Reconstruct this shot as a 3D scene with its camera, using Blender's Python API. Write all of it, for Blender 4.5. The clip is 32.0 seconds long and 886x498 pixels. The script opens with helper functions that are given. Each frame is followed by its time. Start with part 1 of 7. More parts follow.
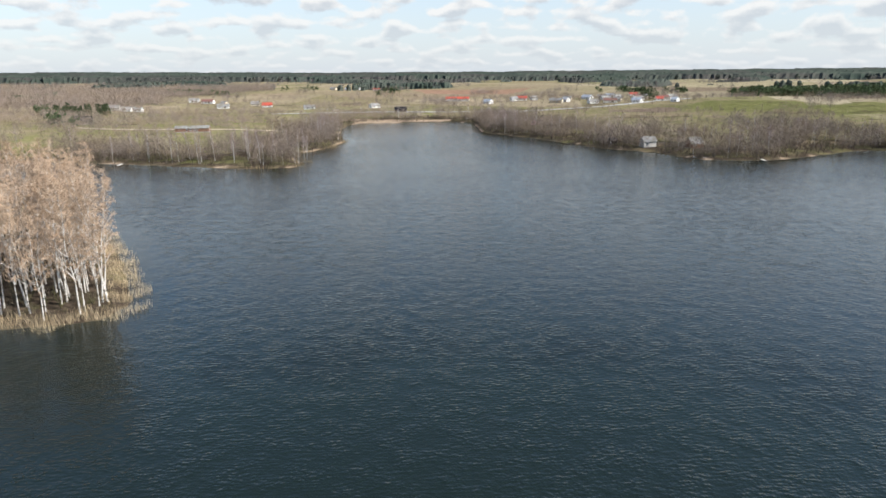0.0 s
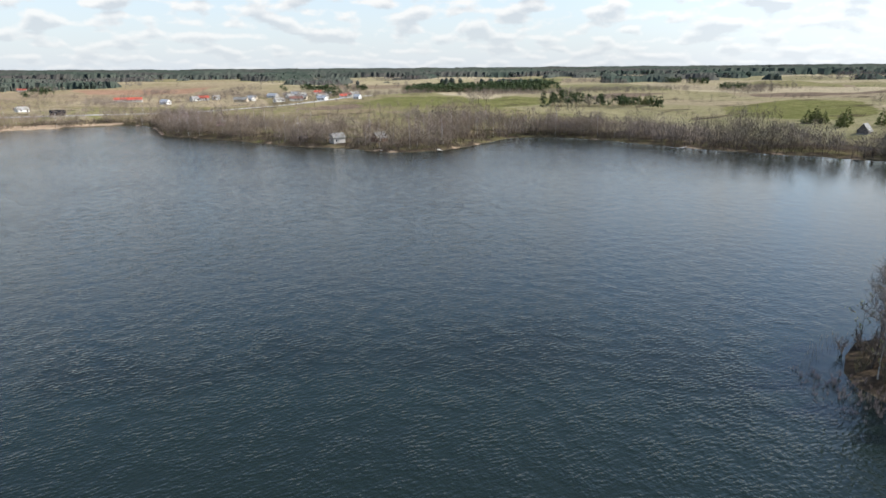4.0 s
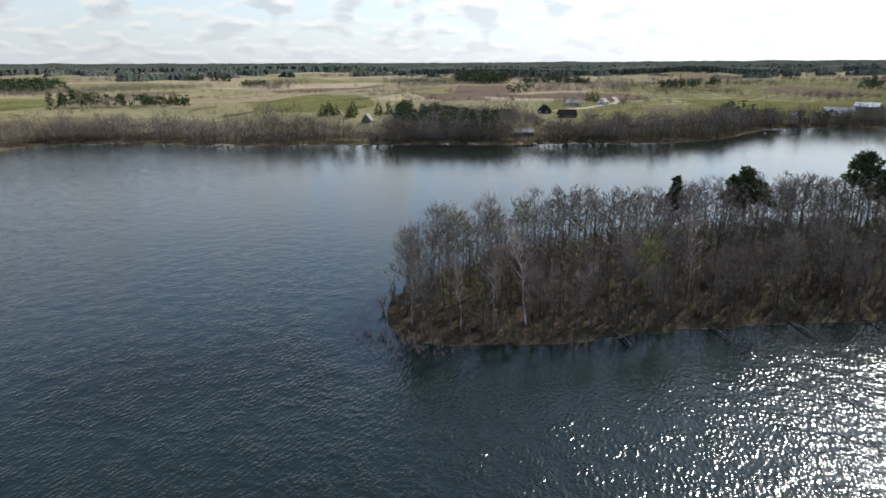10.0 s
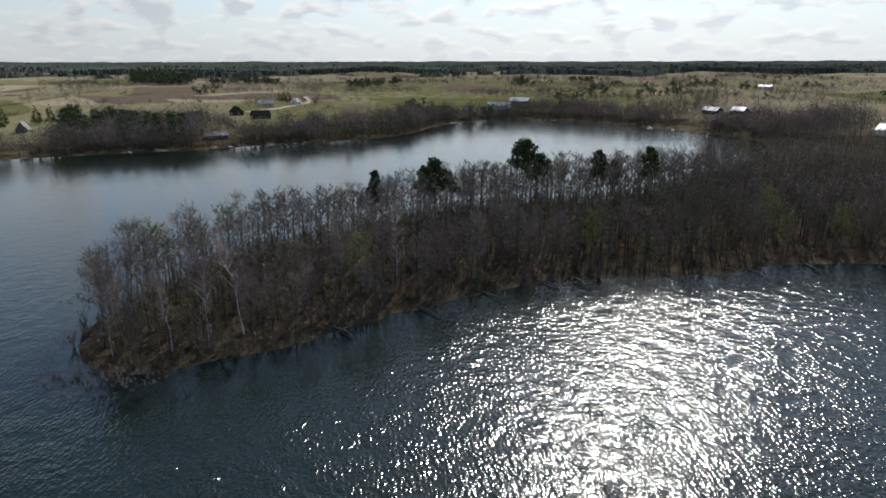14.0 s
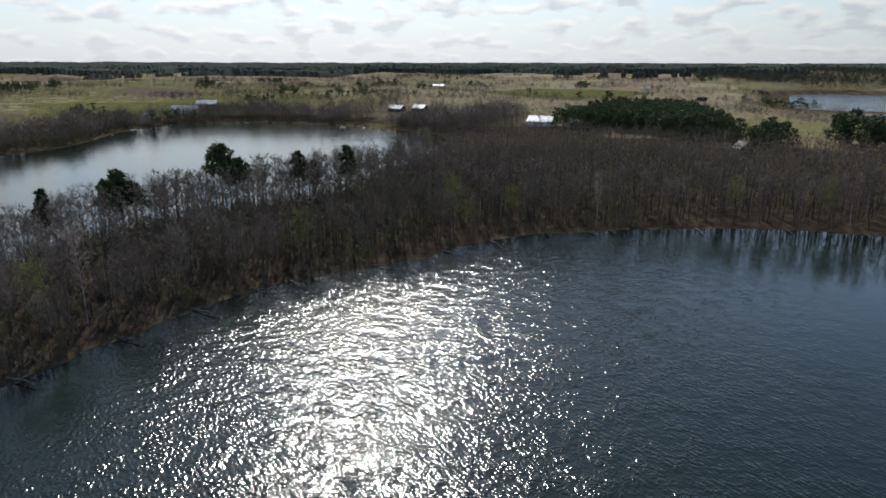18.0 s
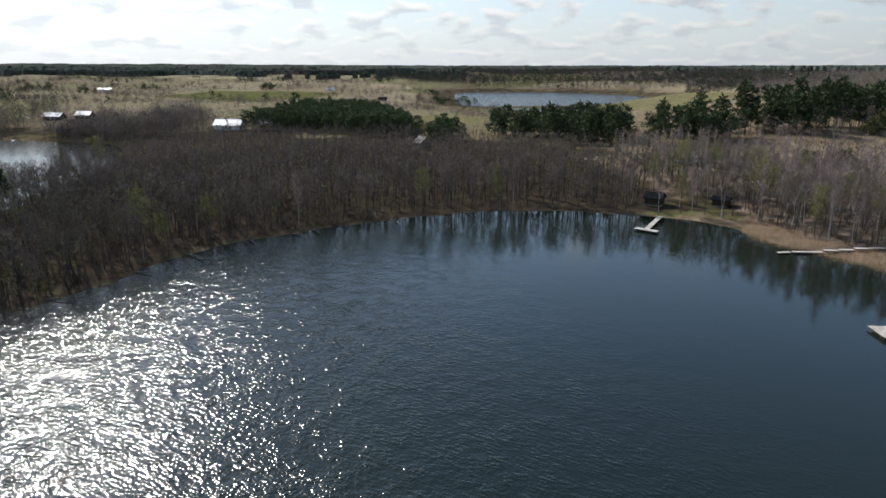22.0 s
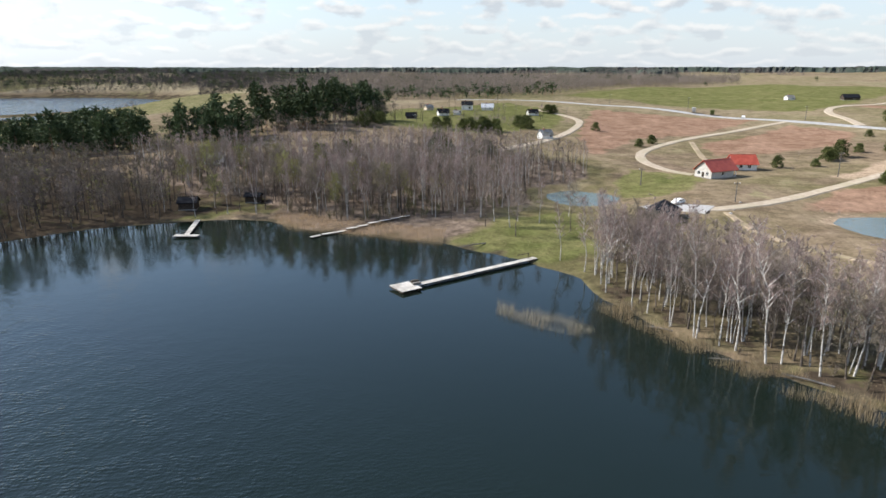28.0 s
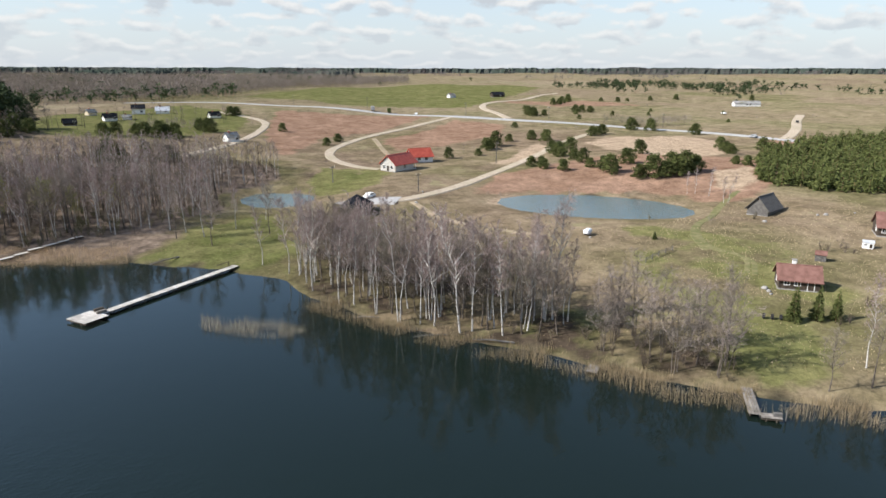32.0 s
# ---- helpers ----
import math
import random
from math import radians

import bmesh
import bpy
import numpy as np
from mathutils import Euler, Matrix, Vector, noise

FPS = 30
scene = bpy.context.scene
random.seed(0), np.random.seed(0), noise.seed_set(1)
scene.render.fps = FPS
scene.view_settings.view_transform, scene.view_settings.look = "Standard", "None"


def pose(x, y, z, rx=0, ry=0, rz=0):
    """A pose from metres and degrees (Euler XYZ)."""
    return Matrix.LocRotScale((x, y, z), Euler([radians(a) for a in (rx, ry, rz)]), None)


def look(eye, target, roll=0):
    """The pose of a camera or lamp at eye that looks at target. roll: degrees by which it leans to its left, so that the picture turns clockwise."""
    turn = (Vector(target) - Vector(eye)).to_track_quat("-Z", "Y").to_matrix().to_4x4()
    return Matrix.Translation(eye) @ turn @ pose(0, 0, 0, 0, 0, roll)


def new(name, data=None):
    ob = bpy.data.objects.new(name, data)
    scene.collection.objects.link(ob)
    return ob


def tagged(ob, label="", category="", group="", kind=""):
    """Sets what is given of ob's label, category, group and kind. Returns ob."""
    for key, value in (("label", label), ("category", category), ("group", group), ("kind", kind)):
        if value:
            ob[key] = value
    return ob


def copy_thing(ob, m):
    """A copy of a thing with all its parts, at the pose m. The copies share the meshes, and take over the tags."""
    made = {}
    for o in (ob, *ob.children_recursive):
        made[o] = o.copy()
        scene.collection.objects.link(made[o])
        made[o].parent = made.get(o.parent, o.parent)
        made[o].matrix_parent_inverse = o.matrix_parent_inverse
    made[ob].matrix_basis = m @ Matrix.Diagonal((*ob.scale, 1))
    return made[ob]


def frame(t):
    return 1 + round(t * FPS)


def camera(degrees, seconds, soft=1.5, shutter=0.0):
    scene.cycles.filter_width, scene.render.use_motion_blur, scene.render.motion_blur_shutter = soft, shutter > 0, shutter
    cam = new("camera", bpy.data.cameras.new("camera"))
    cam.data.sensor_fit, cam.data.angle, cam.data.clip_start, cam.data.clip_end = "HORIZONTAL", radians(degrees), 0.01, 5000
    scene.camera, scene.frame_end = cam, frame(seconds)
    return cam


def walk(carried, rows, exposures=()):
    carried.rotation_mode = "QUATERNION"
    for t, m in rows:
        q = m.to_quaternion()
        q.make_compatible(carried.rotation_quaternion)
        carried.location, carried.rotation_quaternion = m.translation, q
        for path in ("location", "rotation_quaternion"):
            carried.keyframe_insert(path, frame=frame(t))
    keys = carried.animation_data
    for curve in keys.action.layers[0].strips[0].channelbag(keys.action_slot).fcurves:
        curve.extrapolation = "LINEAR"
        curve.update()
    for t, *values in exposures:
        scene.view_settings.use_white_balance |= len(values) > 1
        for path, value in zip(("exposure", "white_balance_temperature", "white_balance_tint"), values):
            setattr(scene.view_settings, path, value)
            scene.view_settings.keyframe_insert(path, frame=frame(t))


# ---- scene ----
cam = camera(68.68, 32.0, soft=1.6)
EYE = Vector((0.0, 0.0, 40.0))


def heading(t, yaw, pitch, roll):
    a, b = radians(yaw), radians(pitch)
    aim = EYE + Vector((math.sin(a) * math.cos(b), math.cos(a) * math.cos(b), math.sin(b))) * 100
    return t, look(EYE, aim, roll)


# seconds, heading clockwise from +y, pitch, roll
TURN = [
    (0.0, 0.000, -15.063, -0.420),
    (1.0, 6.765, -15.133, -0.414),
    (2.0, 13.422, -15.210, -0.401),
    (3.0, 20.018, -15.290, -0.382),
    (4.0, 26.583, -15.370, -0.359),
    (5.0, 33.135, -15.447, -0.333),
    (6.0, 39.683, -15.519, -0.305),
    (7.0, 46.230, -15.584, -0.275),
    (8.0, 52.775, -15.640, -0.246),
    (9.0, 59.317, -15.687, -0.216),
    (10.0, 65.853, -15.724, -0.188),
    (11.0, 72.383, -15.751, -0.162),
    (12.0, 78.907, -15.769, -0.137),
    (13.0, 85.427, -15.778, -0.115),
    (14.0, 91.945, -15.778, -0.096),
    (15.0, 98.467, -15.770, -0.079),
    (16.0, 104.997, -15.756, -0.066),
    (17.0, 111.540, -15.736, -0.054),
    (18.0, 118.102, -15.713, -0.045),
    (19.0, 124.686, -15.686, -0.038),
    (20.0, 131.295, -15.657, -0.033),
    (21.0, 137.929, -15.627, -0.029),
    (22.0, 144.585, -15.597, -0.025),
    (23.0, 151.261, -15.568, -0.021),
    (24.0, 157.950, -15.541, -0.016),
    (25.0, 164.645, -15.515, -0.008),
    (26.0, 171.339, -15.490, 0.003),
    (27.0, 178.025, -15.467, 0.018),
    (28.0, 184.702, -15.445, 0.039),
    (29.0, 191.372, -15.423, 0.068),
    (30.0, 198.048, -15.398, 0.105),
    (31.0, 204.755, -15.369, 0.153),
    (32.0, 211.538, -15.333, 0.213),
]
walk(cam, [heading(*row) for row in TURN], exposures=[(0.0, 0.87), (6.0, 0.95), (9.0, 0.86), (12.0, 0.34), (14.0, 0.24), (20.0, 0.22), (24.0, 0.78), (28.0, 0.90), (32.0, 0.80)])

# ---- light ----
SUN_AZ, SUN_EL = radians(108.5), radians(37.5)
world = bpy.data.worlds.new("sky")
scene.world = world
world.use_nodes = True
wn, wl = world.node_tree.nodes, world.node_tree.links
wn.clear()


def wnode(kind, **props):
    n = wn.new(kind)
    for k, v in props.items():
        if k == "operation":
            n.operation = v
        elif k == "blend_type":
            n.blend_type = v
        else:
            n.inputs[int(k[1:])].default_value = v
    return n


sky = wn.new("ShaderNodeTexSky")
sky.sky_type = "NISHITA"
sky.sun_disc = False
sky.sun_elevation, sky.sun_rotation = SUN_EL, SUN_AZ
sky.altitude, sky.air_density, sky.dust_density, sky.ozone_density = 150, 1.0, 0.42, 1.8
coord = wn.new("ShaderNodeTexCoord")
sep = wn.new("ShaderNodeSeparateXYZ")
wl.new(coord.outputs["Generated"], sep.inputs[0])
lift = wnode("ShaderNodeMath", operation="MAXIMUM", i1=0.0)
wl.new(sep.outputs["Z"], lift.inputs[0])


def cloud_noise(rise):
    """Heaps of cloud on a level sheet, read a little higher up for rise above nought."""
    plus = wnode("ShaderNodeMath", operation="MULTIPLY_ADD", i1=1.0 + rise, i2=0.27 + 0.06 * rise)
    wl.new(lift.outputs[0], plus.inputs[0])
    dx = wnode("ShaderNodeMath", operation="DIVIDE")
    dy = wnode("ShaderNodeMath", operation="DIVIDE")
    wl.new(sep.outputs["X"], dx.inputs[0])
    wl.new(plus.outputs[0], dx.inputs[1])
    wl.new(sep.outputs["Y"], dy.inputs[0])
    wl.new(plus.outputs[0], dy.inputs[1])
    level = wn.new("ShaderNodeCombineXYZ")
    wl.new(dx.outputs[0], level.inputs[0])
    wl.new(dy.outputs[0], level.inputs[1])
    puff = wn.new("ShaderNodeTexNoise")
    puff.inputs["Scale"].default_value = 6.2
    puff.inputs["Detail"].default_value = 1.2
    puff.inputs["Roughness"].default_value = 0.5
    wl.new(level.outputs[0], puff.inputs["Vector"])
    # rounded billows on the heaps
    tall = wnode("ShaderNodeMath", operation="MULTIPLY", i1=1.7)
    wl.new(plus.outputs[0], tall.inputs[0])
    around = wn.new("ShaderNodeCombineXYZ")
    wl.new(sep.outputs["X"], around.inputs[0])
    wl.new(sep.outputs["Y"], around.inputs[1])
    wl.new(tall.outputs[0], around.inputs[2])
    fluff = wn.new("ShaderNodeTexNoise")
    fluff.inputs["Scale"].default_value = 19.0
    fluff.inputs["Detail"].default_value = 7
    fluff.inputs["Roughness"].default_value = 0.66
    wl.new(around.outputs[0], fluff.inputs["Vector"])
    heap = wnode("ShaderNodeMath", operation="MULTIPLY_ADD", i1=0.70)
    wl.new(fluff.outputs[0], heap.inputs[0])
    less = wnode("ShaderNodeMath", operation="SUBTRACT", i1=0.35)
    wl.new(puff.outputs[0], less.inputs[0])
    wl.new(less.outputs[0], heap.inputs[2])
    return heap.outputs[0]


body, above = cloud_noise(0.0), cloud_noise(0.06)
# cover thins out overhead, where blue gaps open between the heaps
gap = wn.new("ShaderNodeMapRange")
gap.inputs[1].default_value, gap.inputs[2].default_value = 0.18, 0.42
gap.inputs[3].default_value, gap.inputs[4].default_value = 0.02, -0.30
wl.new(lift.outputs[0], gap.inputs[0])
thick = wnode("ShaderNodeMath", operation="ADD")
wl.new(body, thick.inputs[0])
# heaps stand closer together in the north than in the south-west
north = wnode("ShaderNodeMath", operation="MULTIPLY")
wl.new(sep.outputs["Y"], north.inputs[0])
wl.new(lift.outputs[0], north.inputs[1])
more = wnode("ShaderNodeMath", operation="MULTIPLY_ADD", i1=0.34)
wl.new(north.outputs[0], more.inputs[0])
wl.new(gap.outputs[0], more.inputs[2])
wl.new(more.outputs[0], thick.inputs[1])
cover = wn.new("ShaderNodeValToRGB")
cover.color_ramp.elements[0].position = 0.475
cover.color_ramp.elements[1].position = 0.60
wl.new(thick.outputs[0], cover.inputs[0])
# towards the sun the cloud sheet is brighter
toward = wn.new("ShaderNodeVectorMath")
toward.operation = "DOT_PRODUCT"
toward.inputs[1].default_value = (math.sin(SUN_AZ) * math.cos(SUN_EL), math.cos(SUN_AZ) * math.cos(SUN_EL), math.sin(SUN_EL))
wl.new(coord.outputs["Generated"], toward.inputs[0])
glow = wn.new("ShaderNodeMapRange")
glow.inputs[1].default_value, glow.inputs[2].default_value = 0.3, 1.0
glow.inputs[3].default_value, glow.inputs[4].default_value = 5.7, 8.8
wl.new(toward.outputs["Value"], glow.inputs[0])
aureole = wn.new("ShaderNodeMapRange")
aureole.inputs[1].default_value, aureole.inputs[2].default_value = 0.55, 1.0
wl.new(toward.outputs["Value"], aureole.inputs[0])
aureole2 = wnode("ShaderNodeMath", operation="POWER", i1=2.0)
wl.new(aureole.outputs[0], aureole2.inputs[0])
glare = wnode("ShaderNodeMath", operation="MULTIPLY_ADD", i1=4.0)
wl.new(aureole2.outputs[0], glare.inputs[0])
wl.new(glow.outputs[0], glare.inputs[2])
shade = wn.new("ShaderNodeValToRGB")
shade.color_ramp.elements[0].position, shade.color_ramp.elements[0].color = 0.44, (1.02, 1.015, 1.005, 1)
shade.color_ramp.elements[1].position, shade.color_ramp.elements[1].color = 0.66, (0.66, 0.71, 0.77, 1)
wl.new(above, shade.inputs[0])
bright = wn.new("ShaderNodeVectorMath")
bright.operation = "SCALE"
wl.new(shade.outputs[0], bright.inputs[0])
wl.new(glare.outputs[0], bright.inputs["Scale"])
# pale band of moist air above the horizon
moist = wn.new("ShaderNodeMapRange")
moist.inputs[1].default_value, moist.inputs[2].default_value = 0.0, 0.28
moist.inputs[3].default_value, moist.inputs[4].default_value = 0.95, 0.05
wl.new(lift.outputs[0], moist.inputs[0])
paleness = wn.new("ShaderNodeVectorMath")
paleness.operation = "SCALE"
paleness.inputs[0].default_value = (0.705, 0.775, 0.865)
wl.new(glare.outputs[0], paleness.inputs["Scale"])
air = wn.new("ShaderNodeMix")
air.data_type = "RGBA"
wl.new(moist.outputs[0], air.inputs[0])
clear = wn.new("ShaderNodeVectorMath")
clear.operation = "SCALE"
clear.inputs["Scale"].default_value = 1.30
wl.new(sky.outputs[0], clear.inputs[0])
wl.new(clear.outputs[0], air.inputs[6])
wl.new(paleness.outputs[0], air.inputs[7])
# far heaps melt into the haze
haze = wn.new("ShaderNodeMapRange")
haze.inputs[1].default_value, haze.inputs[2].default_value = 0.01, 0.10
haze.inputs[3].default_value, haze.inputs[4].default_value = 0.42, 0.92
wl.new(lift.outputs[0], haze.inputs[0])
veil = wnode("ShaderNodeMath", operation="MULTIPLY")
wl.new(cover.outputs[0], veil.inputs[0])
wl.new(haze.outputs[0], veil.inputs[1])
mixs = wn.new("ShaderNodeMix")
mixs.data_type = "RGBA"
wl.new(veil.outputs[0], mixs.inputs[0])
wl.new(air.outputs[2], mixs.inputs[6])
wl.new(bright.outputs[0], mixs.inputs[7])
bg = wn.new("ShaderNodeBackground")
bg.inputs["Strength"].default_value = 0.09
out = wn.new("ShaderNodeOutputWorld")
wl.new(mixs.outputs[2], bg.inputs[0])
wl.new(bg.outputs[0], out.inputs[0])

sun = new("sun", bpy.data.lights.new("sun", "SUN"))
sun.data.energy, sun.data.angle, sun.data.color = 4.7, radians(0.53), (1.0, 0.96, 0.905)
sun.matrix_world = look((0, 0, 0), (-math.sin(SUN_AZ) * math.cos(SUN_EL), -math.cos(SUN_AZ) * math.cos(SUN_EL), -math.sin(SUN_EL)))
# ---- plan: shorelines and heights ----
WEST_SHORE = [(-84, -33), (-97, -8), (-102, 30), (-97, 70), (-87, 95), (-73, 100), (-60, 102), (-55, 107), (-60, 117),
              (-72, 140), (-84, 157), (-89, 166), (-101, 174), (-130, 210), (-175, 252), (-214, 298), (-210, 320)]
NORTH_SHORE = [(-177, 312), (-143, 305), (-96, 289), (-69, 288), (-62, 299), (-72, 320), (-79, 346), (-69, 357), (-61, 385),
               (-61, 411), (-70, 450), (-76, 489), (-78, 545), (-69, 563), (-40, 568), (4, 576), (25, 560), (28, 517), (27, 466),
               (45, 442), (69, 402), (84, 363), (104, 345), (117, 322), (121, 309), (144, 302), (167, 309), (196, 327),
               (220, 343), (240, 335), (254, 312), (262, 280), (270, 245), (280, 218), (298, 185), (309, 157), (322, 125)]
EAST_SHORE = [(331, 103), (353, 73), (364, 43), (386, 13), (416, 1), (462, -12), (500, -42), (516, -78), (496, -108), (468, -135),
              (435, -159), (400, -173), (360, -187), (330, -180), (295, -155), (254, -122), (215, -85), (193, -55), (190, -30),
              (180, -8), (163, 11), (145, 36), (122, 48), (102, 53), (90, 52), (83, 47), (81, 40)]
SOUTH_SHORE = [(83, 32), (88, 22), (95, 14), (103, 3), (110, -8), (117, -21), (121, -36), (120, -55), (126, -72), (128, -86),
               (124, -102), (116, -125), (104, -148), (90, -163), (73, -174), (57, -177), (45, -181), (32, -177), (25, -167),
               (8, -161), (-8, -153), (-19, -143), (-30, -132), (-37, -122), (-38, -112), (-41, -98), (-47, -84), (-53, -76),
               (-60, -65), (-65, -54), (-72, -44)]
LAKE = WEST_SHORE + NORTH_SHORE + EAST_SHORE + SOUTH_SHORE
FAR_LAKE = [(640, -930), (520, -760), (425, -618), (375, -600), (330, -650), (265, -740), (230, -800), (280, -900), (340, -975),
            (430, -1020), (540, -1015)]
POND = [(-112, -154), (-109, -143), (-113, -129), (-123, -118), (-139, -109), (-150, -110), (-154, -121), (-151, -136),
        (-137, -151), (-122, -157)]
SMALL_POND = [(-53, -207), (-47, -196), (-50, -184), (-60, -181), (-68, -186), (-73, -197), (-62, -206)]
POND_Z, SMALL_POND_Z = 3.0, 1.6

# ground height in metres by heading (rows, every 30 degrees from -60) and distance (columns)
REACH = np.array([0, 150, 300, 500, 800, 1300, 2200, 3500, 5200.0])
RISE = np.array([[2, 3, 4, 5, 6, 9, 18, 32, 50], [2, 3, 3, 4, 6, 9, 18, 34, 56], [2, 2, 2, 3, 5, 8, 15, 28, 44],
                 [2, 2, 3, 4, 6, 10, 18, 30, 48], [2, 3, 4, 6, 9, 14, 22, 34, 50], [2, 2, 3, 5, 8, 14, 24, 36, 56],
                 [2, 2, 4, 7, 10, 16, 26, 36, 52], [2, 3, 5, 5, 3, 10, 23, 31, 38], [2, 4, 9, 14, 18, 22, 27, 31, 36],
                 [2, 3, 5, 12, 19, 25, 30, 33, 38], [2, 3, 6, 11, 18, 26, 33, 38, 44], [2, 3, 5, 8, 12, 18, 26, 34, 44.0]])
# hills: x, y, height, radius
HILLS = [(116, 16, 5.5, 17), (143, -14, 6.5, 20), (156, -48, 6.0, 24), (75, -235, 3, 40), (28, -312, 5, 45), (520, -1450, 6, 220),
         (860, -1350, 10, 260), (150, -1500, 3, 300), (-190, -170, 2.5, 25), (420, -330, 5, 80), (330, -540, -4, 90), (200, -540, -6, 80), (300, -630, -4, 60), (130, -480, 7, 60), (195, -690, 5, 60)]


def rounded(points, times=2):
    p = np.array(points, float)
    for _ in range(times):
        q = np.roll(p, -1, 0)
        p = np.stack([0.75 * p + 0.25 * q, 0.25 * p + 0.75 * q], 1).reshape(-1, 2)
    return p


def edge_distance(x, y, poly):
    """Distance to a closed outline, negative inside."""
    a, b = poly, np.roll(poly, -1, 0)
    best, odd = np.full(x.shape, 1e9), np.zeros(x.shape, bool)
    for (x0, y0), (x1, y1) in zip(a, b):
        ux, uy = x1 - x0, y1 - y0
        k = np.clip(((x - x0) * ux + (y - y0) * uy) / (ux * ux + uy * uy + 1e-9), 0, 1)
        best = np.minimum(best, (x - x0 - k * ux) ** 2 + (y - y0 - k * uy) ** 2)
        cross = (y0 > y) != (y1 > y)
        odd ^= cross & (x < x0 + (y - y0) * ux / (uy if uy else 1e-9))
    return np.sqrt(best) * np.where(odd, -1, 1)


def step(a, b, x):
    k = np.clip((x - a) / (b - a), 0, 1)
    return k * k * (3 - 2 * k)


def waves(x, y, size, seed):
    """Smooth noise out of sines, about -1 to 1."""
    rnd = np.random.RandomState(seed)
    s = np.zeros(np.shape(x))
    for _ in range(7):
        a, f, p = rnd.rand() * 6.283, (0.6 + 1.1 * rnd.rand()) / size, rnd.rand() * 6.283
        s = s + np.sin((x * math.cos(a) + y * math.sin(a)) * 6.283 * f + p)
    return s / 4.0


LAKE_R, FAR_R, POND_R, SMALL_R = rounded(LAKE), rounded(FAR_LAKE), rounded(POND), rounded(SMALL_POND)


def shore(x, y):
    """Distance from the nearest lake, negative on the water."""
    d = np.full(x.shape, 600.0)
    near = (np.abs(x - 120) < 900) & (np.abs(y) < 1500)
    d[near] = np.minimum(edge_distance(x[near], y[near], LAKE_R), edge_distance(x[near], y[near], FAR_R))
    return np.minimum(d + 0.9 * waves(x, y, 11, 4) + 0.5 * waves(x, y, 4.5, 5), 600)


def ground(x, y, d=None):
    x, y = np.atleast_1d(np.asarray(x, float)), np.atleast_1d(np.asarray(y, float))
    d = shore(x, y) if d is None else d
    r = np.hypot(x, y)
    az = (np.degrees(np.arctan2(x, y)) + 60) % 360 / 30
    i = np.floor(az).astype(int)
    k = az - i
    k = k * k * (3 - 2 * k)
    i0, i1 = i % 12, (i + 1) % 12
    j = np.clip(np.searchsorted(REACH, r) - 1, 0, len(REACH) - 2)
    m = np.clip((r - REACH[j]) / (REACH[j + 1] - REACH[j]), 0, 1.2)
    z = (RISE[i0, j] * (1 - m) + RISE[i0, j + 1] * m) * (1 - k) + (RISE[i1, j] * (1 - m) + RISE[i1, j + 1] * m) * k
    for hx, hy, h, s in HILLS:
        z = z + h * np.exp(-((x - hx) ** 2 + (y - hy) ** 2) / (2 * s * s))
    z = z + waves(x, y, 420, 1) * np.clip(r / 420, 0, 4) + waves(x, y, 130, 2) * np.clip(r / 500, 0.15, 1.4)
    z = z * step(-4, 75, d) + np.clip(d * 0.11, -3, 0.8)
    for poly, level in ((POND_R, POND_Z), (SMALL_R, SMALL_POND_Z)):
        c = poly.mean(0)
        close = np.hypot(x - c[0], y - c[1]) < 90
        if close.any():
            e = edge_distance(x[close], y[close], poly) + 0.6 * waves(x[close], y[close], 7, 6)
            w = 1 - step(2, 30, e)
            z[close] = z[close] * (1 - w) + w * (level + np.clip(e * 0.14, -1.2, 0.7))
    return z

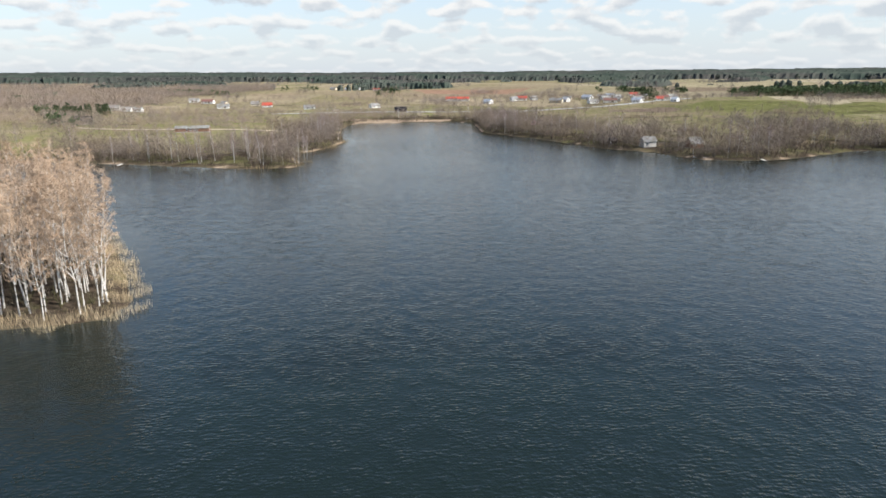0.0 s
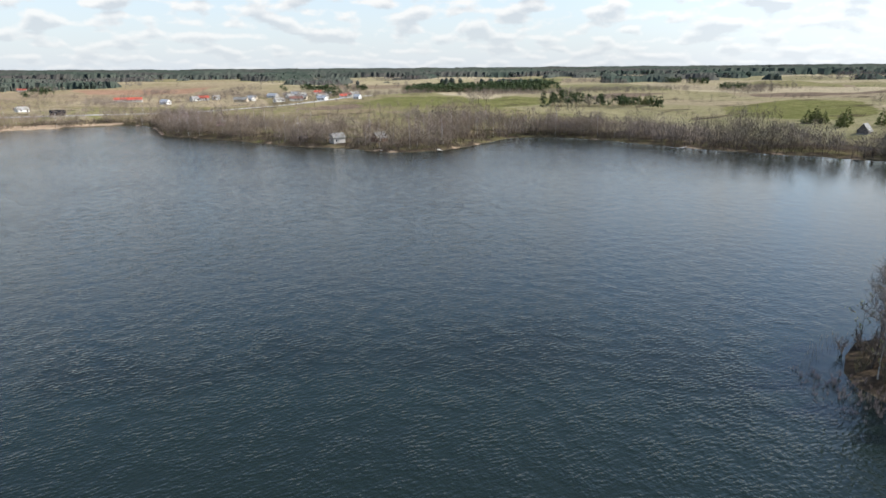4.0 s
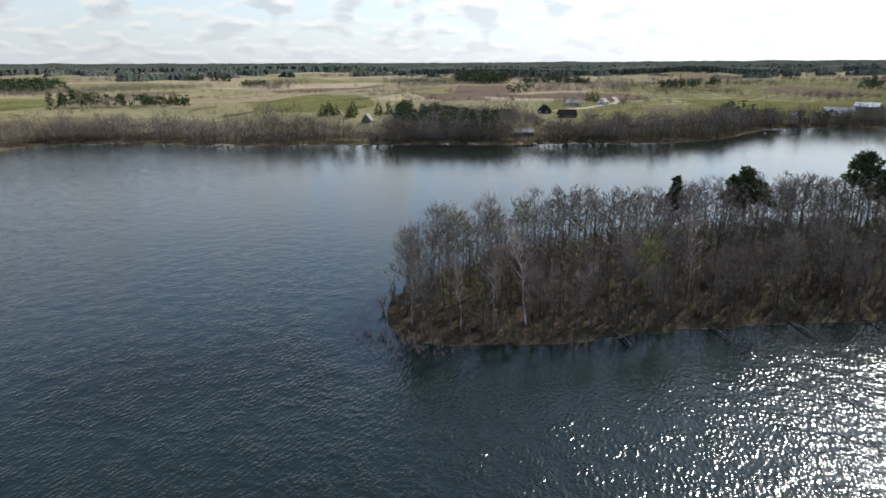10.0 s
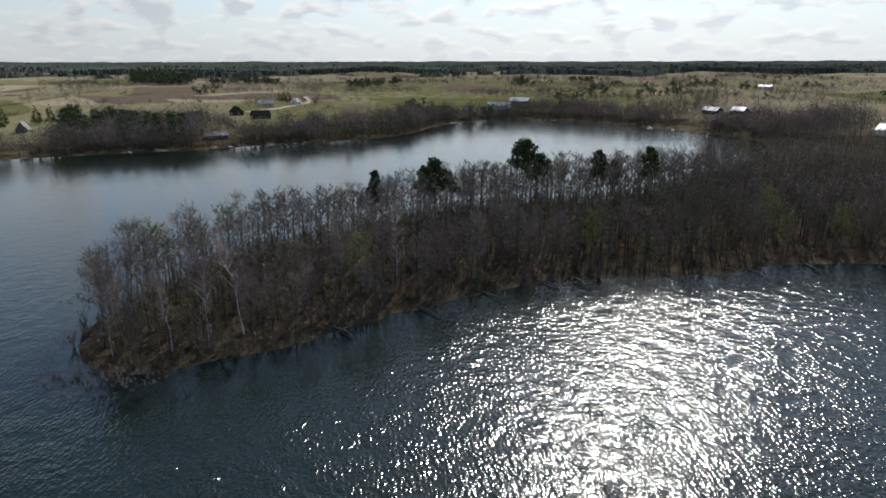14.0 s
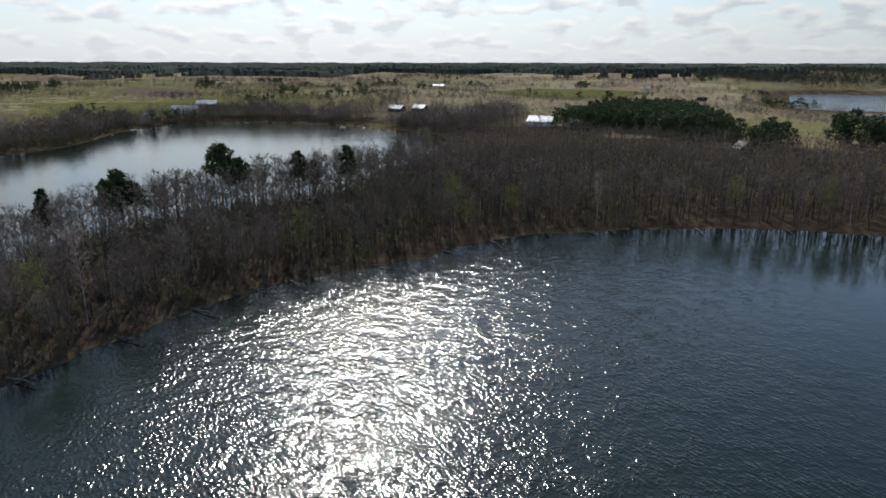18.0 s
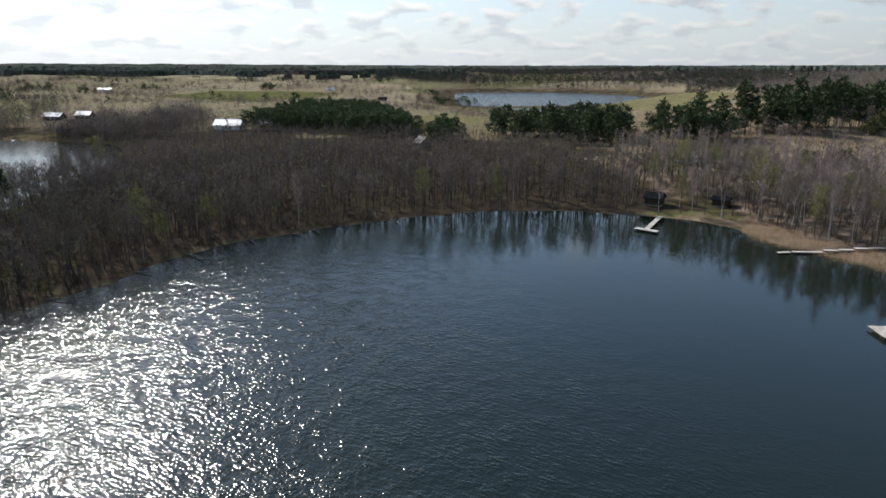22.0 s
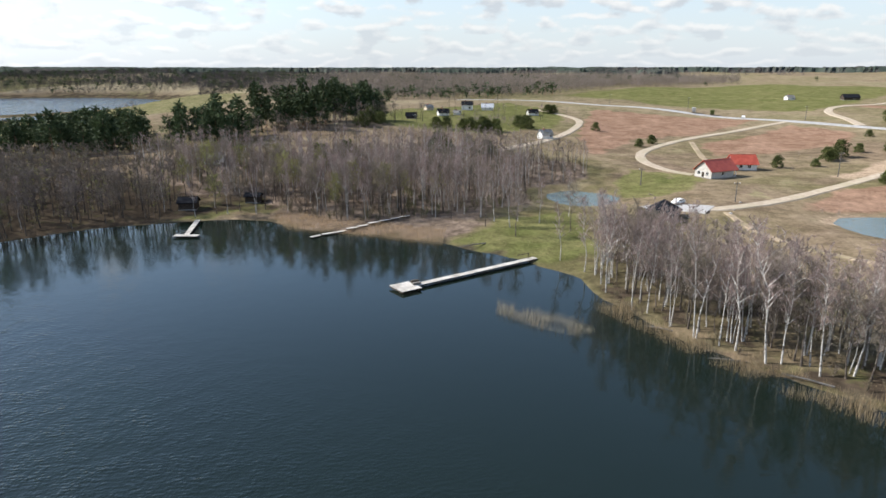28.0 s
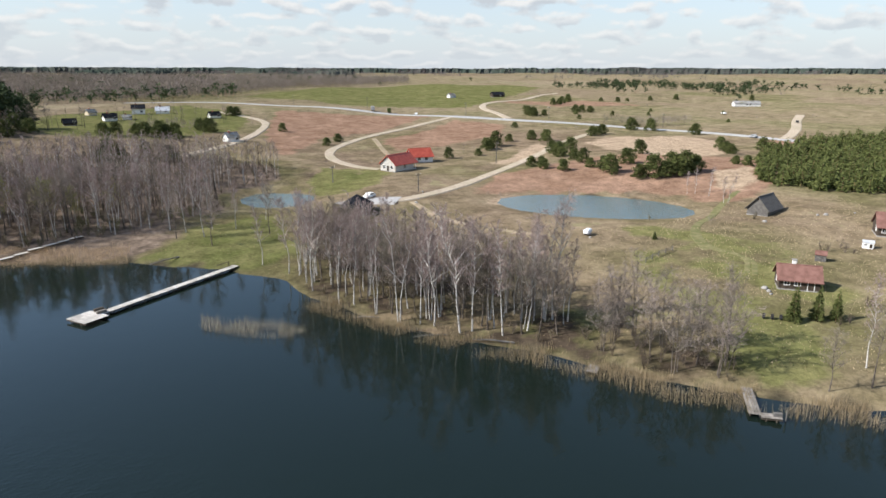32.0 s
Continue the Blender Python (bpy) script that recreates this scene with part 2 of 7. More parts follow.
# ---- materials ----
def material(name, c1, c2, scale=1.0, rough=0.85, bump=0.0, bump_scale=8.0, metal=0.0, detail=5, spread=(0.35, 0.65), rand=0.0, c3=None,
             scale3=0.1, spec=0.12, trans=0.0, matt=None):
    """Two-colour procedural surface; c3 comes in as large stains; rand shifts the value from piece to piece."""
    m = bpy.data.materials.new(name)
    m.use_nodes = True
    n, l = m.node_tree.nodes, m.node_tree.links
    b = n["Principled BSDF"]
    b.inputs["Roughness"].default_value, b.inputs["Metallic"].default_value = rough, metal
    b.inputs["Specular IOR Level"].default_value = spec
    b.inputs["Diffuse Roughness"].default_value = matt if matt is not None else 0.2
    at = n.new("ShaderNodeTexCoord")
    geo = n.new("ShaderNodeNewGeometry")
    t = n.new("ShaderNodeTexNoise")
    t.inputs["Scale"].default_value, t.inputs["Detail"].default_value = scale, detail
    l.new(geo.outputs["Position"], t.inputs["Vector"])
    r = n.new("ShaderNodeValToRGB")
    r.color_ramp.elements[0].position, r.color_ramp.elements[0].color = spread[0], (*c1, 1)
    r.color_ramp.elements[1].position, r.color_ramp.elements[1].color = spread[1], (*c2, 1)
    l.new(t.outputs[0], r.inputs[0])
    col = r.outputs[0]
    if c3:
        t3 = n.new("ShaderNodeTexNoise")
        t3.inputs["Scale"].default_value, t3.inputs["Detail"].default_value = scale3, 4
        l.new(geo.outputs["Position"], t3.inputs["Vector"])
        k = n.new("ShaderNodeMapRange")
        k.inputs[1].default_value, k.inputs[2].default_value = 0.45, 0.7
        l.new(t3.outputs[0], k.inputs[0])
        x = n.new("ShaderNodeMix")
        x.data_type = "RGBA"
        l.new(k.outputs[0], x.inputs[0])
        l.new(col, x.inputs[6])
        x.inputs[7].default_value = (*c3, 1)
        col = x.outputs[2]
    if rand:
        info = n.new("ShaderNodeObjectInfo")
        isl = n.new("ShaderNodeMath")
        isl.operation = "ADD"
        l.new(info.outputs["Random"], isl.inputs[0])
        l.new(geo.outputs["Random Per Island"], isl.inputs[1])
        hv = n.new("ShaderNodeHueSaturation")
        k = n.new("ShaderNodeMapRange")
        k.inputs[1].default_value, k.inputs[2].default_value = 0, 2
        k.inputs[3].default_value, k.inputs[4].default_value = 1 - rand, 1 + rand
        l.new(isl.outputs[0], k.inputs[0])
        l.new(k.outputs[0], hv.inputs["Value"])
        l.new(col, hv.inputs["Color"])
        col = hv.outputs[0]
    l.new(col, b.inputs["Base Color"])
    if trans:
        b.inputs["Subsurface Weight"].default_value = 0
        tr = n.new("ShaderNodeBsdfTranslucent")
        l.new(col, tr.inputs[0])
        mx = n.new("ShaderNodeMixShader")
        mx.inputs[0].default_value = trans
        l.new(b.outputs[0], mx.inputs[1])
        l.new(tr.outputs[0], mx.inputs[2])
        l.new(mx.outputs[0], n["Material Output"].inputs[0])
    if bump:
        tb = n.new("ShaderNodeTexNoise")
        tb.inputs["Scale"].default_value, tb.inputs["Detail"].default_value = bump_scale, 4
        l.new(geo.outputs["Position"], tb.inputs["Vector"])
        bn = n.new("ShaderNodeBump")
        bn.inputs["Strength"].default_value, bn.inputs["Distance"].default_value = 1.0, bump
        l.new(tb.outputs[0], bn.inputs["Height"])
        l.new(bn.outputs[0], b.inputs["Normal"])
    return m


def ground_material():
    m = bpy.data.materials.new("meadow_ground")
    m.use_nodes = True
    n, l = m.node_tree.nodes, m.node_tree.links
    b = n["Principled BSDF"]
    b.inputs["Roughness"].default_value, b.inputs["Specular IOR Level"].default_value = 0.95, 0.0
    b.inputs["Diffuse Roughness"].default_value = 0.3
    geo = n.new("ShaderNodeNewGeometry")

    def tex(scale, detail=6, rough=0.55):
        t = n.new("ShaderNodeTexNoise")
        t.inputs["Scale"].default_value, t.inputs["Detail"].default_value, t.inputs["Roughness"].default_value = scale, detail, rough
        l.new(geo.outputs["Position"], t.inputs["Vector"])
        return t.outputs[0]

    def ramp(src, *stops):
        r = n.new("ShaderNodeValToRGB")
        while len(r.color_ramp.elements) < len(stops):
            r.color_ramp.elements.new(0.5)
        for e, (p, c) in zip(r.color_ramp.elements, stops):
            e.position, e.color = p, (*c, 1)
        l.new(src, r.inputs[0])
        return r.outputs[0]

    def mix(f, a, c):
        x = n.new("ShaderNodeMix")
        x.data_type = "RGBA"
        l.new(f, x.inputs[0])
        l.new(a, x.inputs[6])
        l.new(c, x.inputs[7])
        return x.outputs[2]

    def mask(name, src, width=0.7):
        """A zone of the plan with its edge broken up by noise."""
        a = n.new("ShaderNodeAttribute")
        a.attribute_name = name
        s = n.new("ShaderNodeMath")
        s.operation = "ADD"
        l.new(a.outputs["Fac"], s.inputs[0])
        k = n.new("ShaderNodeMapRange")
        k.inputs[1].default_value, k.inputs[2].default_value = 0.3, 0.7
        k.inputs[3].default_value, k.inputs[4].default_value = -width / 2, width / 2
        l.new(src, k.inputs[0])
        l.new(k.outputs[0], s.inputs[1])
        g = n.new("ShaderNodeMapRange")
        g.inputs[1].default_value, g.inputs[2].default_value = 0.35, 0.65
        l.new(s.outputs[0], g.inputs[0])
        return g.outputs[0]

    wide, mid, fine = tex(0.012, 5), tex(0.09, 6), tex(1.3, 6, 0.7)
    grass = ramp(mid, (0.36, (0.112, 0.094, 0.050)), (0.5, (0.188, 0.146, 0.092)), (0.64, (0.272, 0.212, 0.142)))
    sward = ramp(wide, (0.38, (0.118, 0.114, 0.048)), (0.50, (0.212, 0.164, 0.104)), (0.60, (0.172, 0.122, 0.086)))
    half = n.new("ShaderNodeValue")
    half.outputs[0].default_value = 0.5
    col = mix(half.outputs[0], grass, sward)
    # rank dead growth and heather in broken patches
    brown = n.new("ShaderNodeMapRange")
    brown.inputs[1].default_value, brown.inputs[2].default_value, brown.inputs[4].default_value = 0.54, 0.66, 0.75
    l.new(tex(0.034, 7, 0.62), brown.inputs[0])
    col = mix(brown.outputs[0], col, ramp(mid, (0.3, (0.125, 0.090, 0.062)), (0.7, (0.20, 0.148, 0.105))))
    # parcels of farmland further out
    vor = n.new("ShaderNodeTexVoronoi")
    vor.inputs["Scale"].default_value = 0.0052
    l.new(geo.outputs["Position"], vor.inputs["Vector"])
    pick = n.new("ShaderNodeSeparateColor")
    l.new(vor.outputs["Color"], pick.inputs[0])
    parcel = ramp(pick.outputs[0], (0.0, (0.38, 0.325, 0.210)), (0.24, (0.185, 0.182, 0.080)), (0.38, (0.45, 0.385, 0.265)), (0.52, (0.335, 0.290, 0.186)),
                  (0.66, (0.18, 0.135, 0.100)), (0.78, (0.35, 0.298, 0.200)), (1.0, (0.140, 0.160, 0.058)))
    blend = n.new("ShaderNodeAttribute")
    blend.attribute_name = "farm"
    third = n.new("ShaderNodeValue")
    third.outputs[0].default_value = 0.3
    rough_parcel = mix(third.outputs[0], parcel, grass)
    col = mix(blend.outputs["Fac"], col, rough_parcel)
    col = mix(mask("straw", mid, 1.0), col, ramp(mid, (0.3, (0.185, 0.156, 0.098)), (0.7, (0.315, 0.268, 0.176))))
    col = mix(mask("green", mid, 1.0), col, ramp(mid, (0.3, (0.088, 0.100, 0.032)), (0.7, (0.172, 0.158, 0.070))))
    col = mix(mask("soil", mid), col, ramp(mid, (0.3, (0.19, 0.116, 0.076)), (0.7, (0.29, 0.186, 0.130))))
    col = mix(mask("dark", mid, 0.5), col, ramp(mid, (0.3, (0.120, 0.090, 0.066)), (0.7, (0.185, 0.142, 0.106))))
    # leaf litter, its tone darkened with the shade under the lakeside trees
    col = mix(mask("shaded_litter", mid), col, ramp(tex(0.35, 6), (0.3, (0.036, 0.029, 0.021)), (0.55, (0.074, 0.056, 0.040)), (0.75, (0.066, 0.066, 0.028))))
    col = mix(mask("leaves", mid), col, ramp(tex(0.35, 6), (0.3, (0.088, 0.068, 0.050)), (0.52, (0.185, 0.140, 0.106)), (0.72, (0.265, 0.205, 0.158))))
    col = mix(mask("sand", mid), col, ramp(fine, (0.3, (0.28, 0.205, 0.138)), (0.7, (0.40, 0.305, 0.215))))
    col = mix(mask("bed", mid, 0.1), col, ramp(mid, (0.3, (0.05, 0.045, 0.03)), (0.7, (0.11, 0.09, 0.06))))
    v = n.new("ShaderNodeHueSaturation")
    k = n.new("ShaderNodeMapRange")
    k.inputs[1].default_value, k.inputs[2].default_value, k.inputs[3].default_value, k.inputs[4].default_value = 0.34, 0.66, 0.46, 1.40
    tuft = n.new("ShaderNodeMath")
    tuft.operation = "MULTIPLY_ADD"
    tuft.inputs[1].default_value, tuft.inputs[2].default_value = 0.5, 0.0
    l.new(fine, tuft.inputs[0])
    both = n.new("ShaderNodeMath")
    both.operation = "MULTIPLY_ADD"
    both.inputs[1].default_value = 0.5
    l.new(tex(0.28, 7, 0.65), both.inputs[0])
    l.new(tuft.outputs[0], both.inputs[2])
    l.new(both.outputs[0], k.inputs[0])
    l.new(k.outputs[0], v.inputs["Value"])
    l.new(col, v.inputs["Color"])
    l.new(v.outputs[0], b.inputs["Base Color"])
    bn = n.new("ShaderNodeBump")
    bn.inputs["Distance"].default_value = 0.25
    l.new(fine, bn.inputs["Height"])
    l.new(bn.outputs[0], b.inputs["Normal"])
    return m


def water_material(name, body, calm=False, open_water=False):
    m = bpy.data.materials.new(name)
    m.use_nodes = True
    n, l = m.node_tree.nodes, m.node_tree.links
    b = n["Principled BSDF"]
    b.inputs["Base Color"].default_value = (*body, 1)
    b.inputs["Roughness"].default_value, b.inputs["IOR"].default_value = 0.04, 1.333
    geo = n.new("ShaderNodeNewGeometry")
    turn = n.new("ShaderNodeVectorRotate")
    turn.rotation_type = "Z_AXIS"
    turn.inputs["Angle"].default_value = radians(-4)
    l.new(geo.outputs["Position"], turn.inputs[0])
    sc = n.new("ShaderNodeVectorMath")
    sc.operation = "MULTIPLY"
    sc.inputs[1].default_value = (0.50, 1.0, 1.0)
    l.new(turn.outputs[0], sc.inputs[0])

    def tex(src, scale, detail):
        t = n.new("ShaderNodeTexNoise")
        t.inputs["Scale"].default_value, t.inputs["Detail"].default_value = scale, detail
        t.inputs["Roughness"].default_value = 0.55
        l.new(src, t.inputs["Vector"])
        return t.outputs[0]

    ripple, fine = tex(sc.outputs[0], 2.2, 0.3), tex(geo.outputs["Position"], 3.2, 0.3)
    gust = tex(geo.outputs["Position"], 0.018, 3)
    k = n.new("ShaderNodeMapRange")
    k.inputs[1].default_value, k.inputs[2].default_value, k.inputs[3].default_value, k.inputs[4].default_value = 0.35, 0.65, 0.65, 1.1
    l.new(gust, k.inputs[0])
    f = n.new("ShaderNodeMath")
    f.operation = "MULTIPLY"
    l.new(k.outputs[0], f.inputs[0])
    f.inputs[1].default_value = 0.3
    if open_water:
        f.inputs[1].default_value = 1.0
        b.inputs["Roughness"].default_value = 0.16
    elif not calm:
        # the wind ruffles the middle of the lake; the bays and the far side lie in the lee of the woods
        side = n.new("ShaderNodeVectorMath")
        side.operation = "DOT_PRODUCT"
        side.inputs[1].default_value = (0.7, 1.0, 0.0)
        l.new(geo.outputs["Position"], side.inputs[0])
        lee = n.new("ShaderNodeMapRange")
        lee.interpolation_type = "SMOOTHSTEP"
        lee.inputs[1].default_value, lee.inputs[2].default_value = -85.0, 5.0
        lee.inputs[3].default_value, lee.inputs[4].default_value = 0.11, 1.0
        l.new(side.outputs["Value"], lee.inputs[0])
        inner = n.new("ShaderNodeVectorMath")
        inner.operation = "DISTANCE"
        inner.inputs[1].default_value = (76.0, -28.0, 0.0)
        l.new(geo.outputs["Position"], inner.inputs[0])
        lee2 = n.new("ShaderNodeMapRange")
        lee2.inputs[1].default_value, lee2.inputs[2].default_value = 55.0, 125.0
        lee2.inputs[3].default_value, lee2.inputs[4].default_value = 1.0, 0.55
        l.new(inner.outputs["Value"], lee2.inputs[0])
        both = n.new("ShaderNodeMath")
        both.operation = "MULTIPLY"
        l.new(lee.outputs[0], both.inputs[0])
        l.new(lee2.outputs[0], both.inputs[1])
        # the arm of the lake behind the wooded headland lies smooth
        slick = n.new("ShaderNodeVectorMath")
        slick.operation = "DISTANCE"
        slick.inputs[1].default_value = (300.0, 20.0, 0.0)
        l.new(geo.outputs["Position"], slick.inputs[0])
        lee3 = n.new("ShaderNodeMapRange")
        lee3.interpolation_type = "SMOOTHSTEP"
        lee3.inputs[1].default_value, lee3.inputs[2].default_value = 130.0, 270.0
        lee3.inputs[3].default_value, lee3.inputs[4].default_value = 0.11, 0.47
        l.new(slick.outputs["Value"], lee3.inputs[0])
        wind = n.new("ShaderNodeMath")
        wind.operation = "MULTIPLY"
        bay = n.new("ShaderNodeMapRange")
        bay.interpolation_type = "SMOOTHSTEP"
        bay.inputs[1].default_value, bay.inputs[2].default_value = 75.0, 130.0
        bay.inputs[3].default_value, bay.inputs[4].default_value = 0.50, 0.0
        l.new(inner.outputs["Value"], bay.inputs[0])
        near = n.new("ShaderNodeMath")
        near.operation = "MAXIMUM"
        l.new(lee3.outputs[0], near.inputs[0])
        l.new(bay.outputs[0], near.inputs[1])
        l.new(both.outputs[0], wind.inputs[0])
        l.new(near.outputs[0], wind.inputs[1])
        # cat's paws: livelier and flatter spots a few metres across
        paws = n.new("ShaderNodeMapRange")
        paws.inputs[1].default_value, paws.inputs[2].default_value = 0.32, 0.68
        paws.inputs[3].default_value, paws.inputs[4].default_value = 0.45, 1.55
        l.new(tex(geo.outputs["Position"], 0.30, 2), paws.inputs[0])
        gusty = n.new("ShaderNodeMath")
        gusty.operation = "MULTIPLY"
        fetch = n.new("ShaderNodeAttribute")
        fetch.attribute_name = "fetch"
        ruffled = n.new("ShaderNodeMath")
        ruffled.operation = "MULTIPLY"
        l.new(wind.outputs[0], ruffled.inputs[0])
        l.new(fetch.outputs["Fac"], ruffled.inputs[1])
        l.new(ruffled.outputs[0], gusty.inputs[0])
        l.new(paws.outputs[0], gusty.inputs[1])
        l.new(gusty.outputs[0], f.inputs[1])
        sheen = n.new("ShaderNodeMapRange")
        sheen.inputs[3].default_value, sheen.inputs[4].default_value = 0.02, 0.13
        l.new(both.outputs[0], sheen.inputs[0])
        l.new(sheen.outputs[0], b.inputs["Roughness"])
    k2 = n.new("ShaderNodeMath")
    k2.operation = "MULTIPLY"
    k2.inputs[1].default_value = 0.48
    h = n.new("ShaderNodeMath")
    h.operation = "MULTIPLY_ADD"
    l.new(f.outputs[0], h.inputs[0])
    l.new(ripple, h.inputs[1])
    small = n.new("ShaderNodeMath")
    small.operation = "MULTIPLY"
    small.inputs[1].default_value = 0.30
    if not calm and not open_water:
        l.new(gusty.outputs[0], k2.inputs[0])
        l.new(k2.outputs[0], small.inputs[1])
    l.new(fine, small.inputs[0])
    l.new(small.outputs[0], h.inputs[2])
    bn = n.new("ShaderNodeBump")
    bn.inputs["Distance"].default_value = 0.29
    l.new(h.outputs[0], bn.inputs["Height"])
    l.new(bn.outputs[0], b.inputs["Normal"])
    return m


M_GROUND = ground_material()
M_WATER = water_material("lake_water", (0.006, 0.011, 0.008))
M_FARWATER = water_material("far_lake_water", (0.02, 0.03, 0.03), open_water=True)
M_POND = water_material("pond_water", (0.10, 0.14, 0.14), calm=True)
M_BIRCH = material("birch_bark", (0.50, 0.475, 0.435), (0.11, 0.096, 0.082), 3.0, 0.8, 0.01, 9, spread=(0.50, 0.66), rand=0.12)
M_BARK = material("grey_brown_bark", (0.066, 0.055, 0.046), (0.150, 0.126, 0.104), 1.8, 0.95, 0.02, 14, rand=0.3, spec=0.0, matt=0.0)
M_PINEBARK = material("pine_bark", (0.12, 0.075, 0.05), (0.26, 0.15, 0.09), 1.2, 0.95, 0.02, 14)
M_TWIG = material("bare_twigs", (0.172, 0.142, 0.122), (0.278, 0.230, 0.200), 0.12, 0.9, rand=0.35, c3=(0.150, 0.134, 0.088), scale3=0.045, spec=0.0, matt=0.0)
M_BTWIG = material("birch_twigs", (0.225, 0.168, 0.148), (0.345, 0.268, 0.242), 0.2, 0.9, rand=0.3, trans=0.12)
# twig colour for the northern trees, with the sun on their face put in
M_FRONTLIT_TWIG = material("front_lit_twigs", (0.160, 0.128, 0.104), (0.262, 0.210, 0.172), 0.1, 0.9, rand=0.35, c3=(0.225, 0.170, 0.115), scale3=0.03, trans=0.05)
# headland birch twigs: russet, lightened with the front-on sun put into the tone
M_SUNLIT_TWIG = material("sunlit_russet_twigs", (0.33, 0.232, 0.155), (0.49, 0.365, 0.255), 0.2, 0.9, rand=0.3, trans=0.1)
M_BUD = material("opening_buds", (0.22, 0.235, 0.055), (0.33, 0.32, 0.10), 0.3, 0.85, rand=0.3)
M_NEEDLE = material("pine_needles", (0.030, 0.047, 0.020), (0.070, 0.095, 0.040), 0.5, 0.8, rand=0.35, trans=0.10)
M_SPRUCE = material("spruce_needles", (0.058, 0.072, 0.022), (0.122, 0.136, 0.046), 0.6, 0.8, rand=0.35, trans=0.15)
M_REED = material("dry_reed", (0.21, 0.158, 0.092), (0.345, 0.268, 0.166), 1.5, 0.9, rand=0.35, trans=0.25)
M_PALEREED = material("pale_reed", (0.40, 0.31, 0.185), (0.58, 0.47, 0.31), 1.5, 0.9, rand=0.3, trans=0.25)
M_GOLDREED = material("golden_reed", (0.31, 0.225, 0.132), (0.47, 0.352, 0.222), 1.5, 0.9, rand=0.35, trans=0.25)
M_TUFT = material("green_grass_blades", (0.085, 0.105, 0.030), (0.150, 0.160, 0.055), 0.8, 0.9, rand=0.3)
M_FARWOOD = material("far_conifer_wood", (0.038, 0.050, 0.040), (0.066, 0.078, 0.062), 0.006, 0.9, rand=0.3, c3=(0.060, 0.054, 0.050), scale3=0.003, spec=0.0, matt=0.0)
M_FARBARE = material("far_leafless_wood", (0.120, 0.107, 0.104), (0.175, 0.155, 0.150), 0.02, 0.9, rand=0.12, trans=0.04, spec=0.0, matt=0.0)
# darker copy of the leafless wood: backlit shade put into its colour
M_BACKLIT_BARE = material("backlit_leafless_wood", (0.062, 0.056, 0.054), (0.098, 0.088, 0.084), 0.02, 0.9, rand=0.15, spec=0.0, matt=0.0)
M_TRACK = material("wheel_track_grass", (0.115, 0.115, 0.045), (0.185, 0.165, 0.080), 0.6, 0.95)
M_SHRUB = material("leafless_shrubs", (0.105, 0.083, 0.064), (0.195, 0.154, 0.122), 0.15, 0.9, rand=0.35, c3=(0.13, 0.125, 0.055), scale3=0.06, spec=0.0, matt=0.0)
M_EARTH = material("worn_earth", (0.25, 0.19, 0.125), (0.36, 0.285, 0.195), 0.8, 0.95, 0.02, 6, c3=(0.20, 0.17, 0.095), scale3=0.15)
M_GRAVEL = material("pale_gravel", (0.32, 0.255, 0.185), (0.46, 0.385, 0.295), 0.8, 0.95, 0.02, 6, c3=(0.34, 0.29, 0.2), scale3=0.08)
M_ASPHALT = material("grey_asphalt", (0.27, 0.265, 0.26), (0.38, 0.37, 0.355), 0.5, 0.9, 0.005, 20)
M_PAVING = material("light_paving", (0.30, 0.29, 0.275), (0.42, 0.405, 0.38), 1.2, 0.85, 0.01, 8)
M_DECK = material("weathered_deck_boards", (0.40, 0.37, 0.33), (0.60, 0.57, 0.52), 3.0, 0.85, 0.006, 20, rand=0.18, c3=(0.30, 0.27, 0.23), scale3=0.5)
M_OLDDECK = material("old_grey_deck_boards", (0.15, 0.135, 0.118), (0.29, 0.265, 0.235), 3.0, 0.9, 0.008, 18, rand=0.25, c3=(0.11, 0.095, 0.075), scale3=0.6)
M_PILE = material("dark_wet_timber", (0.05, 0.04, 0.03), (0.11, 0.09, 0.07), 4, 0.8)
M_LOG = material("tarred_log_wall", (0.035, 0.028, 0.022), (0.085, 0.066, 0.050), 2.5, 0.85, 0.02, 10)
M_GREYWOOD = material("grey_weathered_boards", (0.075, 0.070, 0.065), (0.165, 0.155, 0.142), 3.0, 0.9, 0.012, 16, rand=0.2)
M_WHITEWALL = material("white_rendered_wall", (0.66, 0.65, 0.61), (0.80, 0.79, 0.76), 0.8, 0.9, 0.004, 12)
M_STONEWALL = material("pale_stone_wall", (0.38, 0.36, 0.32), (0.58, 0.55, 0.50), 2.2, 0.9, 0.02, 6)
M_YELLOWWALL = material("cream_wall", (0.52, 0.43, 0.30), (0.62, 0.53, 0.39), 1.0, 0.9)
M_BROWNWALL = material("brown_stained_boards", (0.16, 0.085, 0.055), (0.25, 0.14, 0.09), 2.0, 0.85, 0.01, 12)
M_PINKWALL = material("pink_wall", (0.62, 0.38, 0.38), (0.70, 0.47, 0.46), 1.0, 0.9)
M_REDROOF = material("red_metal_roof", (0.36, 0.058, 0.032), (0.47, 0.095, 0.055), 0.7, 0.5, rand=0.12, spec=0.5)
M_BROWNROOF = material("brown_roof_sheets", (0.155, 0.080, 0.064), (0.225, 0.120, 0.098), 0.9, 0.7, rand=0.12)
M_GREYROOF = material("grey_slate_sheets", (0.20, 0.195, 0.19), (0.34, 0.33, 0.32), 0.9, 0.8, rand=0.15, c3=(0.16, 0.15, 0.10), scale3=0.4)
M_DARKROOF = material("dark_roof_tiles", (0.010, 0.011, 0.014), (0.022, 0.024, 0.029), 1.5, 0.9, rand=0.15, spec=0.04)
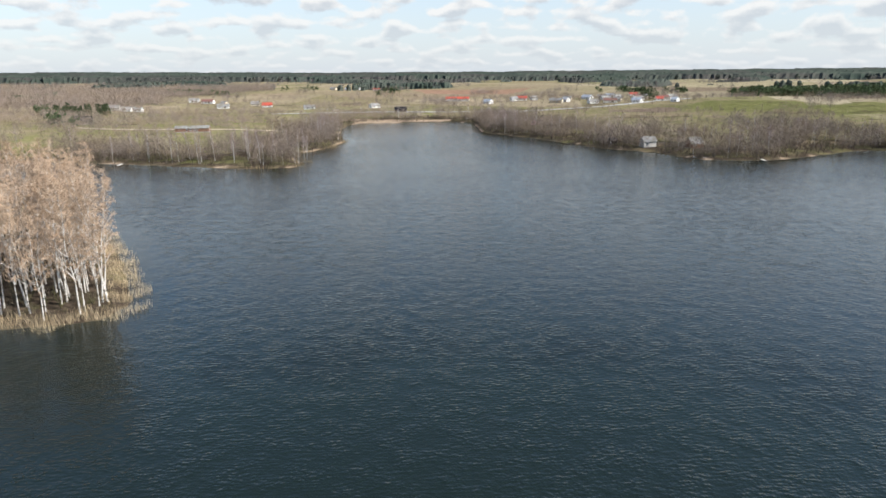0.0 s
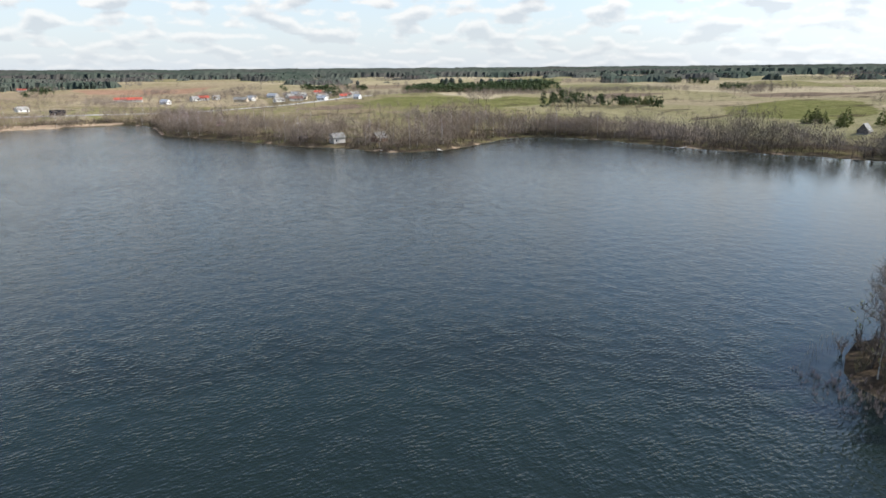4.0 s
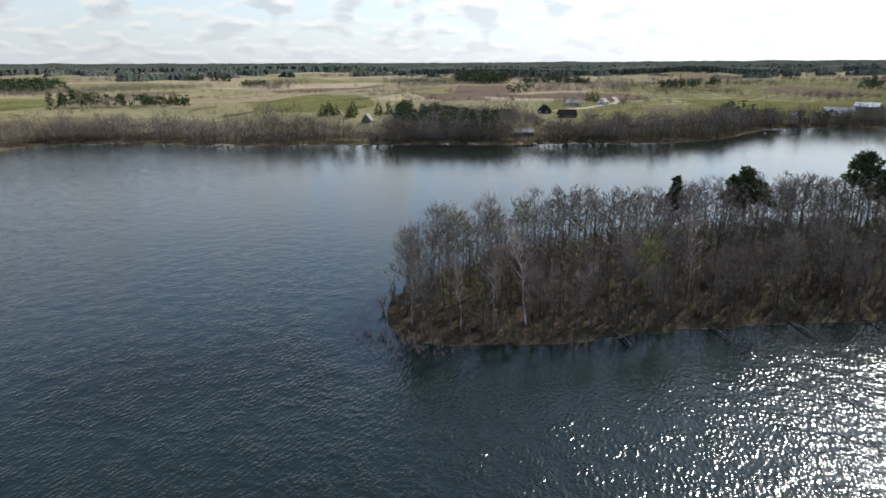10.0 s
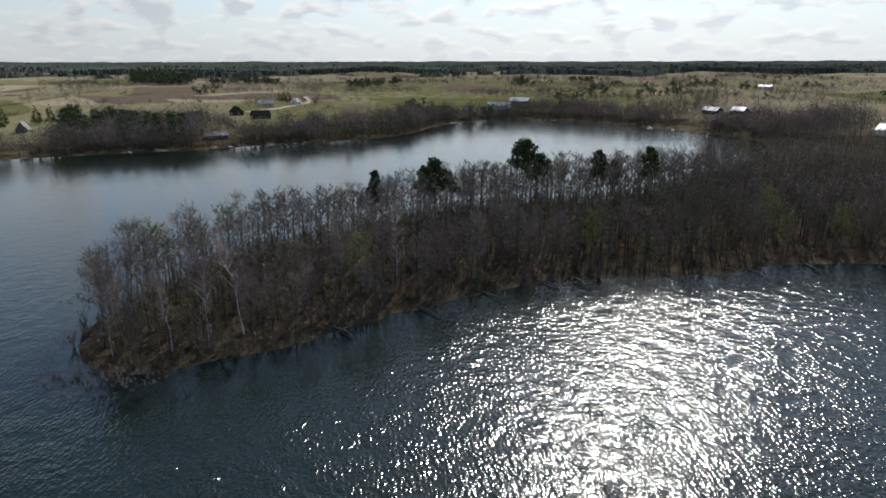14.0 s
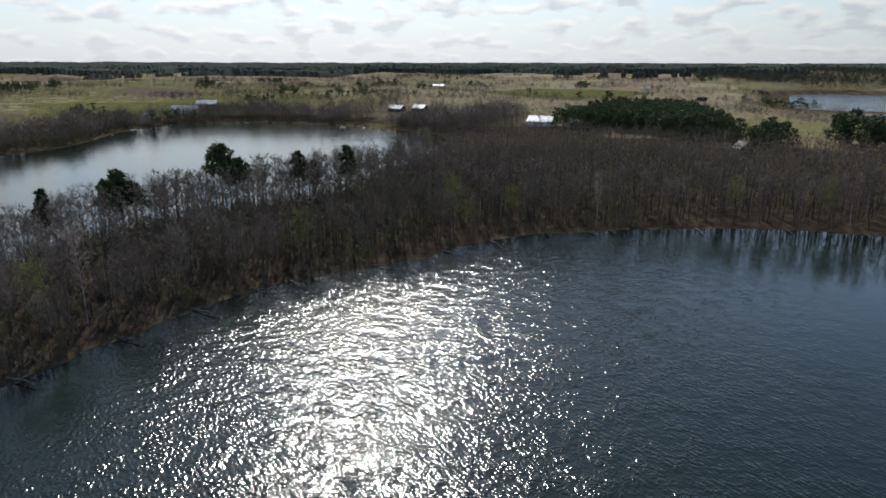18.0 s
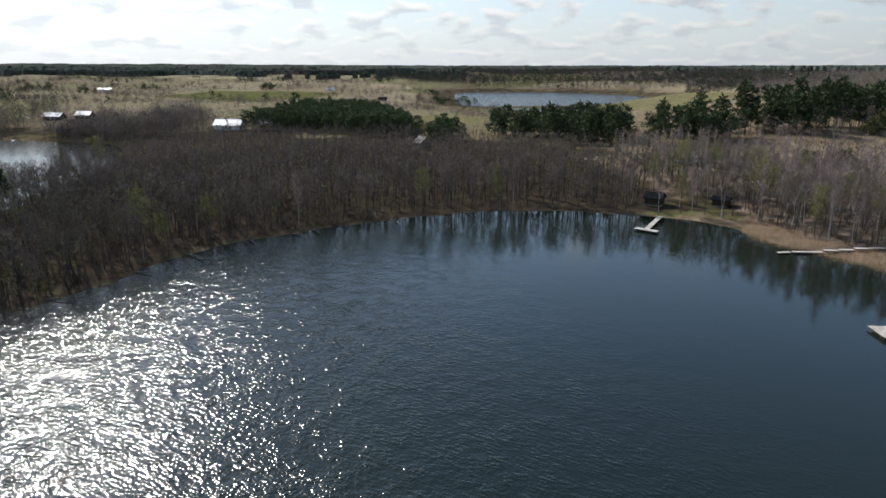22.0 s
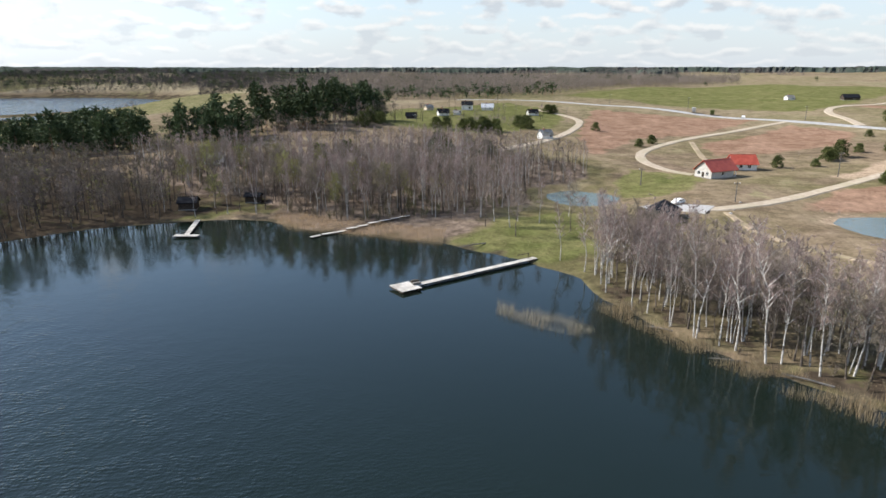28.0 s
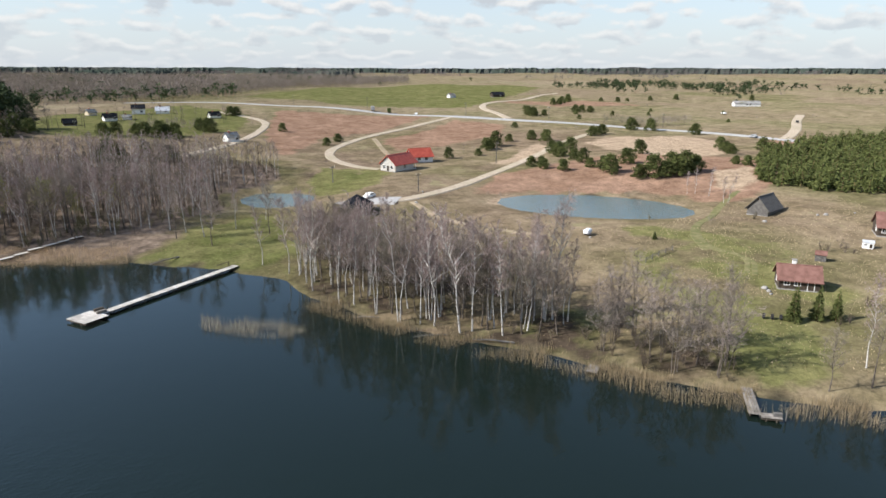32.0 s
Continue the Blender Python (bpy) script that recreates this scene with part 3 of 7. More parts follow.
M_SHINYROOF = material("bright_metal_roof", (0.50, 0.51, 0.52), (0.62, 0.62, 0.62), 0.8, 0.38, metal=0.25, rand=0.1, spec=0.5)
M_FRAME = material("white_painted_wood", (0.74, 0.73, 0.70), (0.82, 0.81, 0.79), 2.0, 0.6)
M_GLASS = material("dark_window_glass", (0.015, 0.018, 0.020), (0.03, 0.035, 0.04), 1.0, 0.06, spec=0.6)
M_BRICK = material("red_brick_chimney", (0.26, 0.10, 0.07), (0.36, 0.17, 0.12), 5.0, 0.9)
M_PLASTIC = material("white_plastic", (0.70, 0.70, 0.68), (0.80, 0.80, 0.78), 2.0, 0.5)
M_CARPAINT = material("grey_car_paint", (0.30, 0.31, 0.32), (0.34, 0.35, 0.36), 1.0, 0.3, spec=0.6)
M_TYRE = material("black_rubber", (0.02, 0.02, 0.02), (0.035, 0.035, 0.035), 6.0, 0.8)
M_STONE = material("grey_boulders", (0.21, 0.20, 0.185), (0.36, 0.345, 0.32), 3.0, 0.9, 0.02, 5)

# ---- mesh helpers ----
def mesh_of(name, verts, tris, mats=(), slots=None, smooth=False):
    me = bpy.data.meshes.new(name)
    v, f = np.asarray(verts, np.float32), np.asarray(tris, np.int32)
    me.vertices.add(len(v))
    me.vertices.foreach_set("co", v.ravel())
    me.loops.add(f.size)
    me.loops.foreach_set("vertex_index", f.ravel())
    me.polygons.add(len(f))
    me.polygons.foreach_set("loop_start", np.arange(0, f.size, f.shape[1], dtype=np.int32))
    me.polygons.foreach_set("loop_total", np.full(len(f), f.shape[1], np.int32))
    for m in mats:
        me.materials.append(m)
    if slots is not None:
        me.polygons.foreach_set("material_index", np.asarray(slots, np.int32))
    me.polygons.foreach_set("use_smooth", np.full(len(f), smooth, bool))
    me.update(calc_edges=True)
    return me


class Soup:
    """Collects tubes and slivers as triangles with a material slot each."""

    def __init__(self):
        self.v, self.f, self.s, self.n = [], [], [], 0

    def add(self, v, f, slot=0):
        self.v.append(np.asarray(v, float))
        self.f.append(np.asarray(f, int) + self.n)
        self.s.append(np.full(len(f), slot))
        self.n += len(v)

    def tube(self, pts, radii, sides=5, slot=0):
        pts = np.asarray(pts, float)
        rings = []
        for i, p in enumerate(pts):
            d = pts[min(i + 1, len(pts) - 1)] - pts[max(i - 1, 0)]
            d = d / (np.linalg.norm(d) + 1e-9)
            a = np.cross(d, (0.31, 0.95, 0.05))
            a /= np.linalg.norm(a) + 1e-9
            b = np.cross(d, a)
            ang = np.arange(sides) * 6.2832 / sides
            rings.append(p + radii[i] * (np.outer(np.cos(ang), a) + np.outer(np.sin(ang), b)))
        f = []
        for i in range(len(pts) - 1):
            for j in range(sides):
                k = (j + 1) % sides
                f += [(i * sides + j, i * sides + k, (i + 1) * sides + k), (i * sides + j, (i + 1) * sides + k, (i + 1) * sides + j)]
        self.add(np.concatenate(rings), f, slot)

    def slivers(self, base, way, width, rnd, slot=0):
        """Thin pointed twigs from base along way."""
        base, way = np.asarray(base, float), np.asarray(way, float)
        side = np.cross(way, rnd.normal(size=way.shape))
        side *= (np.asarray(width).reshape(-1, 1) / 2) / (np.linalg.norm(side, axis=1, keepdims=True) + 1e-9)
        v = np.stack([base - side, base + side, base + way], 1).reshape(-1, 3)
        self.add(v, np.arange(len(v)).reshape(-1, 3), slot)

    def arrays(self):
        return np.concatenate(self.v), np.concatenate(self.f), np.concatenate(self.s)


def bare_tree(seed, h=16.0, spread=3.2, twigs=600, limbs=20, sides=6, birch=False, thin=1.0, lean=0.04, first=0.34, wide=0.05, buds=0, stems=1):
    """A leafless tree: returns trunk and crown soups. h in metres."""
    rnd = np.random.RandomState(seed)
    trunk, crown = Soup(), Soup()
    for k in range(stems):
        a = rnd.rand() * 6.28
        off = np.array([math.cos(a), math.sin(a), 0]) * (0.35 * k)
        ways = np.array([math.cos(a), math.sin(a)]) * (lean + 0.06 * k) * h
        hh = h * (1 - 0.12 * k)
        m = 5 if sides > 3 else 3
        ts = np.linspace(0, 1, m)
        bend = rnd.normal(size=(m, 2)) * 0.012 * h
        bend[0] = 0
        pts = np.column_stack([ways[0] * ts ** 1.6 + bend[:, 0] + off[0], ways[1] * ts ** 1.6 + bend[:, 1] + off[1], hh * ts - 0.25 * (ts == 0)])
        r0 = 0.0098 * h if birch else 0.0092 * h
        trunk.tube(pts, thin * r0 * (1 - (0.86 if birch else 0.93) * ts) * (1 + 0.35 * (ts == 0)), sides)

        def at(u):
            return np.array([np.interp(u, ts, pts[:, i]) for i in range(3)])
        nl = max(3, limbs // stems)
        per = max(4, twigs // (stems * (nl + 2)))
        for i in range(nl):
            u = first + (0.97 - first) * ((i + rnd.rand()) / nl)
            p = at(u)
            az = i * 2.4 + rnd.rand() * 0.9
            fall = (1 - u) / (1 - first)
            length = spread * (0.30 + 0.85 * fall ** 0.7) * (0.65 + 0.6 * rnd.rand())
            up = (0.50 + 0.65 * rnd.rand()) if not birch else (0.9 + 0.8 * rnd.rand())
            d = np.array([math.cos(az), math.sin(az), up])
            d /= np.linalg.norm(d)
            q = p + d * length * 0.55
            d2 = d + rnd.normal(size=3) * 0.18 + np.array([0, 0, -0.10 if birch else 0.18])
            e = q + d2 / np.linalg.norm(d2) * length * 0.6
            crown.tube([p, q, e], np.array([0.014 * length + 0.010, 0.008 * length + 0.006, 0.004]) * (1.5 if birch else 1.0), 3, 0)
            ns = max(2, per // 7)
            us = 0.15 + 0.85 * rnd.rand(ns)
            sb = np.where(us[:, None] < 0.5, p + (q - p) * us[:, None] * 2, q + (e - q) * (us[:, None] - 0.5) * 2)
            sw = d2 * 0.5 + rnd.normal(size=(ns, 3)) * 0.55
            sw[:, 2] += 0.1 if birch else 0.3
            sw *= ((0.5 + 0.7 * rnd.rand(ns)) * 0.42 * spread / (np.linalg.norm(sw, axis=1) + 1e-9))[:, None]
            crown.slivers(sb, sw, wide * 1.5 * (0.7 + 0.6 * rnd.rand(ns)), rnd, 1)
            pick = rnd.randint(ns, size=per)
            base = sb[pick] + sw[pick] * rnd.rand(per, 1) ** 0.7
            way = sw[pick] * 0.5 + rnd.normal(size=(per, 3)) * 0.5
            way[:, 2] += -0.15 if birch else 0.22
            way *= ((0.5 + 0.8 * rnd.rand(per)) * (0.28 + 0.17 * spread) / (np.linalg.norm(way, axis=1) + 1e-9))[:, None]
            crown.slivers(base, way, wide * (0.6 + 0.8 * rnd.rand(per)), rnd, 1)
            if buds:
                bb = base + way * rnd.rand(per, 1)
                w2 = rnd.normal(size=(per, 3)) * 0.22
                crown.slivers(bb, w2, np.full(per, 0.16), rnd, 2)
        nt = 2 * per
        u3 = 0.72 + 0.28 * rnd.rand(nt)
        base = np.array([at(u) for u in u3])
        way = rnd.normal(size=(nt, 3)) * 0.75 + np.array([0, 0, 0.55])
        way *= (0.4 + 0.8 * rnd.rand(nt))[:, None] * 0.05 * h / np.linalg.norm(way, axis=1)[:, None]
        crown.slivers(base, way, wide * (0.6 + 0.8 * rnd.rand(nt)), rnd, 1)
    return trunk, crown


def far_crown(seed, h, r, n, wide, low=0.18, up=0.25):
    """A leafless tree seen from afar: stem and a rounded cloud of twigs."""
    rnd = np.random.RandomState(seed)
    trunk, crown = Soup(), Soup()
    trunk.tube([(0, 0, -0.2), (rnd.normal() * 0.3, rnd.normal() * 0.3, h * 0.8)], [0.008 * h, 0.003 * h], 3)
    q = rnd.normal(size=(n, 3))
    q /= np.linalg.norm(q, axis=1)[:, None]
    q *= (rnd.rand(n) ** 0.45)[:, None]
    bumps = 1 + 0.22 * np.sin(3 * np.arctan2(q[:, 1], q[:, 0]) + seed) + 0.15 * np.sin(5 * q[:, 2] + seed * 2)
    mid, tall = h * (1 + low) / 2, h * (1 - low) / 2
    base = np.column_stack([q[:, 0] * r * bumps, q[:, 1] * r * bumps, mid + q[:, 2] * tall * 0.95])
    way = np.column_stack([q[:, 0], q[:, 1], up + 0.5 * np.abs(q[:, 2])]) * 0.8 + rnd.normal(size=(n, 3)) * 0.4
    way *= ((0.07 + 0.07 * rnd.rand(n)) * h / np.linalg.norm(way, axis=1))[:, None]
    crown.slivers(base, way, wide * (0.6 + 0.8 * rnd.rand(n)), rnd, 1)
    return trunk, crown


def pine_tree(seed, h=17.0, clumps=16, per=70, sides=6, first=0.5, size=1.7, leaf=0.42):
    rnd = np.random.RandomState(seed)
    trunk, crown = Soup(), Soup()
    ts = np.linspace(0, 1, 4)
    bend = rnd.normal(size=(4, 2)) * 0.012 * h
    bend[0] = 0
    pts = np.column_stack([bend[:, 0], bend[:, 1], h * 0.96 * ts - 0.25 * (ts == 0)])
    trunk.tube(pts, 0.014 * h * (1 - 0.85 * ts), sides)
    for i in range(clumps):
        u = first + (1 - first) * ((i + rnd.rand()) / clumps)
        az = i * 2.4 + rnd.rand()
        out = size * (1.5 * (1 - ((u - first) / (1 - first)) ** 1.6) + 0.25) * (0.6 + 0.6 * rnd.rand())
        p = np.array([np.interp(u, ts, pts[:, k]) for k in range(3)])
        c = p + np.array([math.cos(az) * out, math.sin(az) * out, 0.25 * out])
        crown.tube([p, c], [0.06, 0.03], 3)
        s = size * (0.55 + 0.5 * rnd.rand())
        q = rnd.normal(size=(per, 3))
        q *= (rnd.rand(per) ** 0.4 / np.linalg.norm(q, axis=1))[:, None] * np.array([s, s, s * 0.55])
        way = q * 0.35 + rnd.normal(size=(per, 3)) * 0.3
        way *= (leaf * (0.8 + 0.8 * rnd.rand(per)) / (np.linalg.norm(way, axis=1) + 1e-9))[:, None] * 1.6
        crown.slivers(c + q, way, leaf * (0.7 + 0.6 * rnd.rand(per)), rnd, 0)
    return trunk, crown


def spruce_tree(seed, h=9.0, n=900, leaf=0.4, wide=0.24, sides=5, low=0.05):
    """A conical conifer with drooping boughs."""
    rnd = np.random.RandomState(seed)
    trunk, crown = Soup(), Soup()
    trunk.tube([(0, 0, -0.2), (0, 0, h)], [0.016 * h, 0.01], sides)
    u = low + (1 - low) * (1 - np.sqrt(rnd.rand(n)))
    lobes = 1 + 0.28 * np.sin(rnd.rand() * 6 + u * h * 5.5)
    az = rnd.rand(n) * 6.283
    r = wide * h * (1 - u) * lobes * (0.35 + 0.65 * rnd.rand(n) ** 0.5) * (1 + 0.25 * np.sin(az * 3 + seed))
    base = np.column_stack([np.cos(az) * r, np.sin(az) * r, u * h])
    way = np.column_stack([np.cos(az), np.sin(az), -0.25 + 0.5 * rnd.rand(n)]) + rnd.normal(size=(n, 3)) * 0.4
    way *= (leaf * (0.7 + 0.8 * rnd.rand(n)) * (0.5 + 0.8 * (1 - u)) * 1.7)[:, None] / np.linalg.norm(way, axis=1)[:, None]
    crown.slivers(base, way, leaf * (0.6 + 0.6 * rnd.rand(n)), rnd, 0)
    return trunk, crown


def shrub(seed, h=3.5, n=160, wide=0.07):
    """A leafless many-stemmed bush."""
    rnd = np.random.RandomState(seed)
    s = Soup()
    a, lean = rnd.rand(7) * 6.283, rnd.rand(7) * 0.5
    for k in range(7):
        e = np.array([math.cos(a[k]) * lean[k] * h, math.sin(a[k]) * lean[k] * h, h * (0.6 + 0.35 * rnd.rand())])
        s.tube([(0, 0, -0.1), e], [0.05, 0.015], 3)
        m = n // 7
        u = 0.25 + 0.75 * rnd.rand(m)
        way = e / h * 0.5 + rnd.normal(size=(m, 3)) * 0.42
        way *= (h * (0.16 + 0.2 * rnd.rand(m)) / np.linalg.norm(way, axis=1))[:, None]
        s.slivers(e * u[:, None], way, wide * (0.6 + 0.8 * rnd.rand(m)), rnd, 0)
    return s.arrays()


def part(name, data, parent=None, label="", m=None):
    """One mesh object under a thing or a part."""
    ob = new(name, data)
    ob.parent = parent
    if m is not None:
        ob.matrix_basis = m
    if label:
        ob["label"] = label
    return ob


def tree_thing(name, soups, mats_trunk, mats_crown, label, category, group):
    root = tagged(new(name), label, category, group, "thing")
    for nm, s, mats in (("trunk", soups[0], mats_trunk), ("crown", soups[1], mats_crown)):
        v, f, k = s.arrays()
        part(nm, mesh_of(name + "_" + nm, v, f, mats, k, smooth=nm == "trunk"), root)
    return root


def z_at(x, y):
    return float(ground(np.array([x]), np.array([y]))[0])


def scatter(poly, gap, seed, inset=0.0):
    """Jittered points inside an outline, at least inset from its edge."""
    rnd = np.random.RandomState(seed)
    p = np.array(poly, float)
    x0, y0, x1, y1 = *p.min(0), *p.max(0)
    gx, gy = np.meshgrid(np.arange(x0, x1, gap), np.arange(y0, y1, gap))
    x = gx.ravel() + rnd.uniform(-0.48, 0.48, gx.size) * gap
    y = gy.ravel() + rnd.uniform(-0.48, 0.48, gx.size) * gap
    k = edge_distance(x, y, p) < -inset
    return x[k], y[k]


def forest(name, variants, x, y, seed, label, category="trees", low=0.8, high=1.2, lean=0.0, mats=(), smooth=False, sink=0.0):
    """Many trees joined into one piece of stuff. variants: (verts, tris, slots)."""
    rnd = np.random.RandomState(seed)
    if len(x) == 0:
        return None
    z = ground(x, y)
    pick = rnd.randint(len(variants), size=len(x))
    V, Fc, S, n = [], [], [], 0
    for i, (v, f, s) in enumerate(variants):
        k = np.where(pick == i)[0]
        if not len(k):
            continue
        a = rnd.rand(len(k)) * 6.283
        g = rnd.uniform(low, high, len(k)) * (1 - sink * step(195, 275, np.hypot(x[k], y[k])))
        w = g * rnd.uniform(0.85, 1.15, len(k))
        c, sn = np.cos(a) * w, np.sin(a) * w
        vx = c[:, None] * v[:, 0] - sn[:, None] * v[:, 1] + x[k][:, None]
        vy = sn[:, None] * v[:, 0] + c[:, None] * v[:, 1] + y[k][:, None]
        vz = g[:, None] * v[:, 2] + z[k][:, None]
        V.append(np.stack([vx, vy, vz], -1).reshape(-1, 3))
        Fc.append((f[None] + (np.arange(len(k)) * len(v))[:, None, None] + n).reshape(-1, 3))
        S.append(np.tile(s, len(k)))
        n += len(k) * len(v)
    ob = new(name, mesh_of(name, np.concatenate(V), np.concatenate(Fc), mats, np.concatenate(S), smooth))
    return tagged(ob, label, category, kind="stuff")


def flat_variant(soups, trunk_slot, crown_map):
    """Trunk and crown in one array set, with material slots mapped."""
    v0, f0, s0 = soups[0].arrays()
    v1, f1, s1 = soups[1].arrays()
    return np.concatenate([v0, v1]), np.concatenate([f0, f1 + len(v0)]), np.concatenate([np.full(len(f0), trunk_slot), np.array(crown_map)[s1]])

# ---- ground and water ----
def zone(x, y, poly, soft=6.0, grow=0.0):
    p = np.array(poly, float)
    out = np.zeros(x.shape)
    lo, hi = p.min(0) - 30, p.max(0) + 30
    k = (x > lo[0]) & (x < hi[0]) & (y > lo[1]) & (y < hi[1])
    out[k] = 1 - step(-soft, soft, edge_distance(x[k], y[k], p) - grow)
    return out


MEADOW = [(-76, -42), (-110, -45), (-140, -85), (-120, -110), (-95, -85)]
GREEN = [[(416, 338), (573, 415), (583, 372), (505, 301), (396, 282)], [(345, 706), (397, 685), (371, 532), (342, 588)], [(250, 640), (330, 690), (340, 640), (280, 600)],
         [(430, 100), (450, 60), (400, 30), (378, 60), (395, 95)], [(-168, -636), (-280, -760), (-460, -820), (-560, -640), (-441, -564), (-330, -460), (-284, -430), (-222, -472)],
         [(-12, -148), (-21, -156), (-36, -170), (-50, -172), (-48, -140), (-38, -122)],
         [(-84, -222), (-104, -206), (-84, -188), (-72, -192), (-76, -212)],
         [(-2, -315), (-40, -310), (-90, -350), (-116, -429), (-92, -504), (-12, -452), (10, -390)],
         [(388, 322), (470, 400), (621, 445), (669, 404), (510, 290), (420, 270)],
         [(216, 680), (304, 760), (390, 700), (300, 600)], [(321, 545), (384, 560), (520, 660), (456, 720), (360, 650)],
         [(-110, 300), (-60, 300), (-75, 325), (-120, 322), (-200, 345), (-190, 330)], [(60, 400), (90, 372), (100, 385), (75, 415)],
         [(540, 0), (700, 60), (760, 0), (640, -120), (540, -110)], [(45, -184), (62, -178), (70, -190), (40, -200), (30, -190)],
         [(520, -420), (620, -640), (760, -560), (640, -380)], [(345, 150), (375, 160), (365, 190), (335, 185)],
         [(-58, -72), (-66, -62), (-72, -70), (-66, -80)], [(-76, -44), (-90, -40), (-96, -48), (-84, -56), (-76, -52)],
         [(-85, 305), (-110, 308), (-120, 322), (-90, 322)], [(-190, 326), (-225, 335), (-230, 356), (-200, 350)],
         MEADOW]
# olive grassland east of the lake
EAST_GRASS = [(430, 110), (560, 160), (1250, 190), (1350, -120), (1000, -330), (760, -250), (570, -190), (530, -80), (470, 20)]
NORTH_GRASS = [(-420, 330), (-200, 320), (-100, 295), (60, 430), (150, 330), (270, 270), (340, 420), (330, 690), (60, 760), (-330, 620)]
GREEN += [EAST_GRASS, NORTH_GRASS]
SOIL = [[(-141, -448), (-226, -384), (-152, -322), (-122, -312), (-81, -254), (-93, -317), (-118, -390)],
        [(-123, -165), (-151, -180), (-172, -165), (-200, -150), (-215, -148), (-204, -128), (-176, -116), (-158, -114), (-164, -134), (-145, -149)],
        [(-226, -352), (-240, -319), (-203, -277), (-162, -262), (-132, -256), (-144, -292)],
        [(-109, -163), (-137, -183), (-170, -185), (-215, -180), (-240, -150), (-200, -120), (-163, -108), (-158, -140), (-125, -160)],
        [(-330, -470), (-420, -450), (-430, -380), (-350, -400)], [(-270, -170), (-300, -190), (-330, -165), (-290, -140)],
        [(-30, 1150), (120, 1150), (180, 1350), (-60, 1380)]]
DARK = [[(704, 359), (762, 167), (662, 144), (629, 304)], [(900, -20), (1060, -60), (900, -135), (800, -85)], [(567, 76), (592, 50), (545, 36), (528, 62)],
        [(620, 130), (760, 200), (800, 120), (690, 80)], [(150, 640), (240, 690), (230, 640), (180, 610)], [(700, 300), (900, 380), (960, 320), (760, 240)], [(560, 250), (700, 330), (730, 290), (590, 215)],
        [(700, 560), (900, 500), (820, 460), (660, 520)], [(500, 640), (640, 700), (660, 650), (520, 600)]]
STRAW = [[(374, -262), (473, -250), (640, -300), (900, -470), (890, -640), (660, -560), (455, -465), (400, -360)], [(1050, 260), (1400, 260), (1500, 120), (1250, 110)],
         [(180, 900), (420, 900), (560, 1100), (300, 1200)], [(-160, 640), (-60, 600), (40, 640), (-40, 760), (-150, 740)], [(700, 420), (1000, 520), (1250, 420), (1000, 330)]]
SAND = [[(-222, -231), (-247, -239), (-277, -227), (-282, -202), (-240, -168), (-214, -162), (-204, -174), (-211, -207)], [(-141, -202), (-156, -210), (-190, -236), (-206, -244), (-196, -228), (-165, -200)],
        [(-176, -125), (-182, -119), (-204, -130), (-213, -142), (-196, -142)],
        [(-96, 572), (-60, 566), (8, 580), (10, 592), (-90, 592)]]
# woods of the plan: outlines
PENINSULA = [(80, 40), (90, 52), (104, 54), (145, 38), (165, 14), (192, -28), (197, -55), (222, -90), (258, -124), (240, -160), (205, -185),
             (165, -205), (120, -222), (80, -215), (60, -198), (62, -182), (75, -176), (106, -149), (118, -125), (130, -86), (122, -55),
             (118, -21), (104, 3), (88, 22)]
EAST_WOOD = [(258, -124), (330, -182), (345, -205), (320, -232), (290, -240), (250, -225), (215, -262), (160, -262), (120, -255), (90, -240), (120, -222), (205, -185)]
SOUTH_WOOD = [(28, -180), (8, -166), (-4, -170), (-18, -172), (-34, -176), (-42, -186), (-44, -206), (-52, -213), (-70, -218), (-71, -232), (-60, -244), (-42, -262), (-20, -270), (20, -246), (70, -246), (95, -240),
              (72, -212), (62, -204), (40, -203)]
SHORE_BIRCHES = [(-38, -121), (-40, -104), (-48, -84), (-55, -76), (-62, -66), (-70, -72), (-72, -90), (-66, -110), (-58, -130), (-46, -134)]
SHORE_ALDERS = [(-63, -64), (-68, -52), (-73, -46), (-82, -52), (-78, -64), (-70, -70)]
GROVE = [(-110, 84), (-86, 96), (-73, 101), (-61, 103), (-57, 108), (-63, 119), (-76, 142), (-88, 163), (-112, 180), (-128, 186), (-128, 150), (-122, 110)]
WOODS = [[(30, -182), (26, -166), (8, -158), (-10, -150), (-20, -154), (-26, -168), (-10, -174), (10, -178)], PENINSULA, EAST_WOOD, SOUTH_WOOD, GROVE]


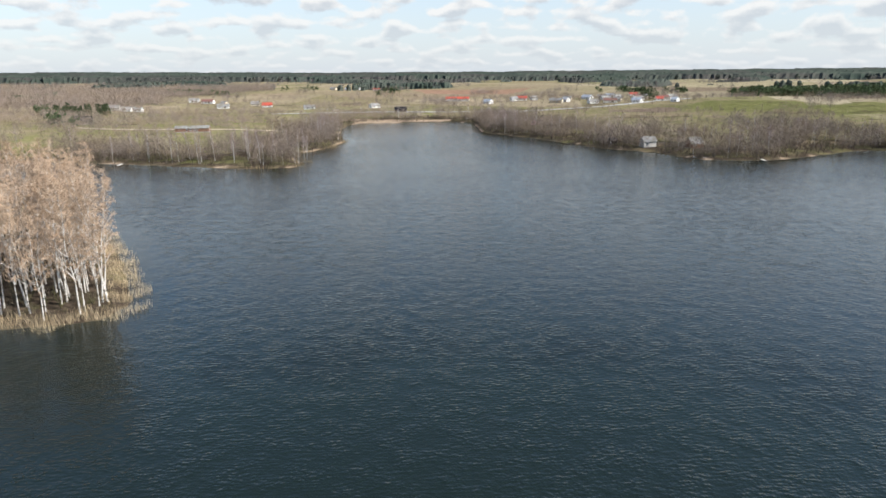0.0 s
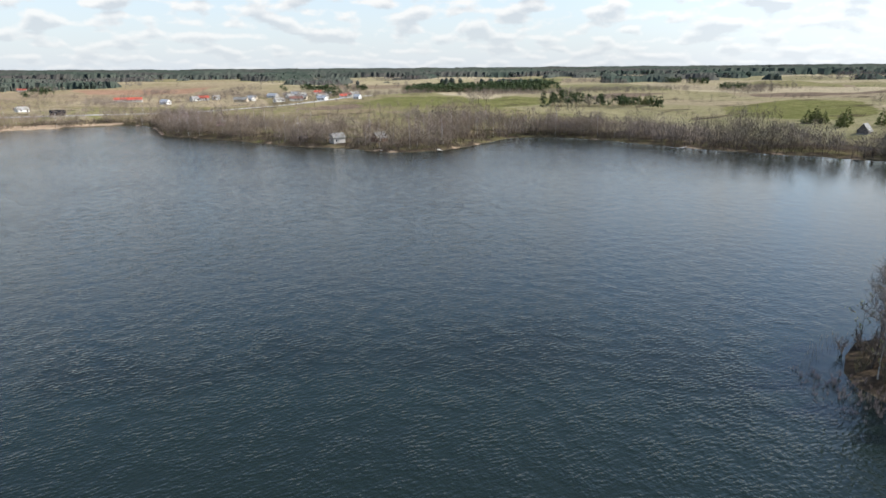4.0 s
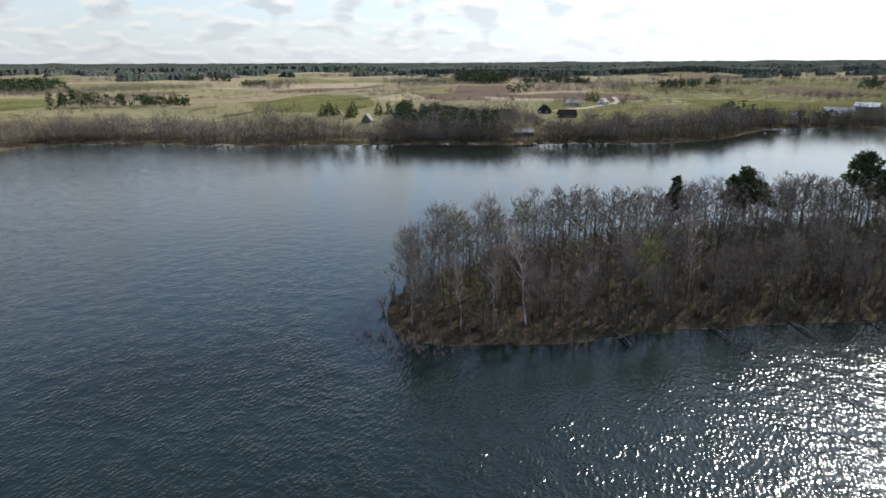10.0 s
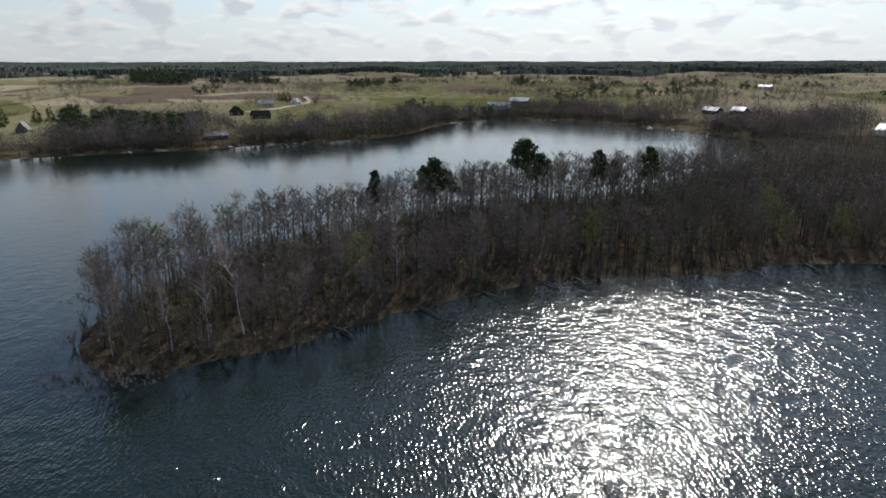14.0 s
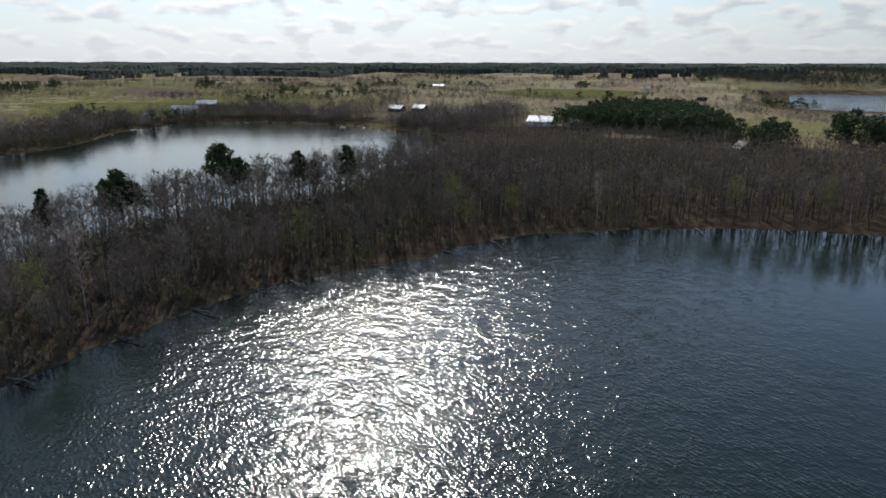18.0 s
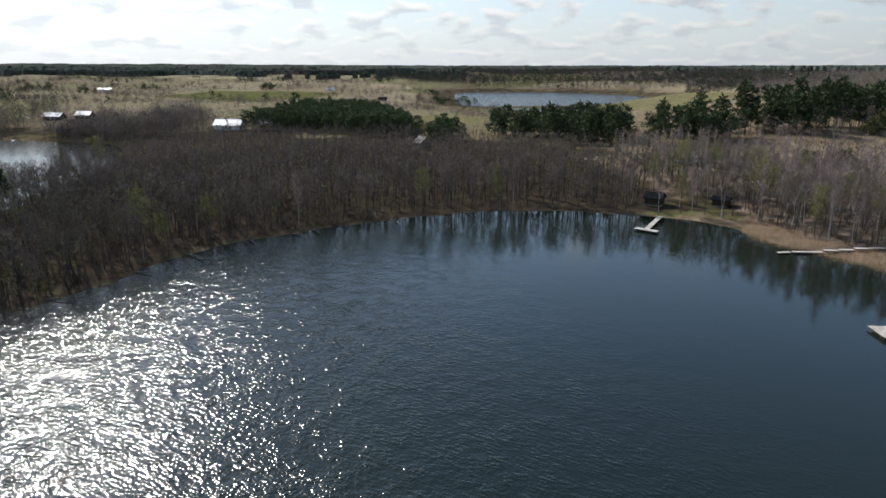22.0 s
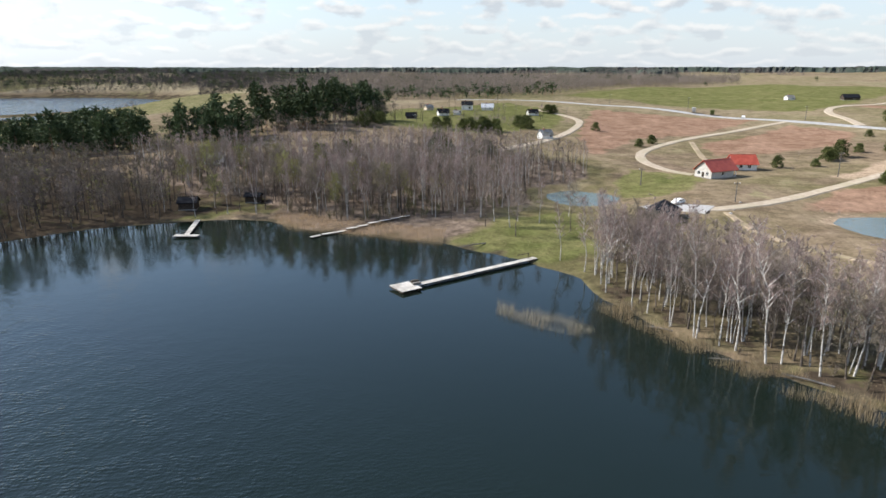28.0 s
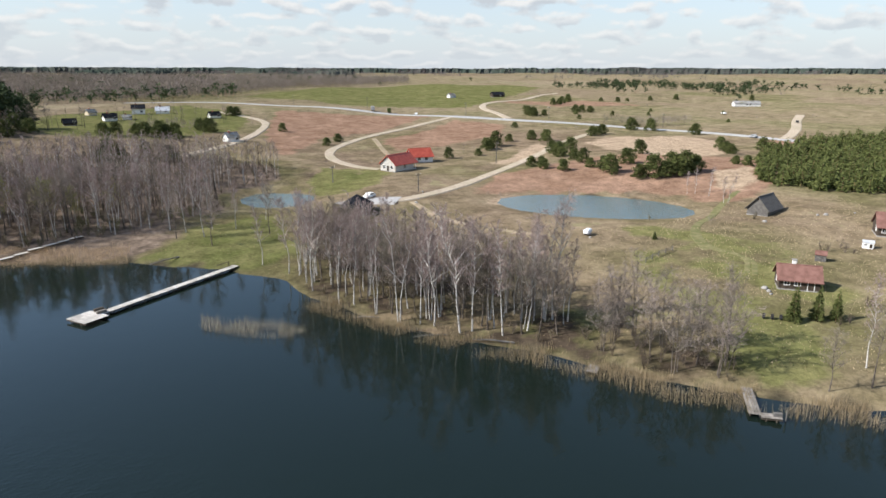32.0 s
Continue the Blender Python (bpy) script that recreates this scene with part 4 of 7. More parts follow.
def build_ground():
    n = 380
    u = np.linspace(-1, 1, n)
    ax = 290 * np.sinh(u * np.arcsinh(5600 / 290.0))
    gx, gy = np.meshgrid(ax + 20, ax - 20)
    x, y = gx.ravel(), gy.ravel()
    d = shore(x, y)
    z = ground(x, y, d)
    i = np.arange((n - 1) * n).reshape(n - 1, n)[:, :-1].ravel()
    f = np.stack([i, i + 1, i + n + 1, i + n], 1)
    me = mesh_of("ground", np.column_stack([x, y, z]), f, [M_GROUND], smooth=True)
    wet = edge_distance(x, y, POND_R)
    fields = {"green": GREEN, "soil": SOIL, "dark": DARK, "straw": STRAW, "sand": SAND, "shaded_litter": WOODS[1:3] + WOODS[4:], "leaves": [WOODS[0], SOUTH_WOOD]}
    for name, polys in fields.items():
        a = np.zeros(len(x))
        for p in polys:
            weight = 0.58 if p in (MEADOW, EAST_GRASS) else 0.45 if p is NORTH_GRASS else 1.0
            a = np.maximum(a, weight * zone(x, y, p, 3.0 if name != "green" else 5.0, 5.0 if p in (PENINSULA, EAST_WOOD) else 0.0))
        if name == "sand":
            open_shore = (np.hypot(x, y) > 250) & (y > 60)
            a = np.maximum(a, 0.56 * ((d > -1.5) & (d < 2.5) & open_shore))
            a = np.maximum(a, 0.50 * ((wet > -1) & (wet < 1.4)))
        if name == "green":
            for p in (SHORE_BIRCHES, SHORE_ALDERS):
                a = np.maximum(a, 0.5 * zone(x, y, p, 5.0, 6.0))
            a = np.maximum(a, 0.72 * step(1, 4, d) * (1 - step(14, 30, d)) * (np.hypot(x, y) > 190))
        if name == "shaded_litter":
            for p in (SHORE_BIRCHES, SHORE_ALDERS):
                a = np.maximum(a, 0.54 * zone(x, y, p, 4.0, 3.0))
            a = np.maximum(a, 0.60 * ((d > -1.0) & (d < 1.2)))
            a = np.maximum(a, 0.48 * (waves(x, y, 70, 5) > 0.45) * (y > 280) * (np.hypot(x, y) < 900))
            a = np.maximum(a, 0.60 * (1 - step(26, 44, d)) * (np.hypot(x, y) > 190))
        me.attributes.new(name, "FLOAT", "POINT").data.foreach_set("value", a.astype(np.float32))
    r = np.hypot(x, y)
    farm = step(330, 430, r) * (1 - step(3500, 4500, r)) * np.where((y < -150) & (x < 150), 0.28, np.where((y > 260) & (x < 330), 0.45, 0.9)) * step(20, 60, d)
    me.attributes.new("farm", "FLOAT", "POINT").data.foreach_set("value", farm.astype(np.float32))
    bed = np.maximum((d < -0.6).astype(float), (wet < -1.5).astype(float))
    me.attributes.new("bed", "FLOAT", "POINT").data.foreach_set("value", bed.astype(np.float32))
    return tagged(new("ground", me), "rolling early spring meadows and fields round the lake", "ground", kind="structure")


def water_sheet(name, poly, z, mat, label, grow=6.0):
    """A level sheet that runs a little way under the banks."""
    p = np.array(poly, float)
    q0, q1 = np.roll(p, 1, 0), np.roll(p, -1, 0)
    t = q1 - q0
    nrm = np.stack([t[:, 1], -t[:, 0]], 1) / (np.linalg.norm(t, axis=1)[:, None] + 1e-9)
    area = np.sum(p[:, 0] * q1[:, 1] - q1[:, 0] * p[:, 1])
    p = p + nrm * grow * (1 if area > 0 else -1)
    bm = bmesh.new()
    face = bm.faces.new([bm.verts.new((a, b, z)) for a, b in p])
    if face.normal.z < 0 or area < 0:
        bmesh.ops.reverse_faces(bm, faces=[face])
    bm.normal_update()
    me = bpy.data.meshes.new(name)
    bm.to_mesh(me)
    bm.free()
    me.materials.append(mat)
    return tagged(new(name, me), label, "water", kind="structure")


build_ground()
gx, gy = np.meshgrid(np.arange(-330, 561, 5.0), np.arange(-230, 641, 5.0))
wx, wy = gx.ravel(), gy.ravel()
i = (np.arange(gx.shape[0] - 1)[:, None] * gx.shape[1] + np.arange(gx.shape[1] - 1)).ravel()
me = mesh_of("lake_water", np.column_stack([wx, wy, 0 * wx]), np.stack([i, i + 1, i + gx.shape[1] + 1, i + gx.shape[1]], 1), [M_WATER])
# how freely the wind reaches the water: less under the banks and beside the wooded headland
fetch = (0.30 + 0.70 * step(1, 16, -shore(wx, wy))) * (0.40 + 0.60 * step(10, 30, np.hypot(wx - 92, wy - 18)))
me.attributes.new("fetch", "FLOAT", "POINT").data.foreach_set("value", fetch.astype(np.float32))
tagged(new("lake_water", me), "wide dark blue lake rippled by the wind", "water", kind="structure")
water_sheet("far_lake_water", [(200, -1060), (700, -1060), (700, -570), (200, -570)], 0.0, M_FARWATER, "second lake shining below a wooded hill", 0)
water_sheet("pond_water", POND_R, POND_Z, M_POND, "pale blue-green pond between bare banks", 2.5)
water_sheet("small_pond_water", SMALL_R, SMALL_POND_Z, M_POND, "small pond behind the birch wood", 2.0)

# ---- trees near the water: each one a thing ----
BARE = [tree_thing("bare_tree", bare_tree(10 + i, 15.0 + (i % 3), 3.7 + 0.3 * (i % 4), 1900, 20, buds=(i == 4), first=0.30 + 0.05 * (i % 3), wide=0.034, thin=1.1), [M_BARK], [M_BARK, M_TWIG, M_BUD],
                   "leafless grey-brown deciduous tree in the lakeside wood" if i != 4 else "leafless tree with first yellow-green buds",
                   "tree", "lakeside deciduous trees") for i in range(6)]
BIRCH = [tree_thing("birch_tree", bare_tree(40 + i, 16.5 + 0.6 * i, 2.6, 1350, 20, birch=True, lean=0.05 + 0.02 * i, first=0.34, wide=0.042, stems=1 + (i == 2), thin=0.66),
                    [M_BIRCH], [M_BIRCH, M_BTWIG], "leafless white-stemmed birch near the water", "tree", "birches") for i in range(5)]
GROVE_BIRCH = [tree_thing("birch_tree", bare_tree(45 + i, 17.0 + 0.6 * i, 2.3, 1250, 20, birch=True, lean=0.05 + 0.03 * i, first=0.26, wide=0.046, thin=0.62),
                          [M_BIRCH], [M_BIRCH, M_SUNLIT_TWIG], "tall leafless birch with sunlit russet twigs on the headland", "tree", "headland birches") for i in range(4)]
PINE = [tree_thing("pine_tree", pine_tree(70 + i, 16 + i, 15 + i, 110, first=0.60 - 0.04 * i, size=1.65 - 0.2 * i), [M_PINEBARK], [M_NEEDLE],
                   "dark green pine rising out of bare trees", "tree", "pines") for i in range(4)]
CONIFER = [tree_thing("young_conifer", pine_tree(90 + i, 4.6 + 0.5 * i, 26, 60, 5, 0.02, 1.35, 0.30), [M_PINEBARK], [M_SPRUCE],
                      "bushy young pine on open ground", "tree", "young conifers") for i in range(3)]
GARDEN = tree_thing("garden_spruce", spruce_tree(99, 6.4, 1100, 0.26, 0.15), [M_PINEBARK], [M_SPRUCE], "slender green garden spruce beside the cottage", "tree", "young spruces")
SPRUCE = [tree_thing("young_spruce", spruce_tree(95 + i, 6.5, 900, 0.36, 0.25 + 0.03 * i), [M_PINEBARK], [M_SPRUCE],
                     "green conical young spruce beside the meadow", "tree", "young spruces") for i in range(3)]
ALDER = [tree_thing("alder_tree", bare_tree(60 + i, 13.0 + i, 3.2, 1800, 27, lean=0.05, first=0.20, wide=0.042, stems=3, thin=0.6), [M_BARK], [M_BARK, M_TWIG],
                    "wide many-stemmed leafless alder on the bank", "tree", "bank alders") for i in range(3)]
USED = {}


def plant(src, x, y, size, turn, sink=0.05, lean=0.0):
    """The first call of a kind moves the pattern itself, later ones copy it."""
    m = Matrix.Translation((x, y, z_at(x, y) - sink)) @ Matrix.Rotation(turn, 4, "Z") @ Matrix.Rotation(lean, 4, "X") @ Matrix.Diagonal((size, size, size, 1))
    ob = src
    if src.name in USED:
        ob = copy_thing(src, Matrix.Identity(4))
    USED[src.name] = True
    ob.matrix_basis = m
    return ob


def wood_things(poly, gap, seed, kinds, weights, low, high, limit, inset=1.0, taper=0.0):
    """Trees as things, the ones by the water first; the rest is returned. taper: smaller near the water."""
    x, y = scatter(poly, gap, seed, inset)
    d = shore(x, y)
    k = d > 0.6
    x, y, d = x[k], y[k], d[k]
    order = np.argsort(d)
    r = np.random.RandomState(seed + 1)
    for i in order[:limit]:
        s = r.uniform(low, high) * (1 - taper * math.exp(-d[i] / 6))
        plant(kinds[r.choice(len(kinds), p=weights)], float(x[i]), float(y[i]), s, r.rand() * 6.28, lean=r.normal() * 0.03)
    return x[order[limit:]], y[order[limit:]]


rest = []
rest.append(wood_things(PENINSULA, 4.0, 21, BARE + BIRCH[:1], [0.19, 0.19, 0.19, 0.16, 0.06, 0.18, 0.03], 0.70, 1.0, 200, inset=0.3, taper=0.25))
rest.append(wood_things(SOUTH_WOOD, 3.7, 22, BARE + BIRCH, [0.06] * 6 + [0.128] * 5, 0.66, 0.95, 150))
rest.append(wood_things(SHORE_BIRCHES, 2.7, 23, BIRCH[:4] + BARE[:4], [0.14] * 4 + [0.11] * 4, 0.60, 0.90, 105, inset=1.5))
rest.append(wood_things(SHORE_ALDERS, 4.0, 24, ALDER, [0.34, 0.33, 0.33], 0.70, 0.98, 45))
rest.append(wood_things(GROVE, 3.4, 25, GROVE_BIRCH, [0.25] * 4, 0.9, 1.3, 130))
# white stems that stand out along the south shore
for k, (bx, by, bs) in enumerate([(-41, -102, 0.98), (-43, -100, 0.95), (-46, -89, 1.0), (-50, -84, 1.05), (-52, -79.5, 1.08), (-54, -79, 1.05), (-57, -75, 1.0),
                                  (-66, -76, 1.1), (-67, -75, 1.15), (-39.5, -111, 0.95), (-39, -123, 0.95), (-40.5, -121, 1.0), (-44.5, -94, 0.9), (-48.5, -86, 0.9),
                                  (-61, -74, 0.95), (-43, -118, 0.9), (-92, -39, 0.75), (-41, -115, 0.9), (-36, -131, 0.7), (-30, -158, 0.75), (-33, -163, 0.7),
                                  (-27, -164, 0.8), (-24, -168, 0.8), (87, 36, 0.62), (92, 27, 0.9), (86, 44, 0.7)]):
    plant(BIRCH[k % 5], bx, by, bs, k * 1.7, lean=0.02 * (k % 5 - 2))
for k, (bx, by) in enumerate([(-158, 312), (-150, 316), (-140, 310), (-128, 308), (-121, 312), (-113, 305), (-108, 309), (-97, 303), (-92, 308), (-84, 300), (-78, 303), (-70, 330), (-66, 318)]):
    plant(BIRCH[k % 5], bx, by, 0.74 + 0.05 * (k % 4), k * 1.3, lean=0.03 * (k % 3 - 1))
plant(BARE[0], -82, -38.5, 0.55, 1.0)
plant(BARE[2], -87.5, -36, 0.6, 2.0)
plant(BARE[3], -90, -34, 0.6, 4.0)
for k, (bx, by) in enumerate([(66, -180), (63, -179), (54, -181), (49, -184), (46, -184), (43, -186), (38, -184), (36, -187), (51, -190), (47, -193), (64, -186), (35, -193), (53, -199), (46, -201), (61, -197),
                              (-12, -171), (-16, -168), (-20, -172), (-24, -160), (-38, -160), (-44, -152), (-47, -165), (-30, -150)]):
    plant((BARE + BIRCH)[(k * 5) % 11], bx, by, 0.6 + 0.03 * (k % 8), k * 1.1)
# pines on the ridge of the peninsula
for k, (px, py, ps) in enumerate([(160.5, -25.5, 1.2), (158, -3.5, 0.98), (162, -45, 0.86), (151, 11, 0.82), (163, -29.5, 0.95), (155, -1, 0.9), (162, -58, 0.92), (168, -51, 0.7), (157, -6.5, 0.86)]):
    plant(PINE[k % 4], px, py, ps, k * 2.1)
# young pines scattered over the fields, and the three by the house
YOUNG = [(-178, -200, 2.1), (-185, -213, 1.7), (-191, -208, 1.9), (-207, -254, 1.5), (-209, -245, 1.7), (-164, -158, 1.7), (-166, -163, 1.4), (-178, -164, 1.5), (-171, -146, 1.8),
         (-174, -143, 1.9), (-178, -142, 2.0), (-183, -143, 2.1), (-188, -143, 1.8), (-167, -148, 1.4), (-181, -147, 1.7), (-186, -148, 1.5), (-203, -181, 1.5), (-180, -247, 1.7), (-158, -229, 1.1),
         (-194, -255, 1.2), (-170, -240, 1.6), (-174, -243, 1.4), (-285, -261, 2.0), (-290, -252, 1.8), (-295, -226, 1.7), (-283, -352, 1.6), (-281, -344, 1.5), (-287, -350, 1.7), (-290, -343, 1.4),
         (-355, -410, 1.6), (-366, -415, 1.5), (-376, -423, 1.7), (-405, -448, 1.7), (-398, -440, 1.5), (-333, -360, 1.5), (-338, -358, 1.3), (-345, -357, 1.7), (-153, -187, 1.3), (-156, -185, 1.1),
         (-153, -180, 1.2), (-155, -172, 1.2), (-170, -178, 1.4), (-165, -169, 1.0), (-173, -186, 1.1), (-254, -181, 1.3), (-248, -174, 1.5), (-242, -167, 1.4), (-251, -176, 1.2), (-215, -146, 1.0),
         (-216, -142, 1.1), (-265, -168, 1.5), (-483, -423, 1.2), (-510, -416, 1.4), (-533, -354, 1.2), (-429, -431, 1.3), (-435, -417, 1.4), (-143, -229, 1.3), (-235, -304, 1.1), (-242, -248, 1.5),
         (-248, -250, 1.2), (-254, -253, 1.5), (-23, -317, 1.5), (-28, -321, 1.4), (-37, -324, 1.9), (-40, -322, 2.0), (-44, -317, 1.7), (-50, -330, 1.6), (-53, -324, 1.8), (-52, -310, 1.2), (-47, -326, 2.0),
         (-72, -341, 1.9), (-69, -349, 1.5), (-103, -424, 2.1), (-107, -425, 1.8), (-108, -337, 1.3), (-121, -294, 1.3), (-111, -283, 1.1), (9, -324, 1.9), (12, -306, 2.0), (4, -318, 1.6), (-19, -253, 1.9),
         (-23, -253, 1.7), (-16, -255, 1.5), (-32, -262, 1.6), (-38, -251, 1.8), (24, -229, 2.2), (15, -232, 2.0), (-300, -320, 0.8), (-320, -345, 0.9), (-340, -330, 0.8), (-365, -320, 0.9), (-390, -340, 0.8),
         (-420, -300, 0.8), (-370, -260, 0.7), (-450, -420, 0.9), (-325, -300, 0.7), (-356, -378, 0.9), (-310, -390, 0.8)]
for k, (px, py, ps) in enumerate(YOUNG):
    plant(CONIFER[k % 3], px, py, ps * (0.58 + 0.02 * (k % 9)), k * 1.3)
for k, (px, py, ps) in enumerate([(-98.5, -53.4, 1.0), (-102, -51.6, 0.92), (-104.2, -49.8, 0.84)]):
    plant(GARDEN, px, py, ps, k * 1.9)
SPRUCE_WOOD = [(-190, -119), (-205, -132), (-250, -158), (-300, -168), (-345, -155), (-300, -110), (-215, -84), (-198, -100)]
sx, sy = scatter(SPRUCE_WOOD, 3.8, 26)
for k in range(0, len(sx), max(1, len(sx) // 90)):
    plant(SPRUCE[k % 3], float(sx[k]), float(sy[k]), 0.6 + 0.35 * ((k * 7) % 10) / 10, k * 0.9)

# ---- further woods, too many to count ----
V_BARE = [flat_variant(bare_tree(110 + i, 13.5, 3.4, 170, 6, 3, wide=0.125, first=0.36, thin=1.4), 0, [0, 1, 3]) for i in range(5)]
V_FULL = [flat_variant(far_crown(200 + i, 11.0 + 1.3 * (i % 4), 3.9 + 0.5 * (i % 3), 210, 0.17, 0.10), 0, [0, 1, 3]) for i in range(6)]
V_BUD = [flat_variant(bare_tree(118, 9.0, 2.6, 120, 8, 3, wide=0.10, buds=1, first=0.15), 0, [0, 1, 3])]
V_BIRCH = [flat_variant(bare_tree(120 + i, 15.0, 2.7, 230, 7, 3, wide=0.09, birch=True, thin=0.7), 2, [2, 4, 3]) for i in range(3)]
V_PINE = [flat_variant(pine_tree(130 + i, 14.0, 11, 34, 3, 0.14, 1.9, 0.7), 0, [1, 1, 1]) for i in range(4)]
V_TALL = [flat_variant(pine_tree(145 + i, 13.5 + 1.2 * i, 14, 28, 3, 0.10 + 0.05 * i, 2.15, 0.75), 0, [1, 1, 1]) for i in range(4)]
V_SPRUCE = [flat_variant(spruce_tree(140 + i, 8.0, 190, 0.7, 0.27, 3), 0, [1, 1, 1]) for i in range(3)]
V_FAR = [flat_variant(far_crown(150 + i, 12.0 + i % 3, 4.2, 44, 0.44, 0.08, 1.0), 0, [0, 1, 3]) for i in range(6)]
V_FARPINE = [flat_variant(pine_tree(160 + i, 13.0, 4, 10, 3, 0.2, 2.3, 1.7), 0, [1, 1, 1]) for i in range(3)]
V_SHRUB = [shrub(170 + i, 3.5, 98, 0.075) for i in range(4)]


BARE_MATS = [M_BARK, M_TWIG, M_BIRCH, M_BUD, M_BTWIG]
FAR_CROWNS = [M_BARK, M_FARBARE, M_FARBARE, M_FARBARE, M_FARBARE]
BACKLIT_MATS = [M_BARK, M_BACKLIT_BARE, M_BACKLIT_BARE, M_BUD, M_BACKLIT_BARE]
NORTH_MATS = [M_BARK, M_FRONTLIT_TWIG, M_BIRCH, M_BUD, M_BTWIG]
PINE_MATS = [M_PINEBARK, M_NEEDLE]

forest("birch_wood", V_BIRCH * 2 + V_BARE[:3], np.concatenate([r[0] for r in rest[1:4]]), np.concatenate([r[1] for r in rest[1:4]]), 131,
       "crowded leafless birches behind the bay", low=0.68, high=1.0, mats=BARE_MATS, sink=0.35)
forest("headland_wood", V_BIRCH, rest[4][0], rest[4][1], 132, "crowded russet birches on the headland, twigs in a sunlit tone", low=0.9, high=1.25, mats=[M_BARK, M_TWIG, M_BIRCH, M_BUD, M_SUNLIT_TWIG])
rx, ry = rest[0]
forest("inner_wood", V_BARE, rx, ry, 31, "crowded leafless trees filling the lakeside woods", low=0.72, high=1.05, mats=BARE_MATS, sink=0.45)
ex, ey = scatter(EAST_WOOD, 4.2, 32)
k = (np.hypot(ex - 312, ey + 230) > 17) & (np.hypot(ex - 176, ey + 230) > 9)
forest("east_wood", V_BARE * 3 + V_BIRCH[:1], ex[k], ey[k], 33, "leafless alder and birch wood behind the bay", low=0.75, high=1.05, mats=BARE_MATS, sink=0.45)
for nm, poly, gap, seed, hi, lab in (("peninsula_brush", PENINSULA, 2.5, 35, 1.3, "dense leafless undergrowth on the wooded ridge"),
                                     ("south_brush", SOUTH_WOOD, 3.2, 36, 1.1, "thin undergrowth in the birch wood"),
                                     ("shore_brush", SHORE_BIRCHES + SHORE_ALDERS[1:4], 3.8, 37, 0.6, "low bushes under the shore birches"),
                                     ("alder_brush", SHORE_ALDERS, 3.2, 38, 0.8, "leafless bushes under the alders"),
                                     ("grove_brush", GROVE, 3.4, 39, 1.0, "brown undergrowth in the birch grove")):
    ux, uy = scatter(poly, gap, seed)
    k = shore(ux, uy) > -0.6
    if nm == "peninsula_brush":
        k &= (uy > -35) | ((uy > -130) & (np.random.RandomState(35).rand(len(uy)) < 0.62))
    forest(nm, V_SHRUB, ux[k], uy[k], seed, lab, "bushes", 0.45, hi, mats=[M_SHRUB])
ux, uy = scatter(PENINSULA, 7.0, 34)
forest("budding_bushes", V_BUD, ux, uy, 34, "bushes with first yellow-green leaf buds", "bushes", 0.5, 1.1, mats=BARE_MATS)


CLEARINGS = [(114, 346, 9), (132, 336, 8), (66, 478, 13), (72, 495, 9), (350, 106, 12), (352, 200, 16), (340, 175, 12), (535, -35, 22), (548, -62, 16), (430, -175, 22), (458, -205, 14),
             (-215, 330, 22), (-95, 300, 10), (-163, 418, 20), (-160, 400, 14), (324, 190, 14), (386, 90, 18), (400, 73, 8), (374, 220, 12), (400, 208, 13), (358, 108, 12), (84, 398, 10)]


def band(x0, y0, x1, y1, gap, seed, near, far, keep):
    """Points of a box whose distance from the water lies in a band, thinned by patches."""
    x, y = scatter([(x0, y0), (x1, y0), (x1, y1), (x0, y1)], gap, seed)
    d = shore(x, y)
    open_spot = np.ones(len(x), bool)
    for cx, cy, cr in CLEARINGS:
        open_spot &= np.hypot(x - cx, y - cy) > cr
    k = open_spot & (d > near) & (d < far * (0.75 + 0.35 * waves(x, y, 60, seed))) & (waves(x, y, 45, seed + 1) > keep)
    return x[k], y[k]


for nm, box, gap, near, far, keep, seed, lab in (
        ("north_west_shore_trees", (-260, 285, -40, 440), 4.4, 1.5, 50, -0.5, 41, "leafless birches and alders on the low north shore"),
        ("north_shore_trees", (-110, 440, 60, 640), 5.0, 2, 38, -0.3, 42, "bare trees round the head of the bay"),
        ("north_east_shore_trees", (20, 300, 270, 560), 4.2, 1.5, 62, -0.5, 43, "leafless trees along the far shore"),
        ("east_shore_trees", (235, 60, 420, 350), 4.2, 0.5, 56, -0.5, 44, "belt of bare trees on the far shore"),
        ("bay_head_trees", (350, -240, 580, 90), 3.8, 2.0, 50, -0.75, 45, "bare trees along the inner bay")):
    bx, by = band(*box, gap, seed, near, far, keep)
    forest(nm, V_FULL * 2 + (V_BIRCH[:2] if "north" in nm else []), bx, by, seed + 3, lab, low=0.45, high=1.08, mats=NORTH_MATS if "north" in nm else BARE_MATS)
    bx, by = band(*box, gap * 0.9, seed + 20, 0.6, far * 0.6, keep)
    forest(nm.replace("trees", "bushes"), V_SHRUB, bx, by, seed + 5, "leafless waterside bushes", "bushes", 0.5, 1.2, mats=[M_SHRUB])

DARK_PINES = [(305, -234), (282, -242), (258, -252), (228, -254), (208, -264), (235, -300), (262, -318), (320, -364), (342, -340), (338, -300)]
PINE_RIDGE = [(66, -297), (55, -303), (41, -291), (31, -296), (20, -322), (8, -334), (2, -360), (12, -372), (34, -350), (52, -335), (64, -318)]
RIDGE_FOOT = [(92, -262), (78, -258), (62, -262), (52, -276), (58, -292), (70, -296), (86, -282)]
RIDGE_TAIL = [(24, -440), (-2, -496), (6, -510), (36, -490), (40, -460)]
LOW_RIDGE = [(182, -290), (150, -268), (118, -262), (100, -258), (94, -270), (108, -296), (124, -318), (160, -310)]
VALLEY_PINES = [(210, -262), (186, -246), (172, -250), (170, -264), (204, -284)]
